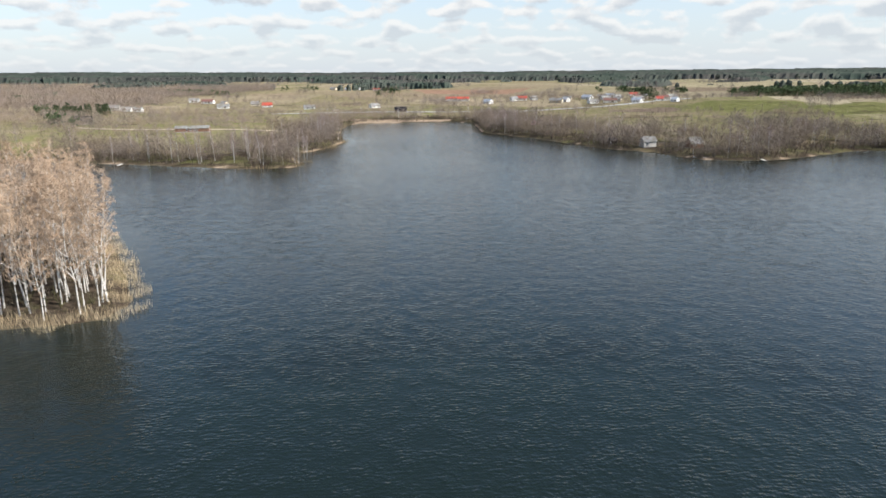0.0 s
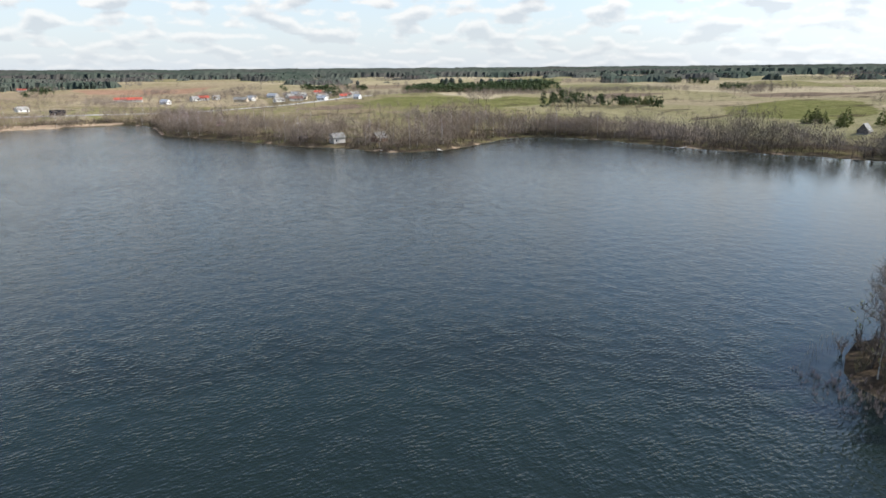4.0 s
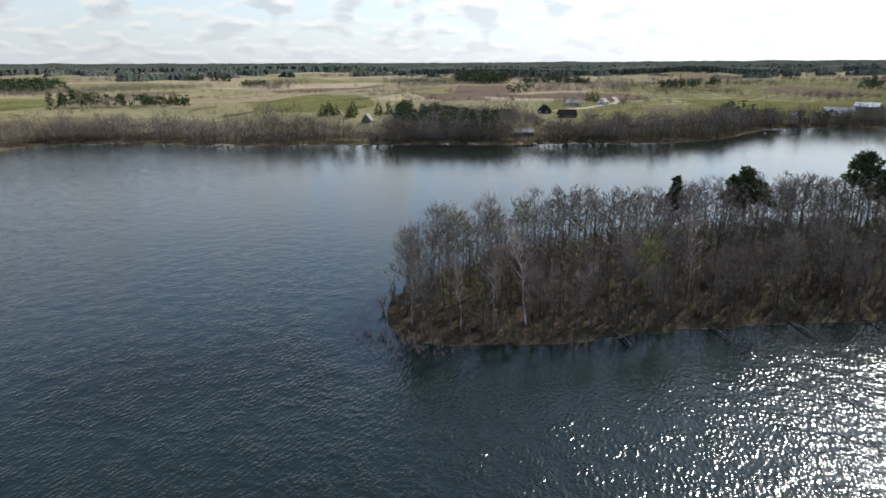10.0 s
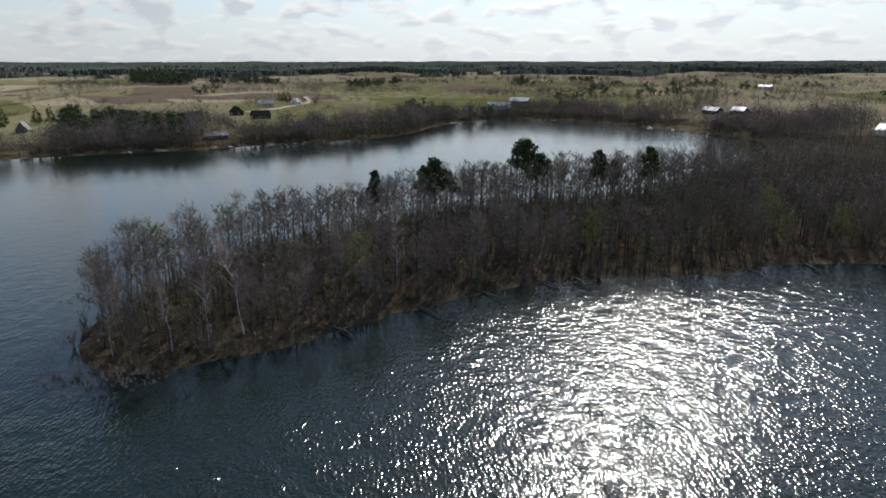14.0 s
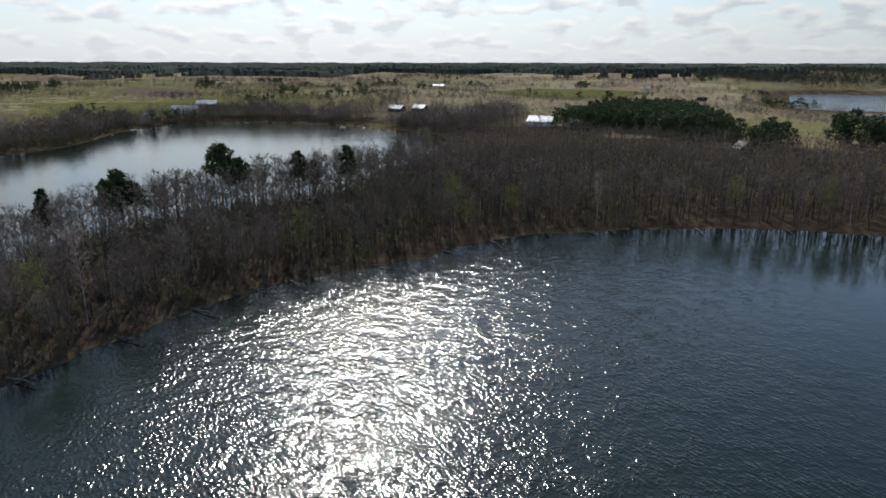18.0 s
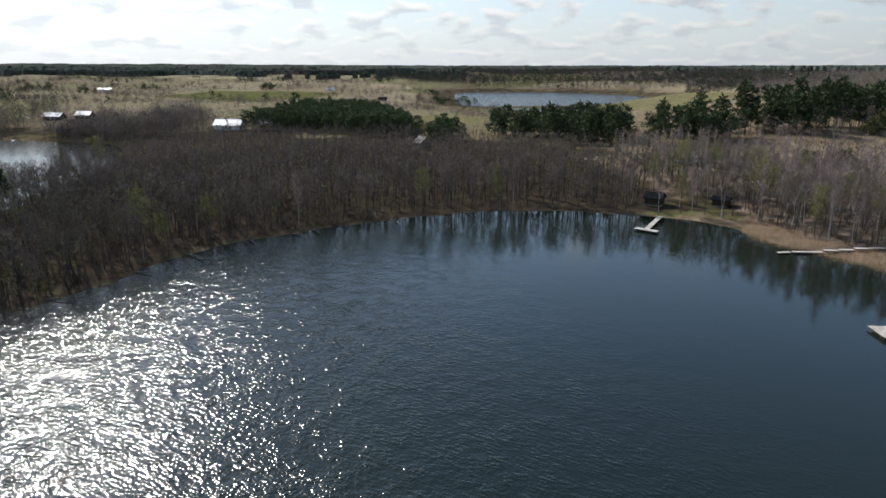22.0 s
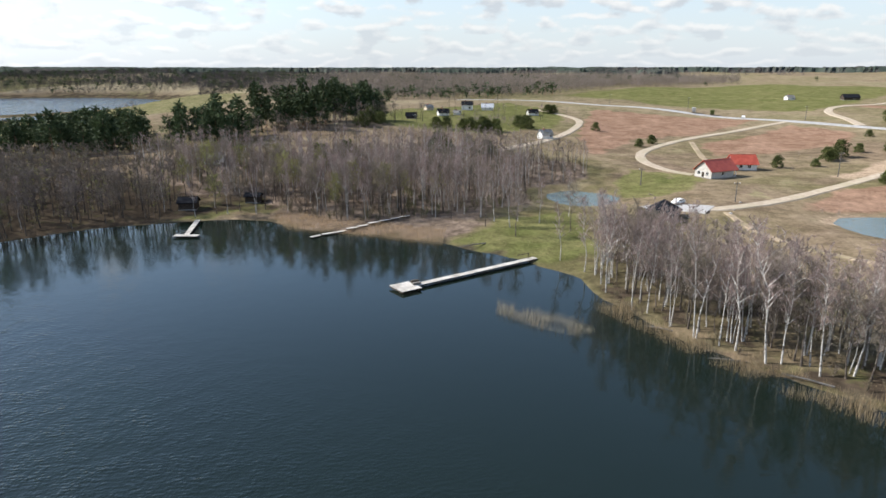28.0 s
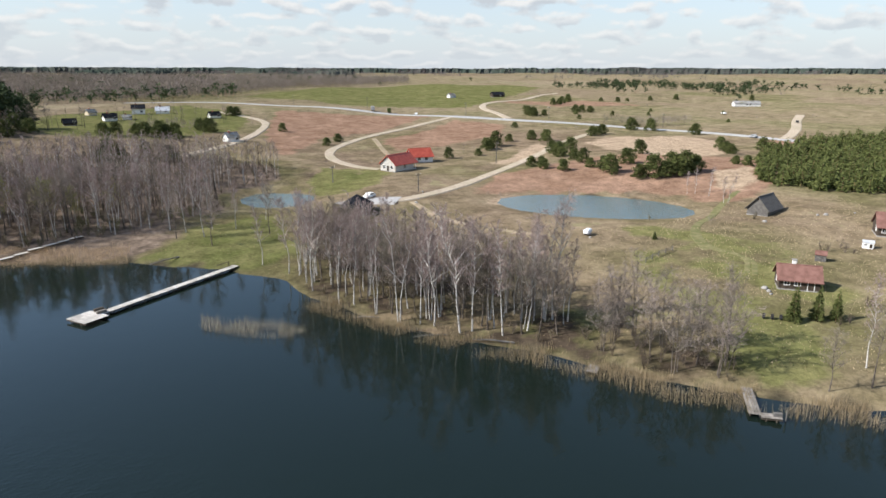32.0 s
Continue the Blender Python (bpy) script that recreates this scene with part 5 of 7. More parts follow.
SHORE_SPRUCES = [(335, 118), (362, 126), (388, 172), (384, 200), (368, 196), (345, 188), (330, 150)]
for nm, poly, gap, seed, lo, hi, lab in (("dark_pine_wood", DARK_PINES, 4.6, 46, 0.6, 0.85, "dense dark pine plantation behind the bare wood"),
                                         ("ridge_foot_pines", RIDGE_FOOT, 6.8, 147, 0.75, 1.15, "dark pines at the foot of the ridge"),
                                         ("ridge_tail_pines", RIDGE_TAIL, 7.0, 148, 0.4, 0.75, "low pines above the village slope"),
                                         ("valley_pines", VALLEY_PINES, 6.0, 149, 0.45, 0.85, "scattered young pines in the valley"),
                                         ("pine_ridge", PINE_RIDGE, 7.0, 47, 0.6, 1.45, "tall dark pines on the ridge above the bay"),
                                         ("low_pine_ridge", LOW_RIDGE, 6.4, 50, 0.65, 1.15, "dark pines along the valley behind the wood"),
                                         ("farmstead_conifers", SHORE_SPRUCES, 6.0, 69, 0.5, 0.95, "dark conifers round the lakeside farm")):
    px, py = scatter(poly, gap, seed)
    forest(nm, V_PINE + V_TALL if nm in ("pine_ridge", "ridge_foot_pines", "low_pine_ridge") else V_PINE, px, py, seed, lab, low=lo, high=hi, mats=PINE_MATS)
bx, by = scatter([(100, -256), (60, -250), (20, -276), (0, -320), (-6, -350), (20, -375), (60, -330), (90, -290)], 7.0, 151)
forest("ridge_bare_trees", V_BARE + V_FULL[:2], bx, by, 151, "bare trees standing between the ridge pines", low=0.5, high=0.85, mats=BARE_MATS)
forest("spruce_wood", V_SPRUCE, sx, sy, 48, "thick young spruce plantation", low=0.5, high=0.9, mats=[M_PINEBARK, M_SPRUCE])
gx, gy = scatter([(60, 770), (180, 740), (320, 800), (330, 890), (200, 900), (80, 880)], 15, 149)
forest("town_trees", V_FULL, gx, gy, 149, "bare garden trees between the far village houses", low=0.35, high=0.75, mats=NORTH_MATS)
# trees among the village houses
vx, vy = scatter([(-10, -330), (-70, -330), (-110, -380), (-80, -450), (-10, -440), (10, -380)], 17, 49)
forest("village_trees", V_BARE, vx, vy, 49, "bare garden trees between the village houses", low=0.4, high=0.7, mats=BARE_MATS)

vx, vy = scatter([(-44, -335), (-74, -345), (-84, -372), (-60, -384), (-36, -362)], 6.5, 150)
forest("village_thicket", V_FULL, vx, vy, 150, "brown bare bushes on the village slope", low=0.25, high=0.5, mats=BARE_MATS)

# ---- open country ----
FIELDS = [np.array(p, float) for p in GREEN + SOIL + DARK + SAND if p not in (EAST_GRASS, NORTH_GRASS)]


def open_land(x, y):
    k = shore(x, y) > 8
    for q in FIELDS:
        k &= edge_distance(x, y, q) > 2
    return k


def patches(name, variants, mats, r0, r1, gap, seed, size, cut, label, low, high, a0=-45, a1=255, where=None):
    """Open-country woods: ring sector cut into patches by noise."""
    rnd = np.random.RandomState(seed)
    n = int((r1 * r1 - r0 * r0) * radians(a1 - a0) / 2 / gap ** 2)
    r = np.sqrt(rnd.uniform(r0 * r0, r1 * r1, n))
    a = np.radians(rnd.uniform(a0, a1, n))
    x, y = r * np.sin(a), r * np.cos(a)
    k = waves(x, y, size, seed + 7) + 0.5 * waves(x, y, size / 3.3, seed + 8) > cut
    if where is not None:
        k &= where(x, y)
    x, y = x[k], y[k]
    k = open_land(x, y)
    return forest(name, variants, x[k], y[k], seed, label, low=low, high=high, mats=mats)


def filled(name, poly, gap, seed, variants, mats, label, low, high):
    x, y = scatter(poly, gap, seed)
    k = open_land(x, y)
    return forest(name, variants, x[k], y[k], seed, label, low=low, high=high, mats=mats)


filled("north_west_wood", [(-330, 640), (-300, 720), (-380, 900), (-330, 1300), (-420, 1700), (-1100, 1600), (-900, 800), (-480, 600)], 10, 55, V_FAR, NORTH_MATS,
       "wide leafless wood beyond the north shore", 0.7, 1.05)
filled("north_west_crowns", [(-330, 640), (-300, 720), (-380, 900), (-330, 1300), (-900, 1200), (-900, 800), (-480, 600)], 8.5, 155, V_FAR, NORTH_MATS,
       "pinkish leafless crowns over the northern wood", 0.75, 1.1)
filled("south_far_crowns", [(70, -560), (-20, -560), (-120, -600), (-170, -650), (-280, -775), (-460, -840), (-300, -950), (120, -900), (150, -720)], 7.5, 156, V_FAR, BARE_MATS,
       "greyish leafless crowns behind the village", 0.6, 0.9)
patches("south_skyline_pines", V_FARPINE, PINE_MATS, 720, 1150, 13.0, 157, 160, 0.75, "dark conifers standing out of the southern wood", 0.5, 0.95, 165, 205)
filled("south_far_wood", [(70, -560), (-20, -560), (-120, -600), (-170, -650), (-280, -775), (-460, -840), (-540, -1000), (-250, -1300), (120, -1200), (150, -720)], 8.5, 56, V_FAR, BARE_MATS,
       "leafless wood behind the village", 0.75, 1.1)
filled("south_far_pines", [(20, -540), (-100, -575), (-150, -600), (-170, -640), (-60, -640), (40, -600)], 15, 57, V_FARPINE, PINE_MATS, "scattered dark pines behind the village", 0.5, 0.95)
filled("far_lake_wood", [(230, -830), (270, -980), (430, -1040), (560, -1035), (700, -930), (1000, -1100), (900, -1500), (300, -1550), (60, -1300), (90, -860)], 8.5, 58, V_FAR, BACKLIT_MATS,
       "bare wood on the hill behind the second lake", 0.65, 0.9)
filled("far_lake_crowns", [(230, -830), (270, -980), (430, -1040), (560, -1035), (700, -930), (800, -1000), (300, -1250), (60, -1000), (90, -860)], 9, 158, V_FAR, BACKLIT_MATS,
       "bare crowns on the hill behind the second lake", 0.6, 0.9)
filled("far_lake_pines", [(230, -830), (270, -980), (430, -1040), (560, -1035), (700, -930), (1000, -1100), (900, -1500), (300, -1550), (60, -1300)], 34, 599, V_FARPINE, PINE_MATS,
       "scattered conifers in the hill wood", 0.7, 1.0)
patches("lake_edge_trees", V_FAR, BARE_MATS, 560, 720, 8.0, 65, 90, 0.2, "bare trees before the second lake", 0.3, 0.5, 138, 160)
V_BUSH = [flat_variant(far_crown(210 + i, 4.0 + i, 2.6 + 0.5 * i, 12, 0.75, 0.02), 0, [0, 1, 3]) for i in range(4)]
filled("bay_head_wood", [(338, -212), (366, -200), (388, -206), (398, -226), (376, -256), (335, -240)], 4.2, 165, V_FULL, BARE_MATS,
       "dark bare wood behind the head of the bay", 0.75, 1.05)
patches("east_scrub", V_BUSH, BARE_MATS, 430, 1400, 7.5, 166, 85, 0.15, "bare scrub and hedges scattered over the eastern grassland", 0.5, 1.3, 62, 150)
patches("east_strips", V_FAR, BACKLIT_MATS, 560, 1500, 8.5, 167, 140, 0.6, "dark backlit leafless tree strips between the eastern fields", 0.4, 0.75, 62, 150)
patches("field_copses", V_FAR, BARE_MATS, 420, 1300, 6.5, 51, 230, 0.9, "leafless copses between the fields", 0.45, 0.9, where=lambda x, y: y > -250)
patches("field_pines", V_FARPINE, PINE_MATS, 480, 1500, 8.0, 52, 260, 1.15, "dark pine clumps among the fields", 0.5, 0.9, where=lambda x, y: y > -250)
patches("south_field_pines", V_FARPINE, PINE_MATS, 480, 1100, 9.0, 66, 120, 1.2, "pine clumps on the southern meadows", 0.4, 0.7, 205, 250)
patches("south_field_bushes", V_FAR, BARE_MATS, 300, 1100, 11.0, 67, 90, 1.2, "bare bushes on the southern meadows", 0.25, 0.5, 205, 250)
patches("east_field_bushes", V_FAR, BARE_MATS, 380, 1100, 8.0, 68, 95, 0.5, "bare hedges between the eastern fields", 0.25, 0.5, 20, 150)
patches("south_east_bushes", V_FAR, BARE_MATS, 330, 900, 8.0, 168, 60, 0.25, "bare bushes scattered over the eastern hill", 0.2, 0.42, 108, 152)
patches("south_west_pines", V_FARPINE, PINE_MATS, 740, 1050, 9.0, 160, 150, 0.25, "dark pine strips on the south-western horizon", 0.4, 0.65, 221, 240)
patches("south_slope_scrub", V_FULL, BARE_MATS, 165, 620, 12.0, 169, 60, 0.55, "low bare scrub dotted over the southern slopes", 0.10, 0.26, 186, 250)
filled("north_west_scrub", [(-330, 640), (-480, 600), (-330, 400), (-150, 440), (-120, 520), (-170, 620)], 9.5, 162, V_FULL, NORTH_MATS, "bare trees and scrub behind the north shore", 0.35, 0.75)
filled("north_west_conifers", [(-330, 560), (-345, 600), (-300, 610), (-285, 570)], 9, 163, V_PINE, PINE_MATS, "dark conifers by the north shore barn", 0.5, 0.85)
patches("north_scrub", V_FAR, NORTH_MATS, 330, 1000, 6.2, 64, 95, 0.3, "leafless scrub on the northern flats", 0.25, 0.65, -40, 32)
bx, by = scatter([(312, 172), (318, 150), (329, 124), (350, 97), (372, 98), (395, 112), (418, 150), (405, 188), (380, 186), (350, 186), (332, 190)], 4.0, 62)
k = (np.hypot(bx - 358, by - 108) > 12) & (np.hypot(bx - 386, by - 92) > 16) & (shore(bx, by) > 1)
forest("farmstead_trees", V_FULL, bx[k], by[k], 62, "dense block of bare trees round the lakeside farm", low=0.6, high=0.95, mats=BARE_MATS)
for nm, vs, ms, spots, lo, hi, lab in (
        ("meadow_pines", V_PINE, PINE_MATS, [(359, 508), (378, 520), (384, 526), (395, 530), (405, 541), (416, 548), (424, 552), (435, 560), (450, 575)], 0.8, 1.15, "tall pines standing in the north-eastern meadow"),
        ("meadow_conifers", V_SPRUCE, [M_PINEBARK, M_SPRUCE], [(453, 493), (455, 486), (456, 480), (458, 474), (459, 467), (462, 480), (465, 488), (451, 500), (378, 236), (381, 240), (387, 260), (390, 256), (384, 263), (393, 262), (396, 246), (400, 228), (404, 222), (644, 135), (630, 124), (640, 130)], 0.9, 1.4,
         "dark conifers in a row on the meadow"),
        ("meadow_willows", V_FULL, BARE_MATS, [(330, 596), (336, 600), (341, 602), (346, 606), (352, 600), (338, 610), (348, 594), (740, 128), (744, 125), (746, 111), (750, 118), (755, 130), (738, 116), (560, 118), (570, 126),
                                               (410, 545), (440, 520), (430, 505), (445, 512), (425, 530)], 0.9, 1.3, "old bare willows standing in the open meadow")):
    spots = np.array(spots, float)
    forest(nm, vs, spots[:, 0], spots[:, 1], 81, lab, low=lo, high=hi, mats=ms)
filled("north_east_pines", [(1000, 380), (1090, 460), (1230, 520), (1320, 500), (1180, 400), (1060, 350)], 9, 82, V_FARPINE, PINE_MATS, "dark pine wood across the eastern plain", 0.8, 1.1)
filled("north_pines", [(380, 900), (480, 1000), (640, 1010), (700, 930), (560, 860), (440, 840)], 9, 83, V_FARPINE, PINE_MATS, "dark pine wood beyond the far village", 0.7, 1.1)
filled("north_thicket", [(420, 740), (520, 800), (700, 800), (780, 700), (640, 680), (520, 690)], 8, 84, V_FAR, BARE_MATS, "pinkish thicket on the northern plain", 0.5, 0.8)
tx, ty = scatter([(72, 40), (74, 48), (80, 52), (84, 46), (83, 38), (80, 34), (76, 34)], 1.3, 85)
forest("headland_scrub", V_SHRUB, tx, ty, 85, "grey leafless willow scrub standing in the shallows", "bushes", 0.18, 0.42, mats=[M_BTWIG])
filled("road_hedge", [(-293, -298), (-296, -274), (-325, -262), (-342, -262), (-340, -270), (-312, -278)], 3.6, 159, V_FULL, BARE_MATS, "strip of bare young trees beside the road", 0.4, 0.6)
patches("south_east_pines", V_FARPINE, PINE_MATS, 520, 1300, 9.0, 161, 150, 0.95, "small dark pine clumps on the eastern hills", 0.45, 0.8, 96, 148)
patches("inner_bay_copses", V_FAR, BARE_MATS, 520, 900, 8.0, 60, 130, 0.35, "leafless copses beyond the inner bay", 0.4, 0.75, 92, 128)
patches("distant_copses", V_FAR, FAR_CROWNS, 1250, 2600, 17.0, 53, 380, 0.6, "distant bare woodland strips", 0.8, 1.2)


def canopy(name, r0, r1, cut, size, seed, tall, label, mat, a0=-60, a1=270, crowns=6000):
    """Far closed forest: an uneven canopy that thins out at its edges, with single crowns standing out of it."""
    na, nr = 1500, 34
    a = np.radians(np.linspace(a0, a1, na))
    r = np.linspace(r0, r1, nr)
    A, R = np.meshgrid(a, r)
    rnd = np.random.RandomState(seed)
    R = R + rnd.uniform(-0.4, 0.4, R.shape) * (r1 - r0) / nr
    x, y = R * np.sin(A), R * np.cos(A)

    def cover(px, py):
        return waves(px, py, size, seed) + 0.4 * waves(px, py, size / 4, seed + 1) - cut

    val = cover(x, y)
    g = ground(x.ravel(), y.ravel()).reshape(x.shape)
    z = g - 3 + (tall + 3) * np.clip(val / 0.22, 0, 1) ** 0.6 * (0.86 + 0.08 * waves(x, y, 50, seed + 2) + 0.14 * rnd.rand(*x.shape))
    z[0], z[-1] = g[0] - 3, g[-1] - 3
    i = np.arange((nr - 1) * na).reshape(nr - 1, na)[:, :-1].ravel()
    f = np.stack([i, i + na, i + na + 1, i + 1], 1)
    any_on = (val.ravel()[f] > 0).any(1)
    tagged(new(name, mesh_of(name, np.column_stack([x.ravel(), y.ravel(), z.ravel()]), f[any_on], [mat])), label, "forest", kind="stuff")
    rr = np.sqrt(rnd.uniform((r0 * 0.97) ** 2, r1 * r1, crowns))
    aa = np.radians(rnd.uniform(a0, a1, crowns))
    px, py = rr * np.sin(aa), rr * np.cos(aa)
    k = cover(px, py) > 0.06
    px, py = px[k], py[k]
    h = tall * rnd.uniform(0.85, 1.12, len(px))
    w = h * rnd.uniform(0.34, 0.50, len(px))
    pz = ground(px, py)
    turn = rnd.rand(len(px)) * 6.283
    rings = []
    for up, wide in ((0.0, 1.0), (0.55, 1.0), (0.82, 0.62)):
        for j in range(4):
            t = turn + j * 1.5708 + up
            rings.append(np.column_stack([px + np.cos(t) * w * wide, py + np.sin(t) * w * wide, pz + h * up]))
    rings.append(np.column_stack([px, py, pz + h]))
    v = np.stack(rings, 1).reshape(-1, 3)
    one = [(j + m, j + (m + 1) % 4, j + 4 + (m + 1) % 4) for j in (0, 4) for m in range(4)]
    one += [(j + m, j + 4 + (m + 1) % 4, j + 4 + m) for j in (0, 4) for m in range(4)] + [(8 + m, 8 + (m + 1) % 4, 12) for m in range(4)]
    tri = (np.array(one)[None] + (np.arange(len(px)) * 13)[:, None, None]).reshape(-1, 3)
    tagged(new(name + "_crowns", mesh_of(name + "_crowns", v, tri, [mat])), "single crowns standing out of the far forest", "trees", kind="stuff")


canopy("far_forest", 2250, 4950, -0.95, 1500, 61, 17, "far conifer forest along the horizon", M_FARWOOD, crowns=9000)
canopy("east_forest", 1750, 2500, -0.1, 620, 87, 13, "dark forest closing the eastern plain", M_FARWOOD, 62, 152, 7000)
canopy("mid_forest", 1450, 2300, 0.45, 520, 63, 13, "wooded strips among the far fields", M_FARWOOD, -60, 204, 12000)


# ---- reeds and dead grass at the water ----
def reeds(name, x, y, seed, tall, label, wide=0.042, mat=M_REED):
    rnd = np.random.RandomState(seed)
    s = Soup()
    z = np.maximum(ground(x, y), -0.6)
    h = tall * rnd.uniform(0.6, 1.2, len(x))
    way = np.column_stack([rnd.normal(0, 0.16, len(x)) * h, rnd.normal(0, 0.16, len(x)) * h, h + np.maximum(-z, 0)])
    s.slivers(np.column_stack([x, y, z - 0.1]), way, np.full(len(x), wide) * rnd.uniform(0.6, 1.4, len(x)), rnd)
    v, f, k = s.arrays()
    return tagged(new(name, mesh_of(name, v, f, [mat], k)), label, "reeds", kind="stuff")


def reed_band(box, gap, seed, d0, d1, cut):
    x, y = scatter(box, gap, seed)
    d = shore(x, y)
    k = (d > d0) & (d < d1 + 1.2 * waves(x, y, 9, seed)) & (waves(x, y, 13, seed + 2) > cut)
    k &= np.random.RandomState(seed).rand(len(x)) < np.clip(1.15 + d / 7, 0.12, 1)
    return x[k], y[k]


x, y = reed_band([(-34, -104), (-100, -104), (-110, -20), (-70, -20)], 0.22, 71, -5.5, 0.6, -0.45)
reeds("shore_reeds", x, y, 71, 1.9, "dry straw-coloured reeds in the shallows under the birches", 0.047)
x, y = scatter([(-18.5, -107), (-17.5, -102), (-23, -95), (-29, -91), (-32, -93), (-29, -98), (-24, -102)], 0.26, 72)
k = waves(x, y, 5, 72) > -0.35
reeds("reed_island", x[k], y[k], 72, 1.7, "patch of dry reeds standing out in the lake", 0.036, M_PALEREED)
x, y = reed_band([(34, -182), (24, -160), (-12, -148), (-14, -160), (10, -178)], 0.28, 73, -3.0, 8.0, -0.9)
k = np.abs((x - 12) * 0.503 - (y + 162.2) * 0.864 - 0.9) > 1.6
reeds("reed_bed", x[k], y[k], 73, 1.3, "tawny reed bed along the bay", 0.05, M_GOLDREED)
x, y = reed_band([(-110, 84), (-45, 95), (-42, 122), (-80, 180), (-112, 184), (-90, 150)], 0.36, 74, -3.2, 3.5, -0.30)
reeds("grove_reeds", x, y, 74, 1.7, "pale reeds round the birch headland", 0.055, M_PALEREED)
x, y = reed_band([(72, 60), (98, 62), (92, 10), (76, 30)], 0.6, 75, -5.0, 0.5, -0.1)
reeds("headland_reeds", x, y, 75, 1.5, "thin reeds off the wooded headland")
x, y = reed_band([(-100, 280), (-30, 280), (-30, 420), (-100, 420)], 0.8, 76, -4, 2.0, 0.0)
reeds("spit_reeds", x, y, 76, 1.5, "pale reeds on the northern spit", 0.2)
x, y = reed_band([(380, -190), (510, -130), (520, -60), (470, -100)], 1.2, 77, -2, 3.5, -0.3)
reeds("inner_bay_reeds", x, y, 77, 1.7, "russet reeds at the end of the inner bay", 0.3)
x, y = scatter([(-8, -148), (-48, -170), (-110, -100), (-130, -60), (-90, -30), (-60, -60), (-40, -110)], 0.9, 78)
k = (shore(x, y) > 0.8) & (waves(x, y, 8, 78) > 0.1)
reeds("dead_grass", x[k], y[k], 78, 0.45, "tufts of dead grass on the lakeside meadow", 0.07)

for nm, gap, seed, cut, tall, wide, mat, lab in (("meadow_tufts", 0.95, 178, -0.25, 0.34, 0.16, M_PALEREED, "straw-pale tufts of last year's grass on the meadow"),
                                                 ("green_tufts", 1.05, 179, 0.0, 0.22, 0.18, M_TUFT, "fresh green tufts in the dry meadow")):
    x, y = scatter([(-60, -75), (-75, -42), (-110, -30), (-170, -45), (-195, -100), (-160, -120), (-130, -105), (-100, -115), (-80, -150), (-60, -130), (-72, -100)], gap, seed)
    k = (shore(x, y) > 9) & (waves(x, y, 14, seed) + 0.5 * waves(x, y, 5, seed + 1) > cut)
    reeds(nm, x[k], y[k], seed, tall, lab, wide, mat)
x, y = np.array([(-137, -71), (-137, -69.5), (-139, -67), (-139.5, -65.5), (-103, -48.5), (-105, -48), (-114, -50), (-141, -69), (-150, -95), (-169, -117), (-128, -109)]).T
forest("meadow_bushes", V_SHRUB, x, y, 86, "low bare bushes on the cottage meadow", "bushes", 0.5, 0.85, mats=[M_SHRUB])
for k, (bx, by) in enumerate([(-165, -127), (-166, -125), (-167, -121), (-163, -113), (-163.5, -112)]):
    plant(BIRCH[k % 5], bx, by, 0.42 + 0.04 * (k % 3), k * 2.3, lean=0.10)
plant(SPRUCE[0], -115, -96, 0.3, 0.4)

# ---- building kit ----
def bm_mesh(name, bm, mats, smooth=False):
    bmesh.ops.recalc_face_normals(bm, faces=bm.faces)
    me = bpy.data.meshes.new(name)
    bm.to_mesh(me)
    bm.free()
    for m in mats:
        me.materials.append(m)
    if smooth:
        me.polygons.foreach_set("use_smooth", np.ones(len(me.polygons), bool))
    return me


def add_box(bm, x0, y0, z0, x1, y1, z1, bevel=0.0):
    vs = bmesh.ops.create_cube(bm, size=1.0)["verts"]
    for v in vs:
        v.co = Vector(((x0 + x1) / 2 + v.co.x * (x1 - x0), (y0 + y1) / 2 + v.co.y * (y1 - y0), (z0 + z1) / 2 + v.co.z * (z1 - z0)))
    if bevel:
        es = list({e for v in vs for e in v.link_edges})
        bmesh.ops.bevel(bm, geom=es, offset=bevel, segments=1, affect="EDGES", profile=0.5)
    return vs


def box_mesh(name, x0, y0, z0, x1, y1, z1, mat, bevel=0.0):
    bm = bmesh.new()
    add_box(bm, x0, y0, z0, x1, y1, z1, bevel)
    return bm_mesh(name, bm, [mat])


def prism(bm, section, x0, x1):
    """A solid with the outline (y, z) swept along x."""
    a = [bm.verts.new((x0, y, z)) for y, z in section]
    b = [bm.verts.new((x1, y, z)) for y, z in section]
    n = len(section)
    bm.faces.new(a)
    bm.faces.new(b[::-1])
    for i in range(n):
        bm.faces.new((a[i], b[i], b[(i + 1) % n], a[(i + 1) % n]))


def facing(az):
    """Turn about z that lays the local x axis along a compass heading."""
    return radians(90 - az)


def window_part(parent, pos, turn, w, h, frame_mat=None, door=False):
    """An opening with frame and pane, set in the wall plane that local -y faces."""
    t = 0.09
    bm = bmesh.new()
    for x0, z0, x1, z1 in ((-w / 2 - t, -t, w / 2 + t, 0), (-w / 2 - t, h, w / 2 + t, h + t), (-w / 2 - t, 0, -w / 2, h), (w / 2, 0, w / 2 + t, h), (-0.03, 0, 0.03, h)):
        if not (door and abs(x0 + 0.03) < 1e-6):
            add_box(bm, x0, -0.06, z0, x1, 0.05, z1)
    m = Matrix.Translation(pos) @ Matrix.Rotation(turn, 4, "Z")
    fr = part("door" if door else "window", bm_mesh("opening_frame", bm, [frame_mat or M_FRAME]), parent, m=m)
    part("leaf" if door else "pane", box_mesh("opening_fill", -w / 2, -0.015, 0, w / 2, 0.03, h, M_LOG if door else M_GLASS), fr)
    return fr


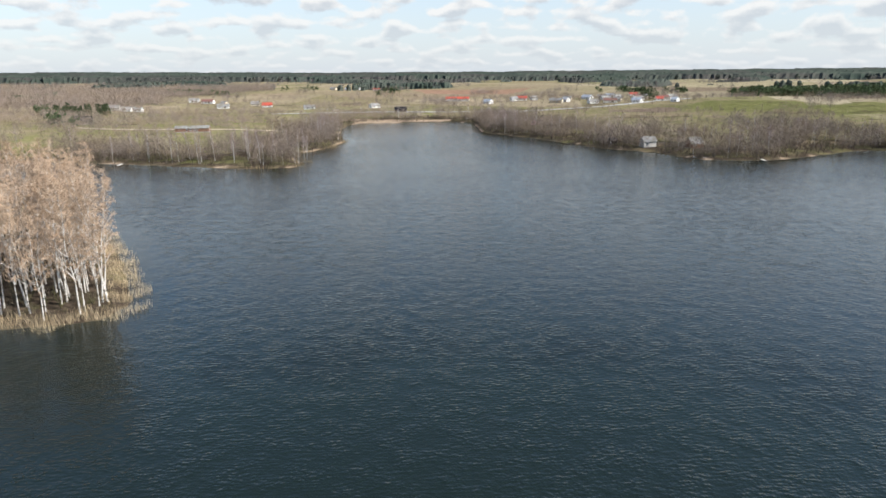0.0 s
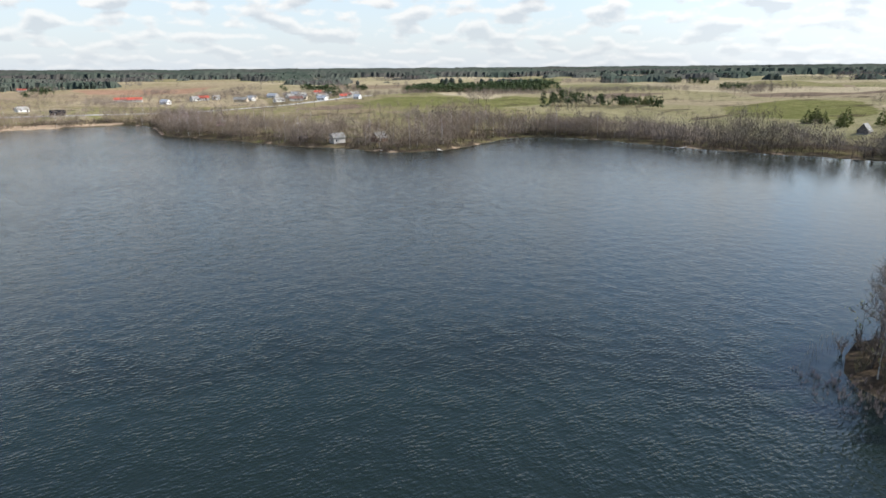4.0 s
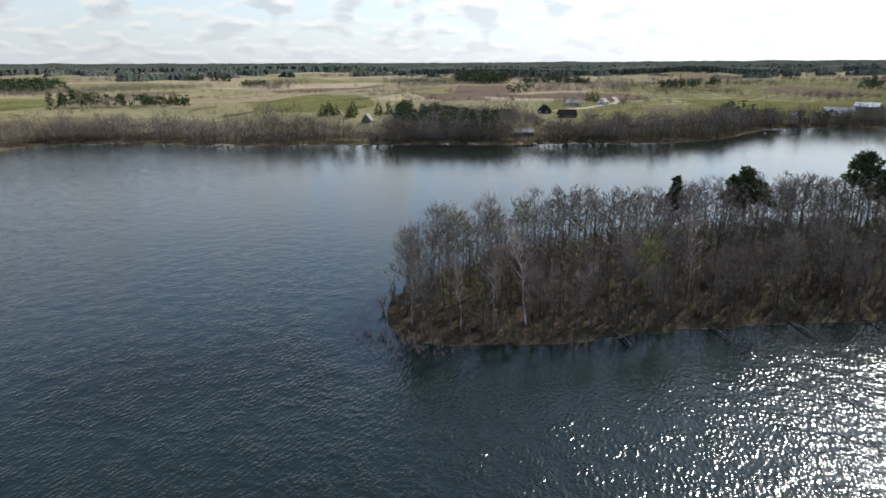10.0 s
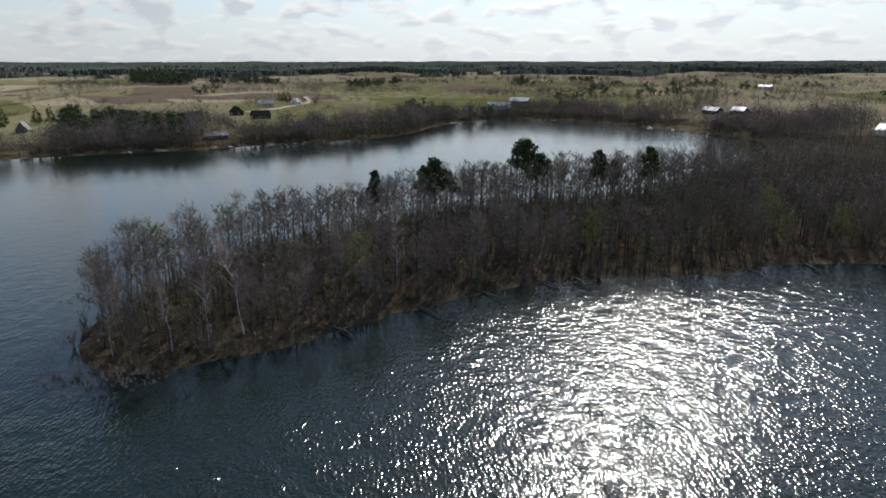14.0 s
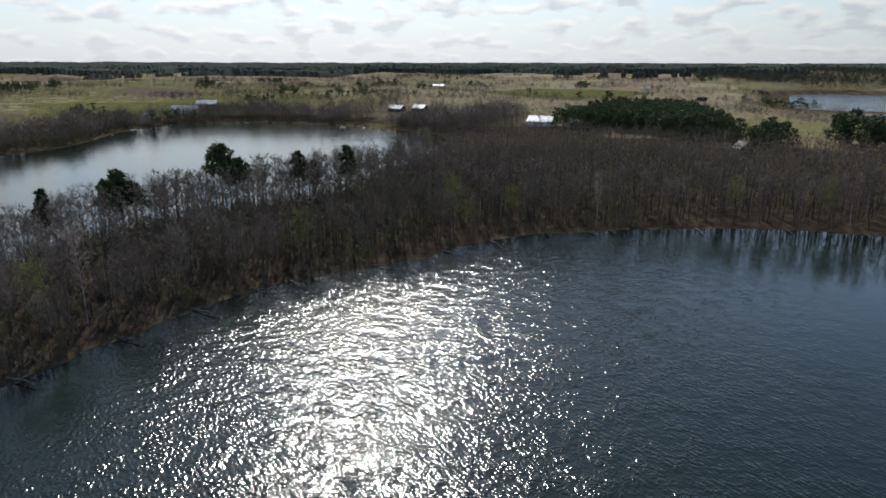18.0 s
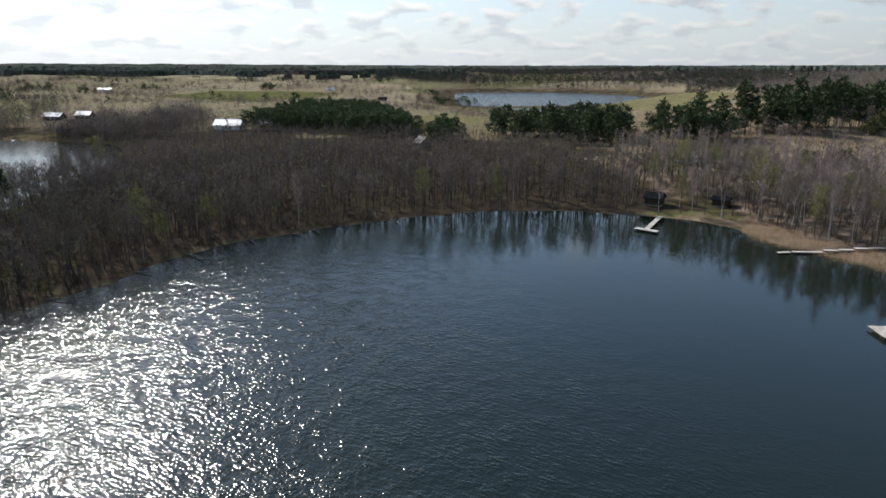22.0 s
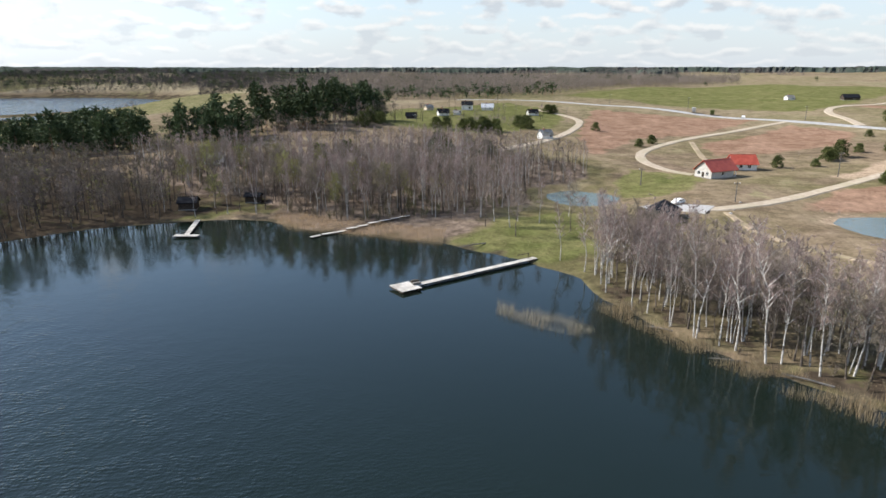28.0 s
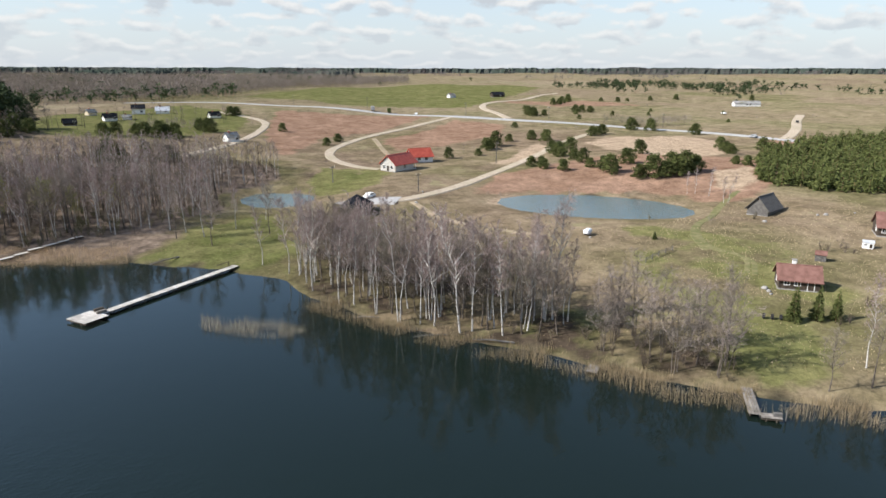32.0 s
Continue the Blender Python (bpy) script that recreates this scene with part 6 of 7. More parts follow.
def house(name, label, category, x, y, az, L, W, wall, ridge, wall_mat, roof_mat, windows=(), doors=(), chimney=None, hipped=False, eave=0.45,
          group="", plinth=True, porch=False, sink=0.15, gable_mat=None):
    """Gabled or hipped building, ridge along local x. windows and doors: (side, along, width, height, sill)."""
    z = min(z_at(x + a, y + b) for a in (-L / 2, L / 2) for b in (-W / 2, W / 2)) if L < 14 else z_at(x, y)
    root = tagged(new(name), label, category, group, "thing")
    root.matrix_basis = Matrix.Translation((x, y, z - sink)) @ Matrix.Rotation(facing(az), 4, "Z")
    wall, ridge = wall + 0.3, ridge + 0.3
    if plinth:
        part("plinth", box_mesh("plinth", -L / 2 - 0.06, -W / 2 - 0.06, -0.6, L / 2 + 0.06, W / 2 + 0.06, 0.45, M_STONE), root)
    bm = bmesh.new()
    sec = [(-W / 2, 0.0), (W / 2, 0.0), (W / 2, wall), (-W / 2, wall)] if hipped else [(-W / 2, 0.0), (W / 2, 0.0), (W / 2, wall), (0, ridge - 0.08), (-W / 2, wall)]
    prism(bm, sec, -L / 2, L / 2)
    part("wall", bm_mesh("wall", bm, [wall_mat]), root)
    slope = (ridge - wall) / (W / 2)
    zl = wall - slope * eave
    t = 0.16
    if hipped:
        bm = bmesh.new()
        e = eave
        k = max(0.0, L / 2 - W / 2)
        low = [bm.verts.new(p) for p in ((-L / 2 - e, -W / 2 - e, zl), (L / 2 + e, -W / 2 - e, zl), (L / 2 + e, W / 2 + e, zl), (-L / 2 - e, W / 2 + e, zl))]
        top = [bm.verts.new((-k - 0.05, 0, ridge)), bm.verts.new((k + 0.05, 0, ridge))]
        bm.faces.new(low[::-1])
        bm.faces.new((low[0], low[1], top[1], top[0]))
        bm.faces.new((low[2], low[3], top[0], top[1]))
        bm.faces.new((low[1], low[2], top[1]))
        bm.faces.new((low[3], low[0], top[0]))
        part("roof", bm_mesh("roof", bm, [roof_mat]), root)
    else:
        for s in (-1, 1):
            bm = bmesh.new()
            prism(bm, [(0, ridge), (s * (W / 2 + eave), zl), (s * (W / 2 + eave), zl + t), (0, ridge + t)], -L / 2 - eave, L / 2 + eave)
            part("roof_slope", bm_mesh("roof_slope", bm, [roof_mat]), root)
        part("ridge_cap", box_mesh("ridge_cap", -L / 2 - eave, -0.13, ridge + t - 0.07, L / 2 + eave, 0.13, ridge + t + 0.05, roof_mat), root)
    sides = {"f": (0.0, lambda u: (u, -W / 2)), "b": (math.pi, lambda u: (u, W / 2)), "l": (-math.pi / 2, lambda u: (-L / 2, u)), "r": (math.pi / 2, lambda u: (L / 2, u))}
    for is_door, group_of in ((False, windows), (True, doors)):
        for sd, u, w, h, sill in group_of:
            turn, at = sides[sd]
            px, py = at(u)
            window_part(root, (px, py, sill + 0.3), turn, w, h, door=is_door)
    if chimney:
        u, v = chimney
        ch = part("chimney", box_mesh("chimney", u - 0.32, v - 0.32, ridge - 1.4, u + 0.32, v + 0.32, ridge + 0.9, M_BRICK if roof_mat != M_BROWNROOF else M_WHITEWALL, 0.02), root)
        part("cap", box_mesh("chimney_cap", u - 0.4, v - 0.4, ridge + 0.9, u + 0.4, v + 0.4, ridge + 1.0, M_STONE), ch)
    if porch:
        for s in (-1, 1):
            part("porch_post", box_mesh("porch_post", -L / 2 - 1.5, s * (W / 2 - 0.4) - 0.08, 0.3, -L / 2 - 1.34, s * (W / 2 - 0.4) + 0.08, wall, M_FRAME), root)
        part("porch_floor", box_mesh("porch_floor", -L / 2 - 1.8, -W / 2 + 0.1, 0, -L / 2, W / 2 - 0.1, 0.4, M_PAVING), root)
        for s in (-1, 1):
            bm = bmesh.new()
            prism(bm, [(0, ridge + 0.02), (s * (W / 2 + eave), zl + 0.02), (s * (W / 2 + eave), zl + t + 0.02), (0, ridge + t + 0.02)], -L / 2 - 2.0, -L / 2 - eave)
            part("porch_roof", bm_mesh("porch_roof", bm, [roof_mat]), root)
    return root


def road(name, pts, width, mat, label, lift=0.10, category="road"):
    """A ribbon draped over the ground."""
    p = np.array(pts, float)
    for _ in range(3):
        q = p[:-1] * 0.75 + p[1:] * 0.25
        r = p[:-1] * 0.25 + p[1:] * 0.75
        p = np.concatenate([p[:1], np.stack([q, r], 1).reshape(-1, 2), p[-1:]])
    t = np.gradient(p, axis=0)
    nrm = np.stack([-t[:, 1], t[:, 0]], 1) / (np.linalg.norm(t, axis=1)[:, None] + 1e-9)
    w = width / 2 * (1 + 0.10 * waves(p[:, 0], p[:, 1], 23, 9))[:, None]
    rows = [p - nrm * (w + 0.6), p - nrm * w, p + nrm * w, p + nrm * (w + 0.6)]
    zc = ground(p[:, 0], p[:, 1])
    V = []
    for k, r in enumerate(rows):
        z = np.maximum(zc, ground(r[:, 0], r[:, 1])) + lift
        V.append(np.column_stack([r, z - (0.5 if k in (0, 3) else 0)]))
    n = len(p)
    v = np.concatenate(V)
    f = []
    for k in range(3):
        i = np.arange(n - 1) + k * n
        f.append(np.stack([i, i + n, i + n + 1, i + 1], 1))
    me = mesh_of(name, v, np.concatenate(f)[:, ::-1], [mat], smooth=False)
    return tagged(new(name, me), label, category, kind="structure")


# ---- roads and tracks ----
road("main_road", [(-60, -575), (-91, -560), (-119, -540), (-147, -515), (-175, -470), (-203, -435), (-232, -370), (-255, -336), (-287, -293), (-303, -247), (-310, -213), (-310, -186), (-303, -150), (-290, -90), (-285, -20)],
     6.6, M_ASPHALT, "grey asphalt country road across the fields", 0.25)
road("gravel_road", [(-232, -367), (-194, -345), (-149, -314), (-119, -284), (-104, -264), (-96, -241), (-98, -222), (-104, -214)], 3.8, M_GRAVEL, "pale gravel road to the red-roofed houses", 0.15)
road("field_track", [(-143, -300), (-132, -270), (-125, -250), (-121, -236)], 2.0, M_EARTH, "narrow sandy track through the field", 0.13)
road("pond_road", [(-78, -166), (-86, -163), (-97, -166), (-118, -176), (-145, -191), (-175, -211), (-196, -227), (-228, -246), (-262, -262)], 3.4, M_GRAVEL, "pale gravel road past the pond", 0.15)
road("village_road", [(-44, -262), (-69, -294), (-90, -326), (-106, -360), (-116, -393), (-112, -417), (-100, -450)], 4.0, M_GRAVEL, "winding gravel village road", 0.2)
road("meadow_track", [(-88, -160), (-86, -148), (-86, -136), (-91, -122), (-98, -110)], 1.7, M_EARTH, "worn earth track over the meadow", 0.12)
road("farm_lane", [(-476, -545), (-382, -479), (-320, -452), (-295, -426), (-272, -375), (-258, -340)], 4.5, M_GRAVEL, "curving farm lane", 0.25)
road("hill_lane", [(-452, -262), (-410, -240), (-368, -214), (-330, -195), (-311, -187)], 5.0, M_GRAVEL, "gravel lane up the hill", 0.25)
road("far_bend", [(560, -590), (480, -520), (430, -480), (420, -440), (380, -430)], 5.0, M_GRAVEL, "pale track over the eastern hills", 0.3)
road("shore_lane", [(-260, 470), (-200, 440), (-120, 450), (-90, 470)], 4.0, M_GRAVEL, "sandy lane on the north shore", 0.2)
road("town_road", [(-160, 620), (-60, 640), (60, 640), (180, 720), (320, 860)], 6.0, M_ASPHALT, "grey road through the far village", 0.3)
road("east_lane", [(500, 132), (528, 123), (550, 115), (586, 109), (642, 104), (700, 120)], 4.0, M_GRAVEL, "farm lane among the eastern fields", 0.25)
pav = road("courtyard", [(-70, -168), (-78, -169), (-85, -163)], 9.0, M_PAVING, "paved yard beside the dark-roofed house", 0.2, "pavement")

for off in (-0.8, 0.8):
    road("wheel_track", [(-118 + off, -84), (-124 + off, -92), (-134 + off, -100), (-146 + off, -104), (-160 + off, -112), (-176 + off, -118)], 1.1, M_TRACK, "green wheel track across the meadow", 0.05)
    road("wheel_track", [(-112, -70 + off), (-121, -76 + off), (-119 + off, -86), (-126 + off, -94)], 0.9, M_TRACK, "curved wheel track on the meadow", 0.05)
# ---- buildings of the south shore ----
house("log_cottage", "brown-roofed log cottage standing on the meadow", "house", -113.2, -61.8, 320, 6.6, 4.8, 2.0, 4.0, M_LOG, M_BROWNROOF,
      [("f", -2.0, 0.9, 0.8, 0.9), ("f", -0.3, 0.9, 0.8, 0.9), ("l", 0, 0.8, 0.8, 0.9), ("r", 0.5, 0.8, 0.8, 0.9), ("b", 1.2, 0.8, 0.8, 0.9)], [("f", 1.9, 1.0, 1.8, 0.0)], chimney=(-0.8, 0.3))
house("old_barn", "grey weathered board barn with a steep roof", "barn", -159.5, -98.5, 260, 8.0, 5.4, 1.9, 4.9, M_GREYWOOD, M_GREYWOOD, eave=0.55)
house("farm_house", "brown-roofed dark farmhouse with white window frames", "house", -162, -67.5, 325, 9.0, 6.2, 2.3, 4.9, M_LOG, M_BROWNROOF,
      [("f", -3.2, 1.0, 1.1, 0.9), ("f", -1.4, 1.0, 1.1, 0.9), ("f", 1.6, 1.0, 1.1, 0.9), ("l", -1, 0.9, 1.1, 0.9)], [("f", 3.6, 1.0, 1.9, 0)], chimney=(1.0, 0))
house("red_roofed_house", "pale stone house with an orange-red roof and gabled porch", "house", -109.5, -210.5, 68, 10.5, 7.0, 2.7, 5.7, M_STONEWALL, M_REDROOF,
      [("f", -2.5, 1.1, 1.2, 0.9), ("f", 0.2, 1.1, 1.2, 0.9), ("f", 2.8, 1.1, 1.2, 0.9), ("r", -1.8, 1.1, 1.2, 0.9), ("r", 1.8, 1.1, 1.2, 0.9), ("b", 0, 1.1, 1.2, 0.9), ("l", 1.6, 1.1, 1.2, 0.9)],
      [("r", 0, 1.1, 2.0, 0)], eave=0.6, porch=True, group="red-roofed houses")
house("red_roofed_house", "smaller white house with a red roof beside the gravel road", "house", -127.5, -226, 95, 8.5, 6.6, 2.5, 5.2, M_WHITEWALL, M_REDROOF,
      [("f", -2.0, 1.1, 1.2, 0.9), ("b", 1.5, 1.1, 1.2, 0.9), ("b", -1.5, 1.1, 1.2, 0.9), ("l", 0, 1.1, 1.2, 0.9), ("r", 0, 1.1, 1.2, 0.9)], [("f", 1.5, 1.0, 2.0, 0)], eave=0.6, group="red-roofed houses")
house("dark_roofed_house", "dark wooden house under a black hipped roof", "house", -70, -158.5, 30, 8.0, 7.0, 2.5, 5.0, M_LOG, M_DARKROOF,
      [("f", -2.0, 1.2, 1.2, 0.8), ("f", 1.8, 1.2, 1.2, 0.8), ("r", 0, 1.2, 1.2, 0.8), ("l", 0, 1.2, 1.2, 0.8), ("b", 0, 1.2, 1.2, 0.8)], [("r", 2.2, 1.0, 2.0, 0)], hipped=True, eave=0.8)
house("bath_cabin", "dark log cabin by the small jetty", "cabin", 58, -189, 88, 4.8, 4.0, 2.2, 3.4, M_LOG, M_DARKROOF, group="cabins")
house("lake_cabin", "low dark shed in the clearing", "cabin", 41, -196, 95, 4.2, 3.4, 1.9, 2.6, M_LOG, M_DARKROOF, group="cabins")
house("garden_shed", "small brown garden shed", "shed", -130, -67, 330, 1.9, 1.5, 1.3, 1.8, M_GREYWOOD, M_BROWNROOF, eave=0.15, plinth=False)
house("white_hut", "small white hut on the meadow", "shed", -146, -66, 330, 2.0, 1.4, 1.1, 1.4, M_WHITEWALL, M_SHINYROOF, [("f", -0.5, 0.5, 0.4, 0.5)], [("f", 0.5, 0.5, 0.9, 0)], eave=0.1, plinth=False)

WIN4 = [("f", -3, 1.1, 1.2, 0.9), ("f", -0.8, 1.1, 1.2, 0.9), ("f", 1.6, 1.1, 1.2, 0.9), ("b", -2, 1.1, 1.2, 0.9), ("b", 0.4, 1.1, 1.2, 0.9), ("l", 0, 1.1, 1.2, 0.9), ("r", 0, 1.1, 1.2, 0.9)]
WIN2 = [("f", -1.8, 1.2, 1.3, 0.9), ("b", -1.8, 1.2, 1.3, 0.9), ("f", 1.8, 1.2, 1.3, 0.9), ("b", 1.8, 1.2, 1.3, 0.9), ("l", 0, 1.2, 1.3, 0.9), ("r", 0, 1.2, 1.3, 0.9)]
D1 = [("f", 3.2, 1.0, 2.0, 0)]
# place, heading, length, width, wall, ridge, wall and roof
for hx, hy, az, L, W, wh, rh, wm, rm, lab in (
        # village above the birch wood
        (-33, -401, 80, 10, 7.5, 3.0, 6.2, M_WHITEWALL, M_DARKROOF, "white village house with a dark roof"),
        (-42, -405, 95, 7, 5, 2.4, 4.2, M_WHITEWALL, M_GREYROOF, "low white outbuilding in the village"),
        (-52, -437, 100, 11, 8, 5.4, 8.6, M_WHITEWALL, M_DARKROOF, "tall white two-storey village house"),
        (-66, -440, 100, 12, 8, 3.0, 6.4, M_WHITEWALL, M_SHINYROOF, "white house with a light metal roof"),
        (-91, -414, 80, 10, 7, 2.8, 5.8, M_WHITEWALL, M_DARKROOF, "white village house behind a big tree"),
        (-74, -307, 70, 6.5, 5, 2.4, 4.6, M_WHITEWALL, M_GREYROOF, "small white cottage by the village road"),
        (-13, -384, 85, 9, 7, 2.2, 5.2, M_LOG, M_DARKROOF, "black wooden barn on the green slope"),
        (-26, -432, 60, 8, 6, 2.6, 5.0, M_YELLOWWALL, M_GREYROOF, "cream house among garden trees"),
        (-380, -520, 100, 16, 8, 3.0, 6.0, M_LOG, M_DARKROOF, "dark farm building beyond the green field"),
        (-340, -540, 80, 9, 6, 2.8, 5.0, M_WHITEWALL, M_GREYROOF, "far white farmhouse among trees"),
        (-490, -330, 130, 22, 9, 2.6, 4.6, M_WHITEWALL, M_GREYROOF, "long low white building on the hill"),
        # east shore
        (358, 212, 75, 7.5, 6, 1.8, 5.8, M_GREYWOOD, M_GREYROOF, "steep gabled grey house with a pale front"),
        (396, 206, 150, 16, 9, 3.2, 6.6, M_GREYWOOD, M_GREYROOF, "large grey house behind spruces"),
        (358, 110, 160, 12, 7, 2.6, 4.4, M_GREYWOOD, M_GREYROOF, "low grey lakeside cabin"),
        (455, 109, 150, 13, 8, 2.6, 6.0, M_LOG, M_DARKROOF, "dark timber farm building on the slope"),
        (480, 132, 60, 12, 8, 2.6, 6.4, M_LOG, M_DARKROOF, "dark steep-roofed barn on the slope"),
        (440, 150, 140, 12, 8, 2.6, 6.0, M_LOG, M_DARKROOF, "dark timber barn beside the lane"),
        (560, 130, 150, 14, 9, 3.0, 6.0, M_YELLOWWALL, M_GREYROOF, "farmhouse among bare trees in the fields"),
        (590, 110, 100, 12, 8, 3.0, 6.0, M_WHITEWALL, M_GREYROOF, "white farmhouse in the eastern fields"),
        # inner bay
        (552, -66, 15, 21, 12, 2.8, 6.5, M_WHITEWALL, M_SHINYROOF, "wide house with a glaring metal roof on the bay"),
        (585, -88, 20, 18, 11, 2.8, 6.0, M_GREYWOOD, M_SHINYROOF, "broad metal-roofed building by the bay"),
        (536, -38, 60, 10, 6, 2.4, 4.4, M_WHITEWALL, M_SHINYROOF, "white boathouse with a pale roof"),
        (525, -24, 75, 9, 6, 2.2, 4.0, M_WHITEWALL, M_SHINYROOF, "small white boathouse under a pale roof"),
        (460, -206, 60, 13, 8, 3.0, 5.6, M_LOG, M_SHINYROOF, "lake house with a shining metal roof"),
        (442, -217, 60, 11, 8, 3.0, 5.6, M_LOG, M_SHINYROOF, "second lake house with a bright roof"),
        (415, -190, 70, 8, 5, 2.4, 4.2, M_LOG, M_DARKROOF, "dark boathouse at the reedy end"),
        (316, -235, 60, 17, 10, 3.2, 6.6, M_WHITEWALL, M_SHINYROOF, "white building with a bright roof above the wood"),
        (300, -246, 60, 8, 6, 3.0, 5.0, M_BRICK, M_SHINYROOF, "brick annexe behind the bare wood"),
        (176, -232, 120, 8, 6, 2.6, 5.2, M_GREYWOOD, M_GREYROOF, "small hut with a grey roof in the wood"),
        (770, -405, 40, 22, 11, 4.0, 7.0, M_WHITEWALL, M_SHINYROOF, "far hall with a shining roof"),
        (661, -662, 60, 18, 9, 3.0, 6.5, M_WHITEWALL, M_SHINYROOF, "bright farmstead on the eastern hill"),
        (480, -560, 60, 14, 8, 2.8, 6.2, M_GREYWOOD, M_DARKROOF, "dark farmstead near the second lake"),
        (61, -232, 100, 6, 5, 2.5, 4.6, M_WHITEWALL, M_GREYROOF, "little pale hut hidden in the birch wood"),
        # north shore
        (-163, 430, 80, 26, 9, 3.0, 4.6, M_BROWNWALL, M_GREYROOF, "long brown lake house with a low roof"),
        (-136, 682, 85, 14, 8, 3.0, 6.0, M_WHITEWALL, M_GREYROOF, "white house behind the sandy head of the bay"),
        (-275, 506, 60, 16, 11, 2.6, 7.5, M_LOG, M_DARKROOF, "black wooden barn on the north shore"),
        (-337, 676, 80, 22, 10, 3.4, 7.0, M_STONEWALL, M_GREYROOF, "long grey farm building"),
        (-314, 660, 80, 12, 8, 3.0, 6.0, M_WHITEWALL, M_GREYROOF, "white house by the farm"),
        (-300, 655, 90, 10, 7, 3.0, 6.0, M_WHITEWALL, M_GREYROOF, "small white farm cottage"),
        (-337, 905, 80, 16, 9, 3.5, 7.0, M_WHITEWALL, M_GREYROOF, "white house in the far wood"),
        (-243, 737, 80, 16, 9, 3.0, 6.4, M_WHITEWALL, M_GREYROOF, "white house behind the shore trees"),
        (-200, 760, 80, 14, 9, 3.0, 6.5, M_WHITEWALL, M_REDROOF, "red-roofed house behind the shore trees"),
        (-225, 800, 80, 12, 9, 3.0, 6.5, M_YELLOWWALL, M_GREYROOF, "cream house among far trees"),
        (20, 856, 95, 38, 10, 3.4, 6.4, M_WHITEWALL, M_REDROOF, "long white building with a red roof"),
        (70, 495, 20, 8, 7, 3.2, 6.4, M_PINKWALL, M_GREYROOF, "pink gabled cottage on the far shore"),
        (112, 356, 80, 9, 7, 4.0, 6.8, M_STONEWALL, M_GREYROOF, "pale two-storey lake house with a terrace"),
        (133, 345, 70, 9, 7.5, 3.2, 6.6, M_BROWNWALL, M_GREYROOF, "grey-roofed lake house on the far shore"),
        (97, 372, 80, 5, 4, 2.4, 4.0, M_LOG, M_DARKROOF, "small dark shed beside the lake house"),
        (-40, 640, 95, 14, 8, 3.0, 6.0, M_LOG, M_DARKROOF, "dark barn at the head of the bay"),
        (-70, 690, 60, 12, 8, 3.0, 6.0, M_WHITEWALL, M_GREYROOF, "white house at the head of the bay")):
    small = 0.64 if hy < -380 and hx > -120 else 0.78 if hy < -380 or hy > 450 else 0.8 if hy > 330 else 0.9
    L, W, wh, rh = L * small, W * small, wh * small, rh * small
    house("house" if "barn" not in lab else "barn", lab, "house" if "barn" not in lab else "barn", hx, hy, az, L, W, wh, rh, wm, rm,
          WIN4 if L >= 9 and W >= 7 else WIN2[:2], D1 if L >= 9 else (), chimney=(L * 0.15, 0.0) if wm in (M_WHITEWALL, M_YELLOWWALL, M_PINKWALL) and L < 17 else None, group="distant houses")
# the far village
TOWN = [(88, 811), (100, 830), (136, 790), (150, 805), (175, 770), (197, 778), (212, 800), (228, 775), (240, 815), (262, 800), (160, 850), (190, 870), (120, 870), (280, 840),
        (-233, 1437), (-205, 1440), (-174, 1446), (-140, 1430), (-110, 1450), (55, 790), (300, 870), (250, 850),
        (231, 962), (246, 975), (227, 862), (293, 1020), (262, 872), (272, 775), (205, 835), (-292, 830), (-262, 800)]
for k, (hx, hy) in enumerate(TOWN):
    house("house", ("white far village house under a grey roof", "far village house with a reddish roof", "cream far village house", "pale far village hall")[k % 4], "house",
          hx, hy, 70 + 25 * (k % 4), 8 + 3.5 * (k % 3), 6.5, 2.7, 5.2, (M_WHITEWALL, M_WHITEWALL, M_YELLOWWALL, M_WHITEWALL)[k % 4], (M_GREYROOF, M_REDROOF if k % 8 == 1 else M_BROWNROOF, M_GREYROOF, M_SHINYROOF)[k % 4],
          WIN2, D1, group="distant houses")


# ---- jetties ----
BOARDS = {}


def board_mesh(length, width, mat):
    key = (round(length, 2), round(width, 2), mat.name)
    if key not in BOARDS:
        BOARDS[key] = box_mesh("board", -length / 2, -width / 2, -0.025, length / 2, width / 2, 0.025, mat, 0.008)
    return BOARDS[key]


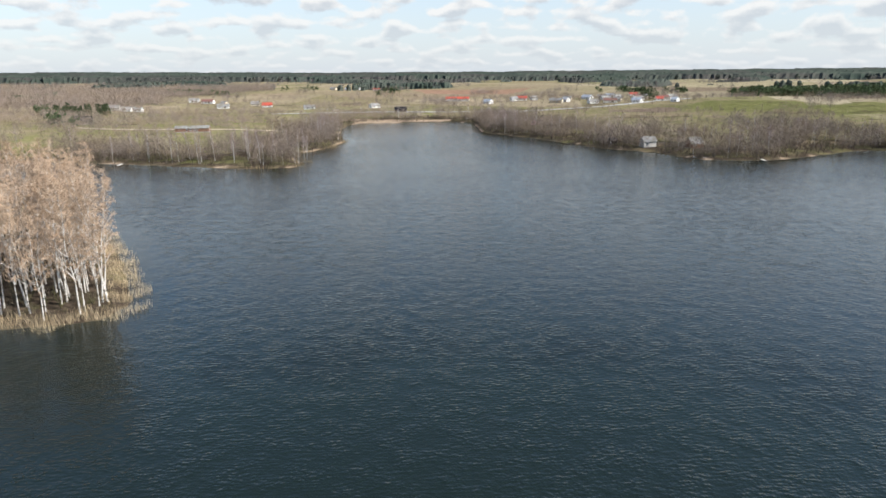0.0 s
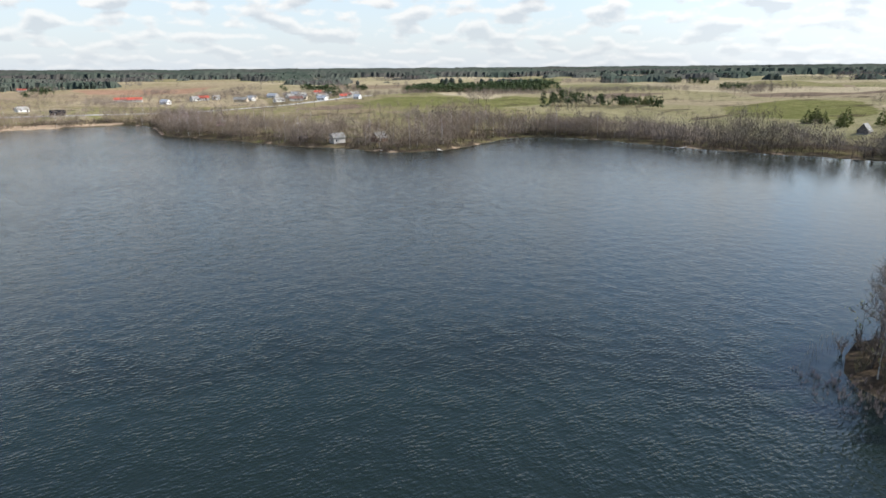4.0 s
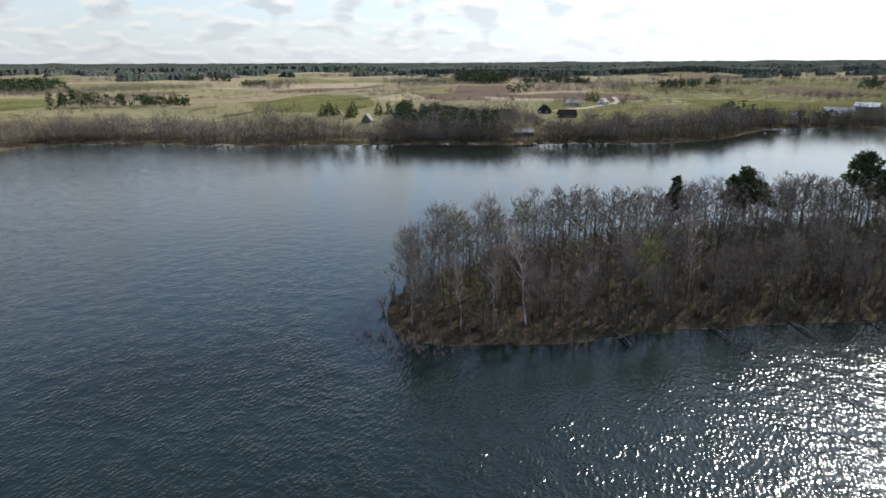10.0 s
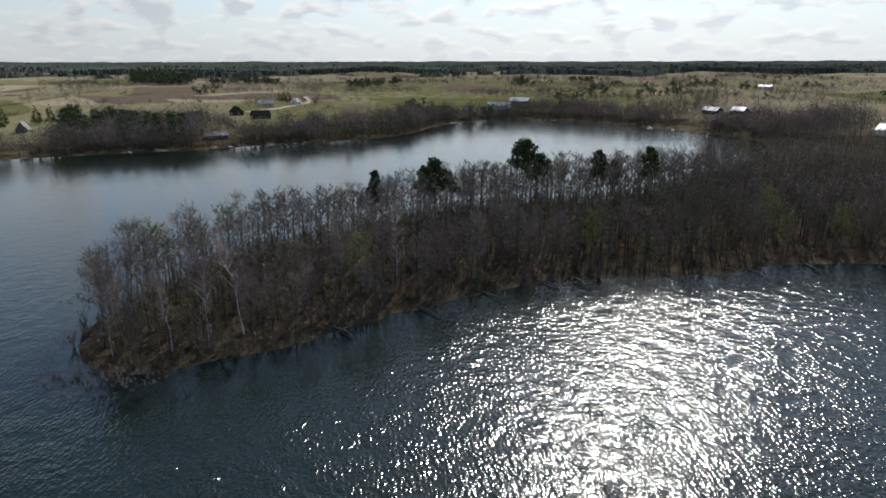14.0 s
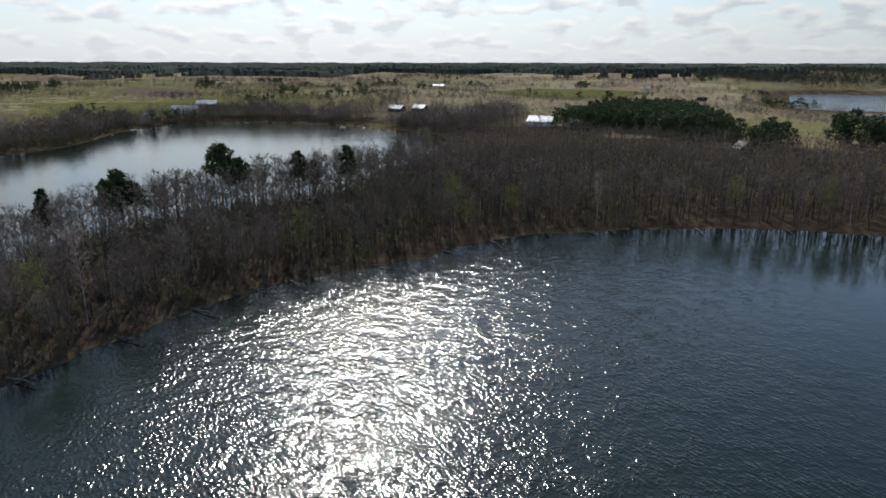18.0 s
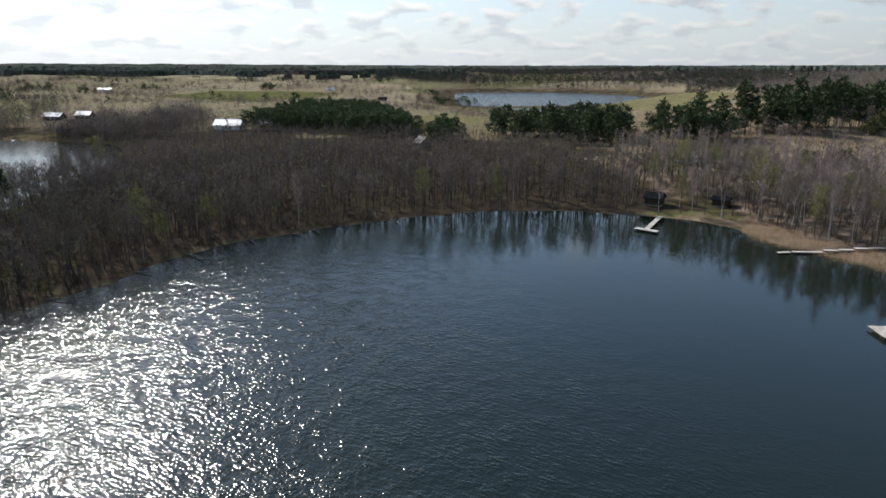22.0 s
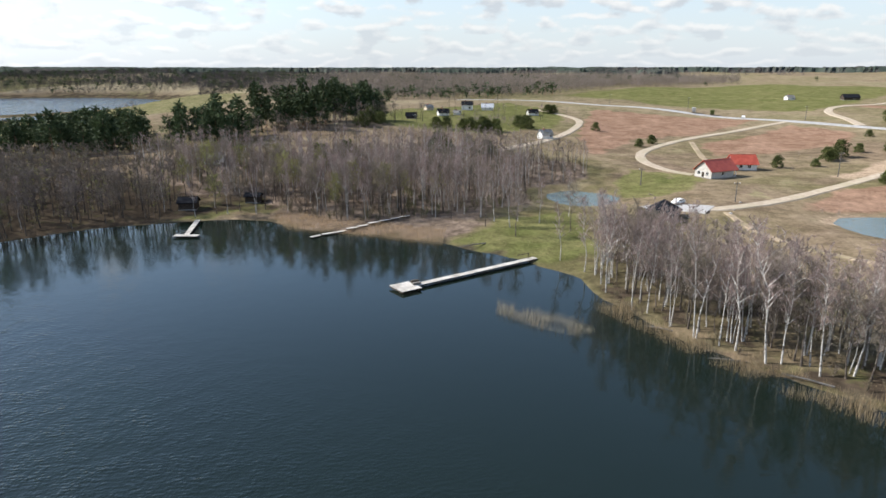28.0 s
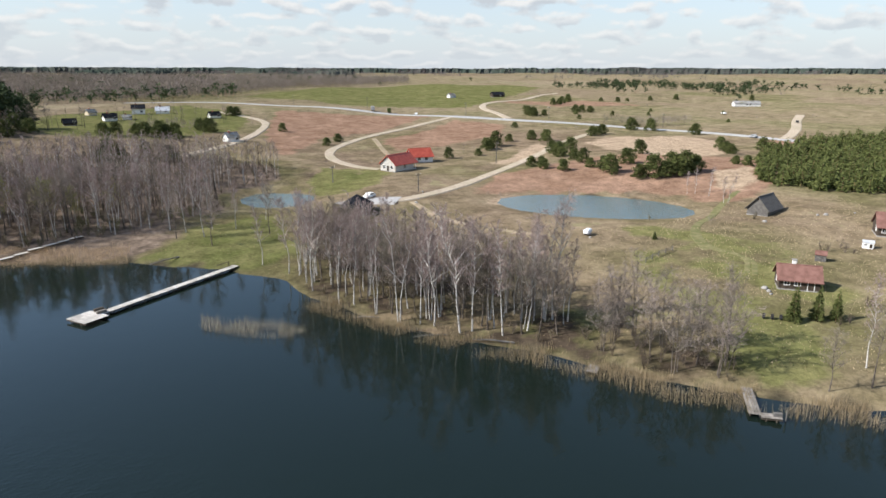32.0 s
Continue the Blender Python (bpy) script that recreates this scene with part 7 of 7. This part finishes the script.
def deck(root, a, b, width, level, pitch=0.30, along=False, mat=M_DECK):
    """Boards, stringers and piles from a to b (plan points relative to the root)."""
    a, b = Vector((*a, 0)), Vector((*b, 0))
    run = (b - a).length
    turn = math.atan2(b.y - a.y, b.x - a.x)
    n = max(1, int((width if along else run) / pitch))
    rnd = random.Random(int(run * 100))
    for i in range(n):
        if along:
            p = a + (b - a) * 0.5 + Matrix.Rotation(turn, 3, "Z") @ Vector((0, (i + 0.5) / n * width - width / 2, 0))
            m = Matrix.Translation((p.x, p.y, level + rnd.uniform(-0.01, 0.012))) @ Matrix.Rotation(turn + rnd.uniform(-0.004, 0.004), 4, "Z")
            part("board", board_mesh(run, width / n - 0.03, mat), root, m=m)
        else:
            p = a + (b - a) * ((i + 0.5) / n)
            m = Matrix.Translation((p.x, p.y, level + rnd.uniform(-0.008, 0.01))) @ Matrix.Rotation(turn + math.pi / 2 + rnd.uniform(-0.012, 0.012), 4, "Z")
            part("board", board_mesh(width, run / n - 0.025, mat), root, m=m)
    for s in (-1, 1):
        q = Matrix.Rotation(turn, 3, "Z") @ Vector((0, s * (width / 2 - 0.15), 0))
        mid = a + (b - a) * 0.5 + q
        part("stringer", box_mesh("stringer", -run / 2, -0.06, -0.28, run / 2, 0.06, -0.03, M_PILE), root,
             m=Matrix.Translation((mid.x, mid.y, level)) @ Matrix.Rotation(turn, 4, "Z"))
        k = max(2, int(run / 3))
        for i in range(k):
            p = a + (b - a) * ((i + 0.5) / k) + q
            bm = bmesh.new()
            bmesh.ops.create_cone(bm, cap_ends=True, segments=8, radius1=0.09, radius2=0.085, depth=2.2)
            part("pile", bm_mesh("pile", bm, [M_PILE], True), root, m=Matrix.Translation((p.x, p.y, level - 1.12)))


def jetty(name, label, x, y):
    r = tagged(new(name), label, "jetty", "jetties", "thing")
    r.matrix_basis = Matrix.Translation((x, y, 0))
    return r


j = jetty("long_jetty", "long pale wooden jetty with a square bathing platform", -5.5, -117.0)
deck(j, (0.6, -0.4), (-25.6, -16.4), 1.5, 0.62, 0.32)
deck(j, (4.27, -1.24), (1.81, 2.84), 4.4, 0.58, 0.3, along=True)
for ox, oy, lab in ((1.2, -1.6, "dark bench on the platform"), (0.9, -0.2, "low weathered step box")):
    part("bench", box_mesh("bench", -0.8, -0.25, 0, 0.8, 0.25, 0.45, M_PILE if "dark" in lab else M_OLDDECK, 0.03), j, lab, Matrix.Translation((ox, oy, 0.62)) @ Matrix.Rotation(0.4, 4, "Z"))
part("rail_post", box_mesh("rail_post", -0.06, -0.06, 0, 0.06, 0.06, 0.9, M_PILE), j, m=Matrix.Translation((-24.2, -17.0, 0.62)))
part("rail", box_mesh("rail", -1.6, -0.05, 0.8, 1.6, 0.05, 0.92, M_PILE), j, m=Matrix.Translation((-22.8, -16.2, 0.62)) @ Matrix.Rotation(0.55, 4, "Z"))
j = jetty("t_shaped_jetty", "pale T-shaped bathing jetty before the cabin", 50.5, -160)
deck(j, (-3.0, 0.2), (3.0, -0.4), 2.0, 0.5, 0.3, along=True)
deck(j, (0.2, -1.0), (2.0, -17.5), 1.3, 0.5, 0.35)
j = jetty("angled_jetty", "weathered grey L-shaped jetty among the reeds", -71.0, -42.0)
deck(j, (-2.7, -2.6), (2.6, 2.2), 1.4, 0.5, 0.35, True, M_OLDDECK)
deck(j, (2.2, 2.6), (0.5, 4.2), 1.3, 0.5, 0.33, True, M_OLDDECK)
part("bench", box_mesh("bench", -0.5, -0.2, 0, 0.5, 0.2, 0.42, M_GREYWOOD, 0.03), j, "grey wooden bench", Matrix.Translation((0.8, 3.9, 0.55)) @ Matrix.Rotation(-0.75, 4, "Z"))
part("ladder_post", box_mesh("ladder_post", -0.05, -0.05, -0.5, 0.05, 0.05, 1.0, M_GREYWOOD), j, m=Matrix.Translation((0.2, 4.6, 0.5)))
j = jetty("landing_stage", "small low landing stage in the reeds", -60.8, -59.2)
deck(j, (-1.0, -0.7), (1.0, 0.7), 1.5, 0.35, 0.3, False, M_OLDDECK)
j = jetty("boardwalk", "narrow sagging boardwalk over the reed bed", 8, -165)
deck(j, (11.8, 8.4), (9.6, 6.4), 1.0, 0.35, 0.35, False, M_DECK)
deck(j, (9.2, 6.0), (3.6, 2.6), 1.0, 0.42, 0.35, False, M_DECK)
for k in range(6):
    a, b = (3.4 - 2.75 * k, 2.5 - 1.6 * k), (3.4 - 2.75 * (k + 0.97), 2.5 - 1.6 * (k + 0.97))
    deck(j, a, b, 1.0, max(0.5, z_at(8 + (a[0] + b[0]) / 2, -165 + (a[1] + b[1]) / 2) + 0.55), 0.4, False, M_DECK)
for jx, jy, az in ((128, 317, 20), (150, 304, 10), (-150, 301, 170), (338, 98, 60), (318, 140, 60), (268, 250, 70), (465, -20, 180), (490, -100, 250), (430, -152, 280), (412, -160, 300)):
    j = jetty("boat_jetty", "small far jetty at the shore", jx, jy)
    d = Vector((math.sin(radians(az)), math.cos(radians(az))))
    deck(j, tuple(d * 2), tuple(-d * 5), 1.4, 0.5, 0.9)


# ---- boats ----
def rowing_boat(x, y, az, label, mat):
    r = tagged(new("rowing_boat"), label, "boat", "boats", "thing")
    r.matrix_basis = Matrix.Translation((x, y, 0.02)) @ Matrix.Rotation(facing(az), 4, "Z")
    bm = bmesh.new()
    rings = []
    for u in np.linspace(-1, 1, 9):
        w = 0.75 * (1 - abs(u) ** 2.6) + (0.25 if u < -0.9 else 0.02)
        h = 0.5 + 0.14 * u * u
        rings.append([bm.verts.new((u * 2.1, s * w * k, z)) for s, k, z in ((-1, 1, h), (-1, 0.75, 0.08), (0, 0, -0.08), (1, 0.75, 0.08), (1, 1, h), (1, 0.9, h), (0, 0, 0.06), (-1, 0.9, h))])
    for a, b in zip(rings, rings[1:]):
        for i in range(8):
            bm.faces.new((a[i], b[i], b[(i + 1) % 8], a[(i + 1) % 8]))
    part("hull", bm_mesh("hull", bm, [mat]), r)
    for u in (-0.9, 0.3):
        part("thwart", box_mesh("thwart", u - 0.14, -0.6, 0.34, u + 0.14, 0.6, 0.38, M_DECK), r)
    return r


rowing_boat(-158, 298, 100, "dark rowing boat moored off the north shore", M_PILE)
rowing_boat(124, 316, 70, "white boat drawn up before the lake house", M_PLASTIC)
rowing_boat(475, -24, 170, "pale boat on the inner bay", M_PLASTIC)
rowing_boat(425, -150, 220, "white boat at the bay jetty", M_PLASTIC)


# ---- vehicles ----
def wheel(parent, x, y, r=0.42, w=0.24):
    bm = bmesh.new()
    bmesh.ops.create_cone(bm, cap_ends=True, segments=14, radius1=r, radius2=r, depth=w)
    t = part("wheel", bm_mesh("tyre", bm, [M_TYRE], False), parent, m=Matrix.Translation((x, y, r)) @ Matrix.Rotation(math.pi / 2, 4, "X"))
    bm = bmesh.new()
    bmesh.ops.create_cone(bm, cap_ends=True, segments=10, radius1=r * 0.55, radius2=r * 0.5, depth=w + 0.04)
    part("rim", bm_mesh("rim", bm, [M_SHINYROOF]), t)


def lorry(x, y, az, label, box_mat):
    r = tagged(new("lorry"), label, "lorry", "vehicles", "thing")
    r.matrix_basis = Matrix.Translation((x, y, z_at(x, y) + 0.3)) @ Matrix.Rotation(facing(az), 4, "Z")
    part("cargo_box", box_mesh("cargo_box", -4.2, -1.25, 1.0, 1.9, 1.25, 3.5, box_mat, 0.05), r)
    part("cab", box_mesh("cab", 2.1, -1.2, 0.7, 4.2, 1.2, 3.0, M_WHITEWALL, 0.18), r)
    part("windscreen", box_mesh("windscreen", 4.15, -1.0, 1.8, 4.23, 1.0, 2.7, M_GLASS), r)
    part("chassis", box_mesh("chassis", -4.2, -0.5, 0.55, 4.0, 0.5, 0.95, M_TYRE), r)
    for u in (-3.2, -2.0, 3.2):
        for s in (-1.1, 1.1):
            wheel(r, u, s, 0.5, 0.3)


def car(x, y, az, label, mat, lift=0.28):
    r = tagged(new("car"), label, "car", "vehicles", "thing")
    r.matrix_basis = Matrix.Translation((x, y, z_at(x, y) + lift)) @ Matrix.Rotation(facing(az), 4, "Z")
    bm = bmesh.new()
    prism(bm, [(-2.1, 0.35), (2.1, 0.35), (2.15, 0.75), (1.2, 0.95), (0.6, 1.45), (-1.2, 1.45), (-1.9, 0.95), (-2.15, 0.85)], -0.85, 0.85)
    part("body", bm_mesh("car_body", bm, [mat]), r, m=Matrix.Rotation(-math.pi / 2, 4, "Z"))
    part("side_glass", box_mesh("side_glass", -1.2, -0.87, 1.0, 0.6, 0.87, 1.35, M_GLASS), r)
    for u in (-1.3, 1.35):
        for s in (-0.78, 0.78):
            wheel(r, u, s, 0.32, 0.2)


lorry(-213, -421, 205, "green-sided lorry on the country road", M_SPRUCE)
lorry(-206, -433, 205, "pale grey lorry following on the country road", M_PAVING)
car(-222, -398, 205, "white car on the country road", M_PLASTIC)
car(-306, -200, 190, "grey car at the road junction", M_CARPAINT)
car(-420, -300, 200, "white car on the hill meadow", M_PLASTIC)
car(-80, -172, 60, "white car parked in the paved yard", M_PLASTIC)
car(-398, -232, 240, "dark car on the hill lane", M_TYRE)
car(150, 830, 60, "white car in the far village", M_PLASTIC)
# small camper on the meadow
c = tagged(new("camping_trailer"), "small white camping trailer on the meadow", "trailer", kind="thing")
c.matrix_basis = Matrix.Translation((-105, -107, z_at(-105, -107))) @ Matrix.Rotation(0.4, 4, "Z")
part("body", box_mesh("trailer_body", -1.1, -0.7, 0.35, 1.1, 0.7, 1.5, M_PLASTIC, 0.25), c)
part("window", box_mesh("trailer_window", -0.6, -0.72, 0.8, 0.4, -0.68, 1.2, M_GLASS), c)
for s in (-0.65, 0.65):
    wheel(c, 0, s, 0.3, 0.18)
part("drawbar", box_mesh("drawbar", 1.0, -0.05, 0.42, 2.4, 0.05, 0.5, M_TYRE), c)


# ---- small things on the south meadow ----
def lump(seed, size, flat=0.7):
    rnd = np.random.RandomState(seed)
    bm = bmesh.new()
    bmesh.ops.create_icosphere(bm, subdivisions=2, radius=1.0)
    for v in bm.verts:
        n = 1 + 0.22 * noise.noise(v.co * 1.3 + Vector((seed, 0, 0))) + 0.08 * rnd.rand()
        v.co = Vector((v.co.x * n * size, v.co.y * n * size * 0.8, v.co.z * n * size * flat))
    return bm


ROCK = [bm_mesh("boulder", lump(3 + i, 0.3 + 0.13 * i), [M_STONE], True) for i in range(3)]
for k, (bx, by) in enumerate([(-106, -62), (-106.8, -63), (-107.5, -64.2), (-79, -179), (-97, -170), (-150, -92), (-104, -105), (-166, -88), (-168, -87), (-176, -84), (-120, -40), (-88, -158), (-91, -162)]):
    b = tagged(new("boulder", ROCK[k % 3]), "grey boulder lying in the grass", "rock", "boulders", "thing")
    b.matrix_basis = Matrix.Translation((bx, by, z_at(bx, by) + 0.12)) @ Matrix.Rotation(k, 4, "Z")
row = tagged(new("tyre_row"), "row of black half-buried tyres on the grass", "tyres", kind="thing")
for k in range(4):
    bm = bmesh.new()
    bmesh.ops.create_cone(bm, cap_ends=True, segments=16, radius1=0.48, radius2=0.48, depth=0.3)
    top = [f for f in bm.faces if f.normal.z > 0.9]
    bmesh.ops.inset_region(bm, faces=top, thickness=0.2, depth=-0.2)
    tx, ty = -95.6 - 0.9 * k, -56.6 + 0.9 * k
    part("tyre", bm_mesh("old_tyre", bm, [M_TYRE]), row, m=Matrix.Translation((tx, ty, z_at(tx, ty) + 0.4)) @ Matrix.Rotation(0.7, 4, "Z") @ Matrix.Rotation(1.5, 4, "X"))
# pole fence by the meadow edge
f = tagged(new("pole_fence"), "weathered wooden pole fence beside the meadow", "fence", kind="thing")
fx = [(-101, -86), (-103.6, -86.6), (-106.2, -87.2), (-108.8, -87.6), (-111.4, -88)]
for (ax, ay) in fx:
    part("post", box_mesh("fence_post", -0.07, -0.07, -0.3, 0.07, 0.07, 1.15, M_GREYWOOD, 0.01), f, m=Matrix.Translation((ax, ay, z_at(ax, ay))))
for (ax, ay), (bx, by) in zip(fx, fx[1:]):
    a, b = Vector((ax, ay, z_at(ax, ay))), Vector((bx, by, z_at(bx, by)))
    for h in (0.55, 0.95):
        d = b - a
        part("rail", box_mesh("fence_rail", 0, -0.04, -0.04, d.length, 0.04, 0.04, M_GREYWOOD), f,
             m=Matrix.Translation(a + Vector((0, 0.1, h))) @ d.to_track_quat("X", "Z").to_matrix().to_4x4())


# ---- power poles along the road ----
def power_pole(x, y, h=8.5):
    r = tagged(new("power_pole"), "thin wooden power pole beside the road", "pole", "power poles", "thing")
    r.matrix_basis = Matrix.Translation((x, y, z_at(x, y) - 0.2))
    bm = bmesh.new()
    bmesh.ops.create_cone(bm, cap_ends=True, segments=7, radius1=0.16, radius2=0.11, depth=h)
    bmesh.ops.translate(bm, verts=bm.verts, vec=(0, 0, h / 2))
    part("post", bm_mesh("pole_post", bm, [M_GREYWOOD]), r)
    part("crossarm", box_mesh("crossarm", -0.9, -0.06, h - 0.7, 0.9, 0.06, h - 0.55, M_GREYWOOD), r)
    for u in (-0.8, 0, 0.8):
        part("insulator", box_mesh("insulator", u - 0.05, -0.05, h - 0.55, u + 0.05, 0.05, h - 0.3, M_PLASTIC), r)


for px, py in ((-170, -500), (-212, -455), (-246, -372), (-276, -322), (-312, -262), (-96, -171), (-150, -205), (-82, -205)):
    power_pole(px, py, 8.5 if px < -140 else 6.0)


# ---- fallen trunks in the shallows ----
def fallen(x, y, az, length, mat, label):
    s = Soup()
    rnd = np.random.RandomState(int(abs(x * 7 + y * 3)))
    s.tube([(0, 0, 0.1), (length * 0.5, 0.1, 0.35), (length, -0.1, 0.15)], [0.16, 0.12, 0.05], 6)
    for k in range(6):
        u = length * (0.45 + 0.09 * k)
        s.tube([(u, 0, 0.3), (u + 0.7, rnd.normal() * 0.8, 0.5 + 0.6 * rnd.rand())], [0.04, 0.01], 3)
    v, f, k = s.arrays()
    o = tagged(new("fallen_tree", mesh_of("fallen_tree", v, f, [mat], k)), label, "dead tree", "fallen trees", "thing")
    o.matrix_basis = Matrix.Translation((x, y, max(0.0, z_at(x, y)))) @ Matrix.Rotation(facing(az), 4, "Z")


for k, (fx0, fy0, faz) in enumerate([(119, -30, 260), (121, -48, 240), (124, -66, 255), (127, -80, 275), (126, -96, 285), (121, -112, 290), (112, -133, 300), (100, -152, 310), (86, -166, 330), (96, 14, 230), (105, 1, 235),
                                    (112, -11, 240), (-44, -92, 120), (-50, -80, 110), (-57, -72, 130), (-22, -146, 60), (122, -106, 270), (118, -22, 230)]):
    fallen(fx0, fy0, faz, 4.5 + (k % 4), M_OLDDECK if k % 3 == 0 else M_GREYWOOD, "grey fallen trunk reaching into the water")
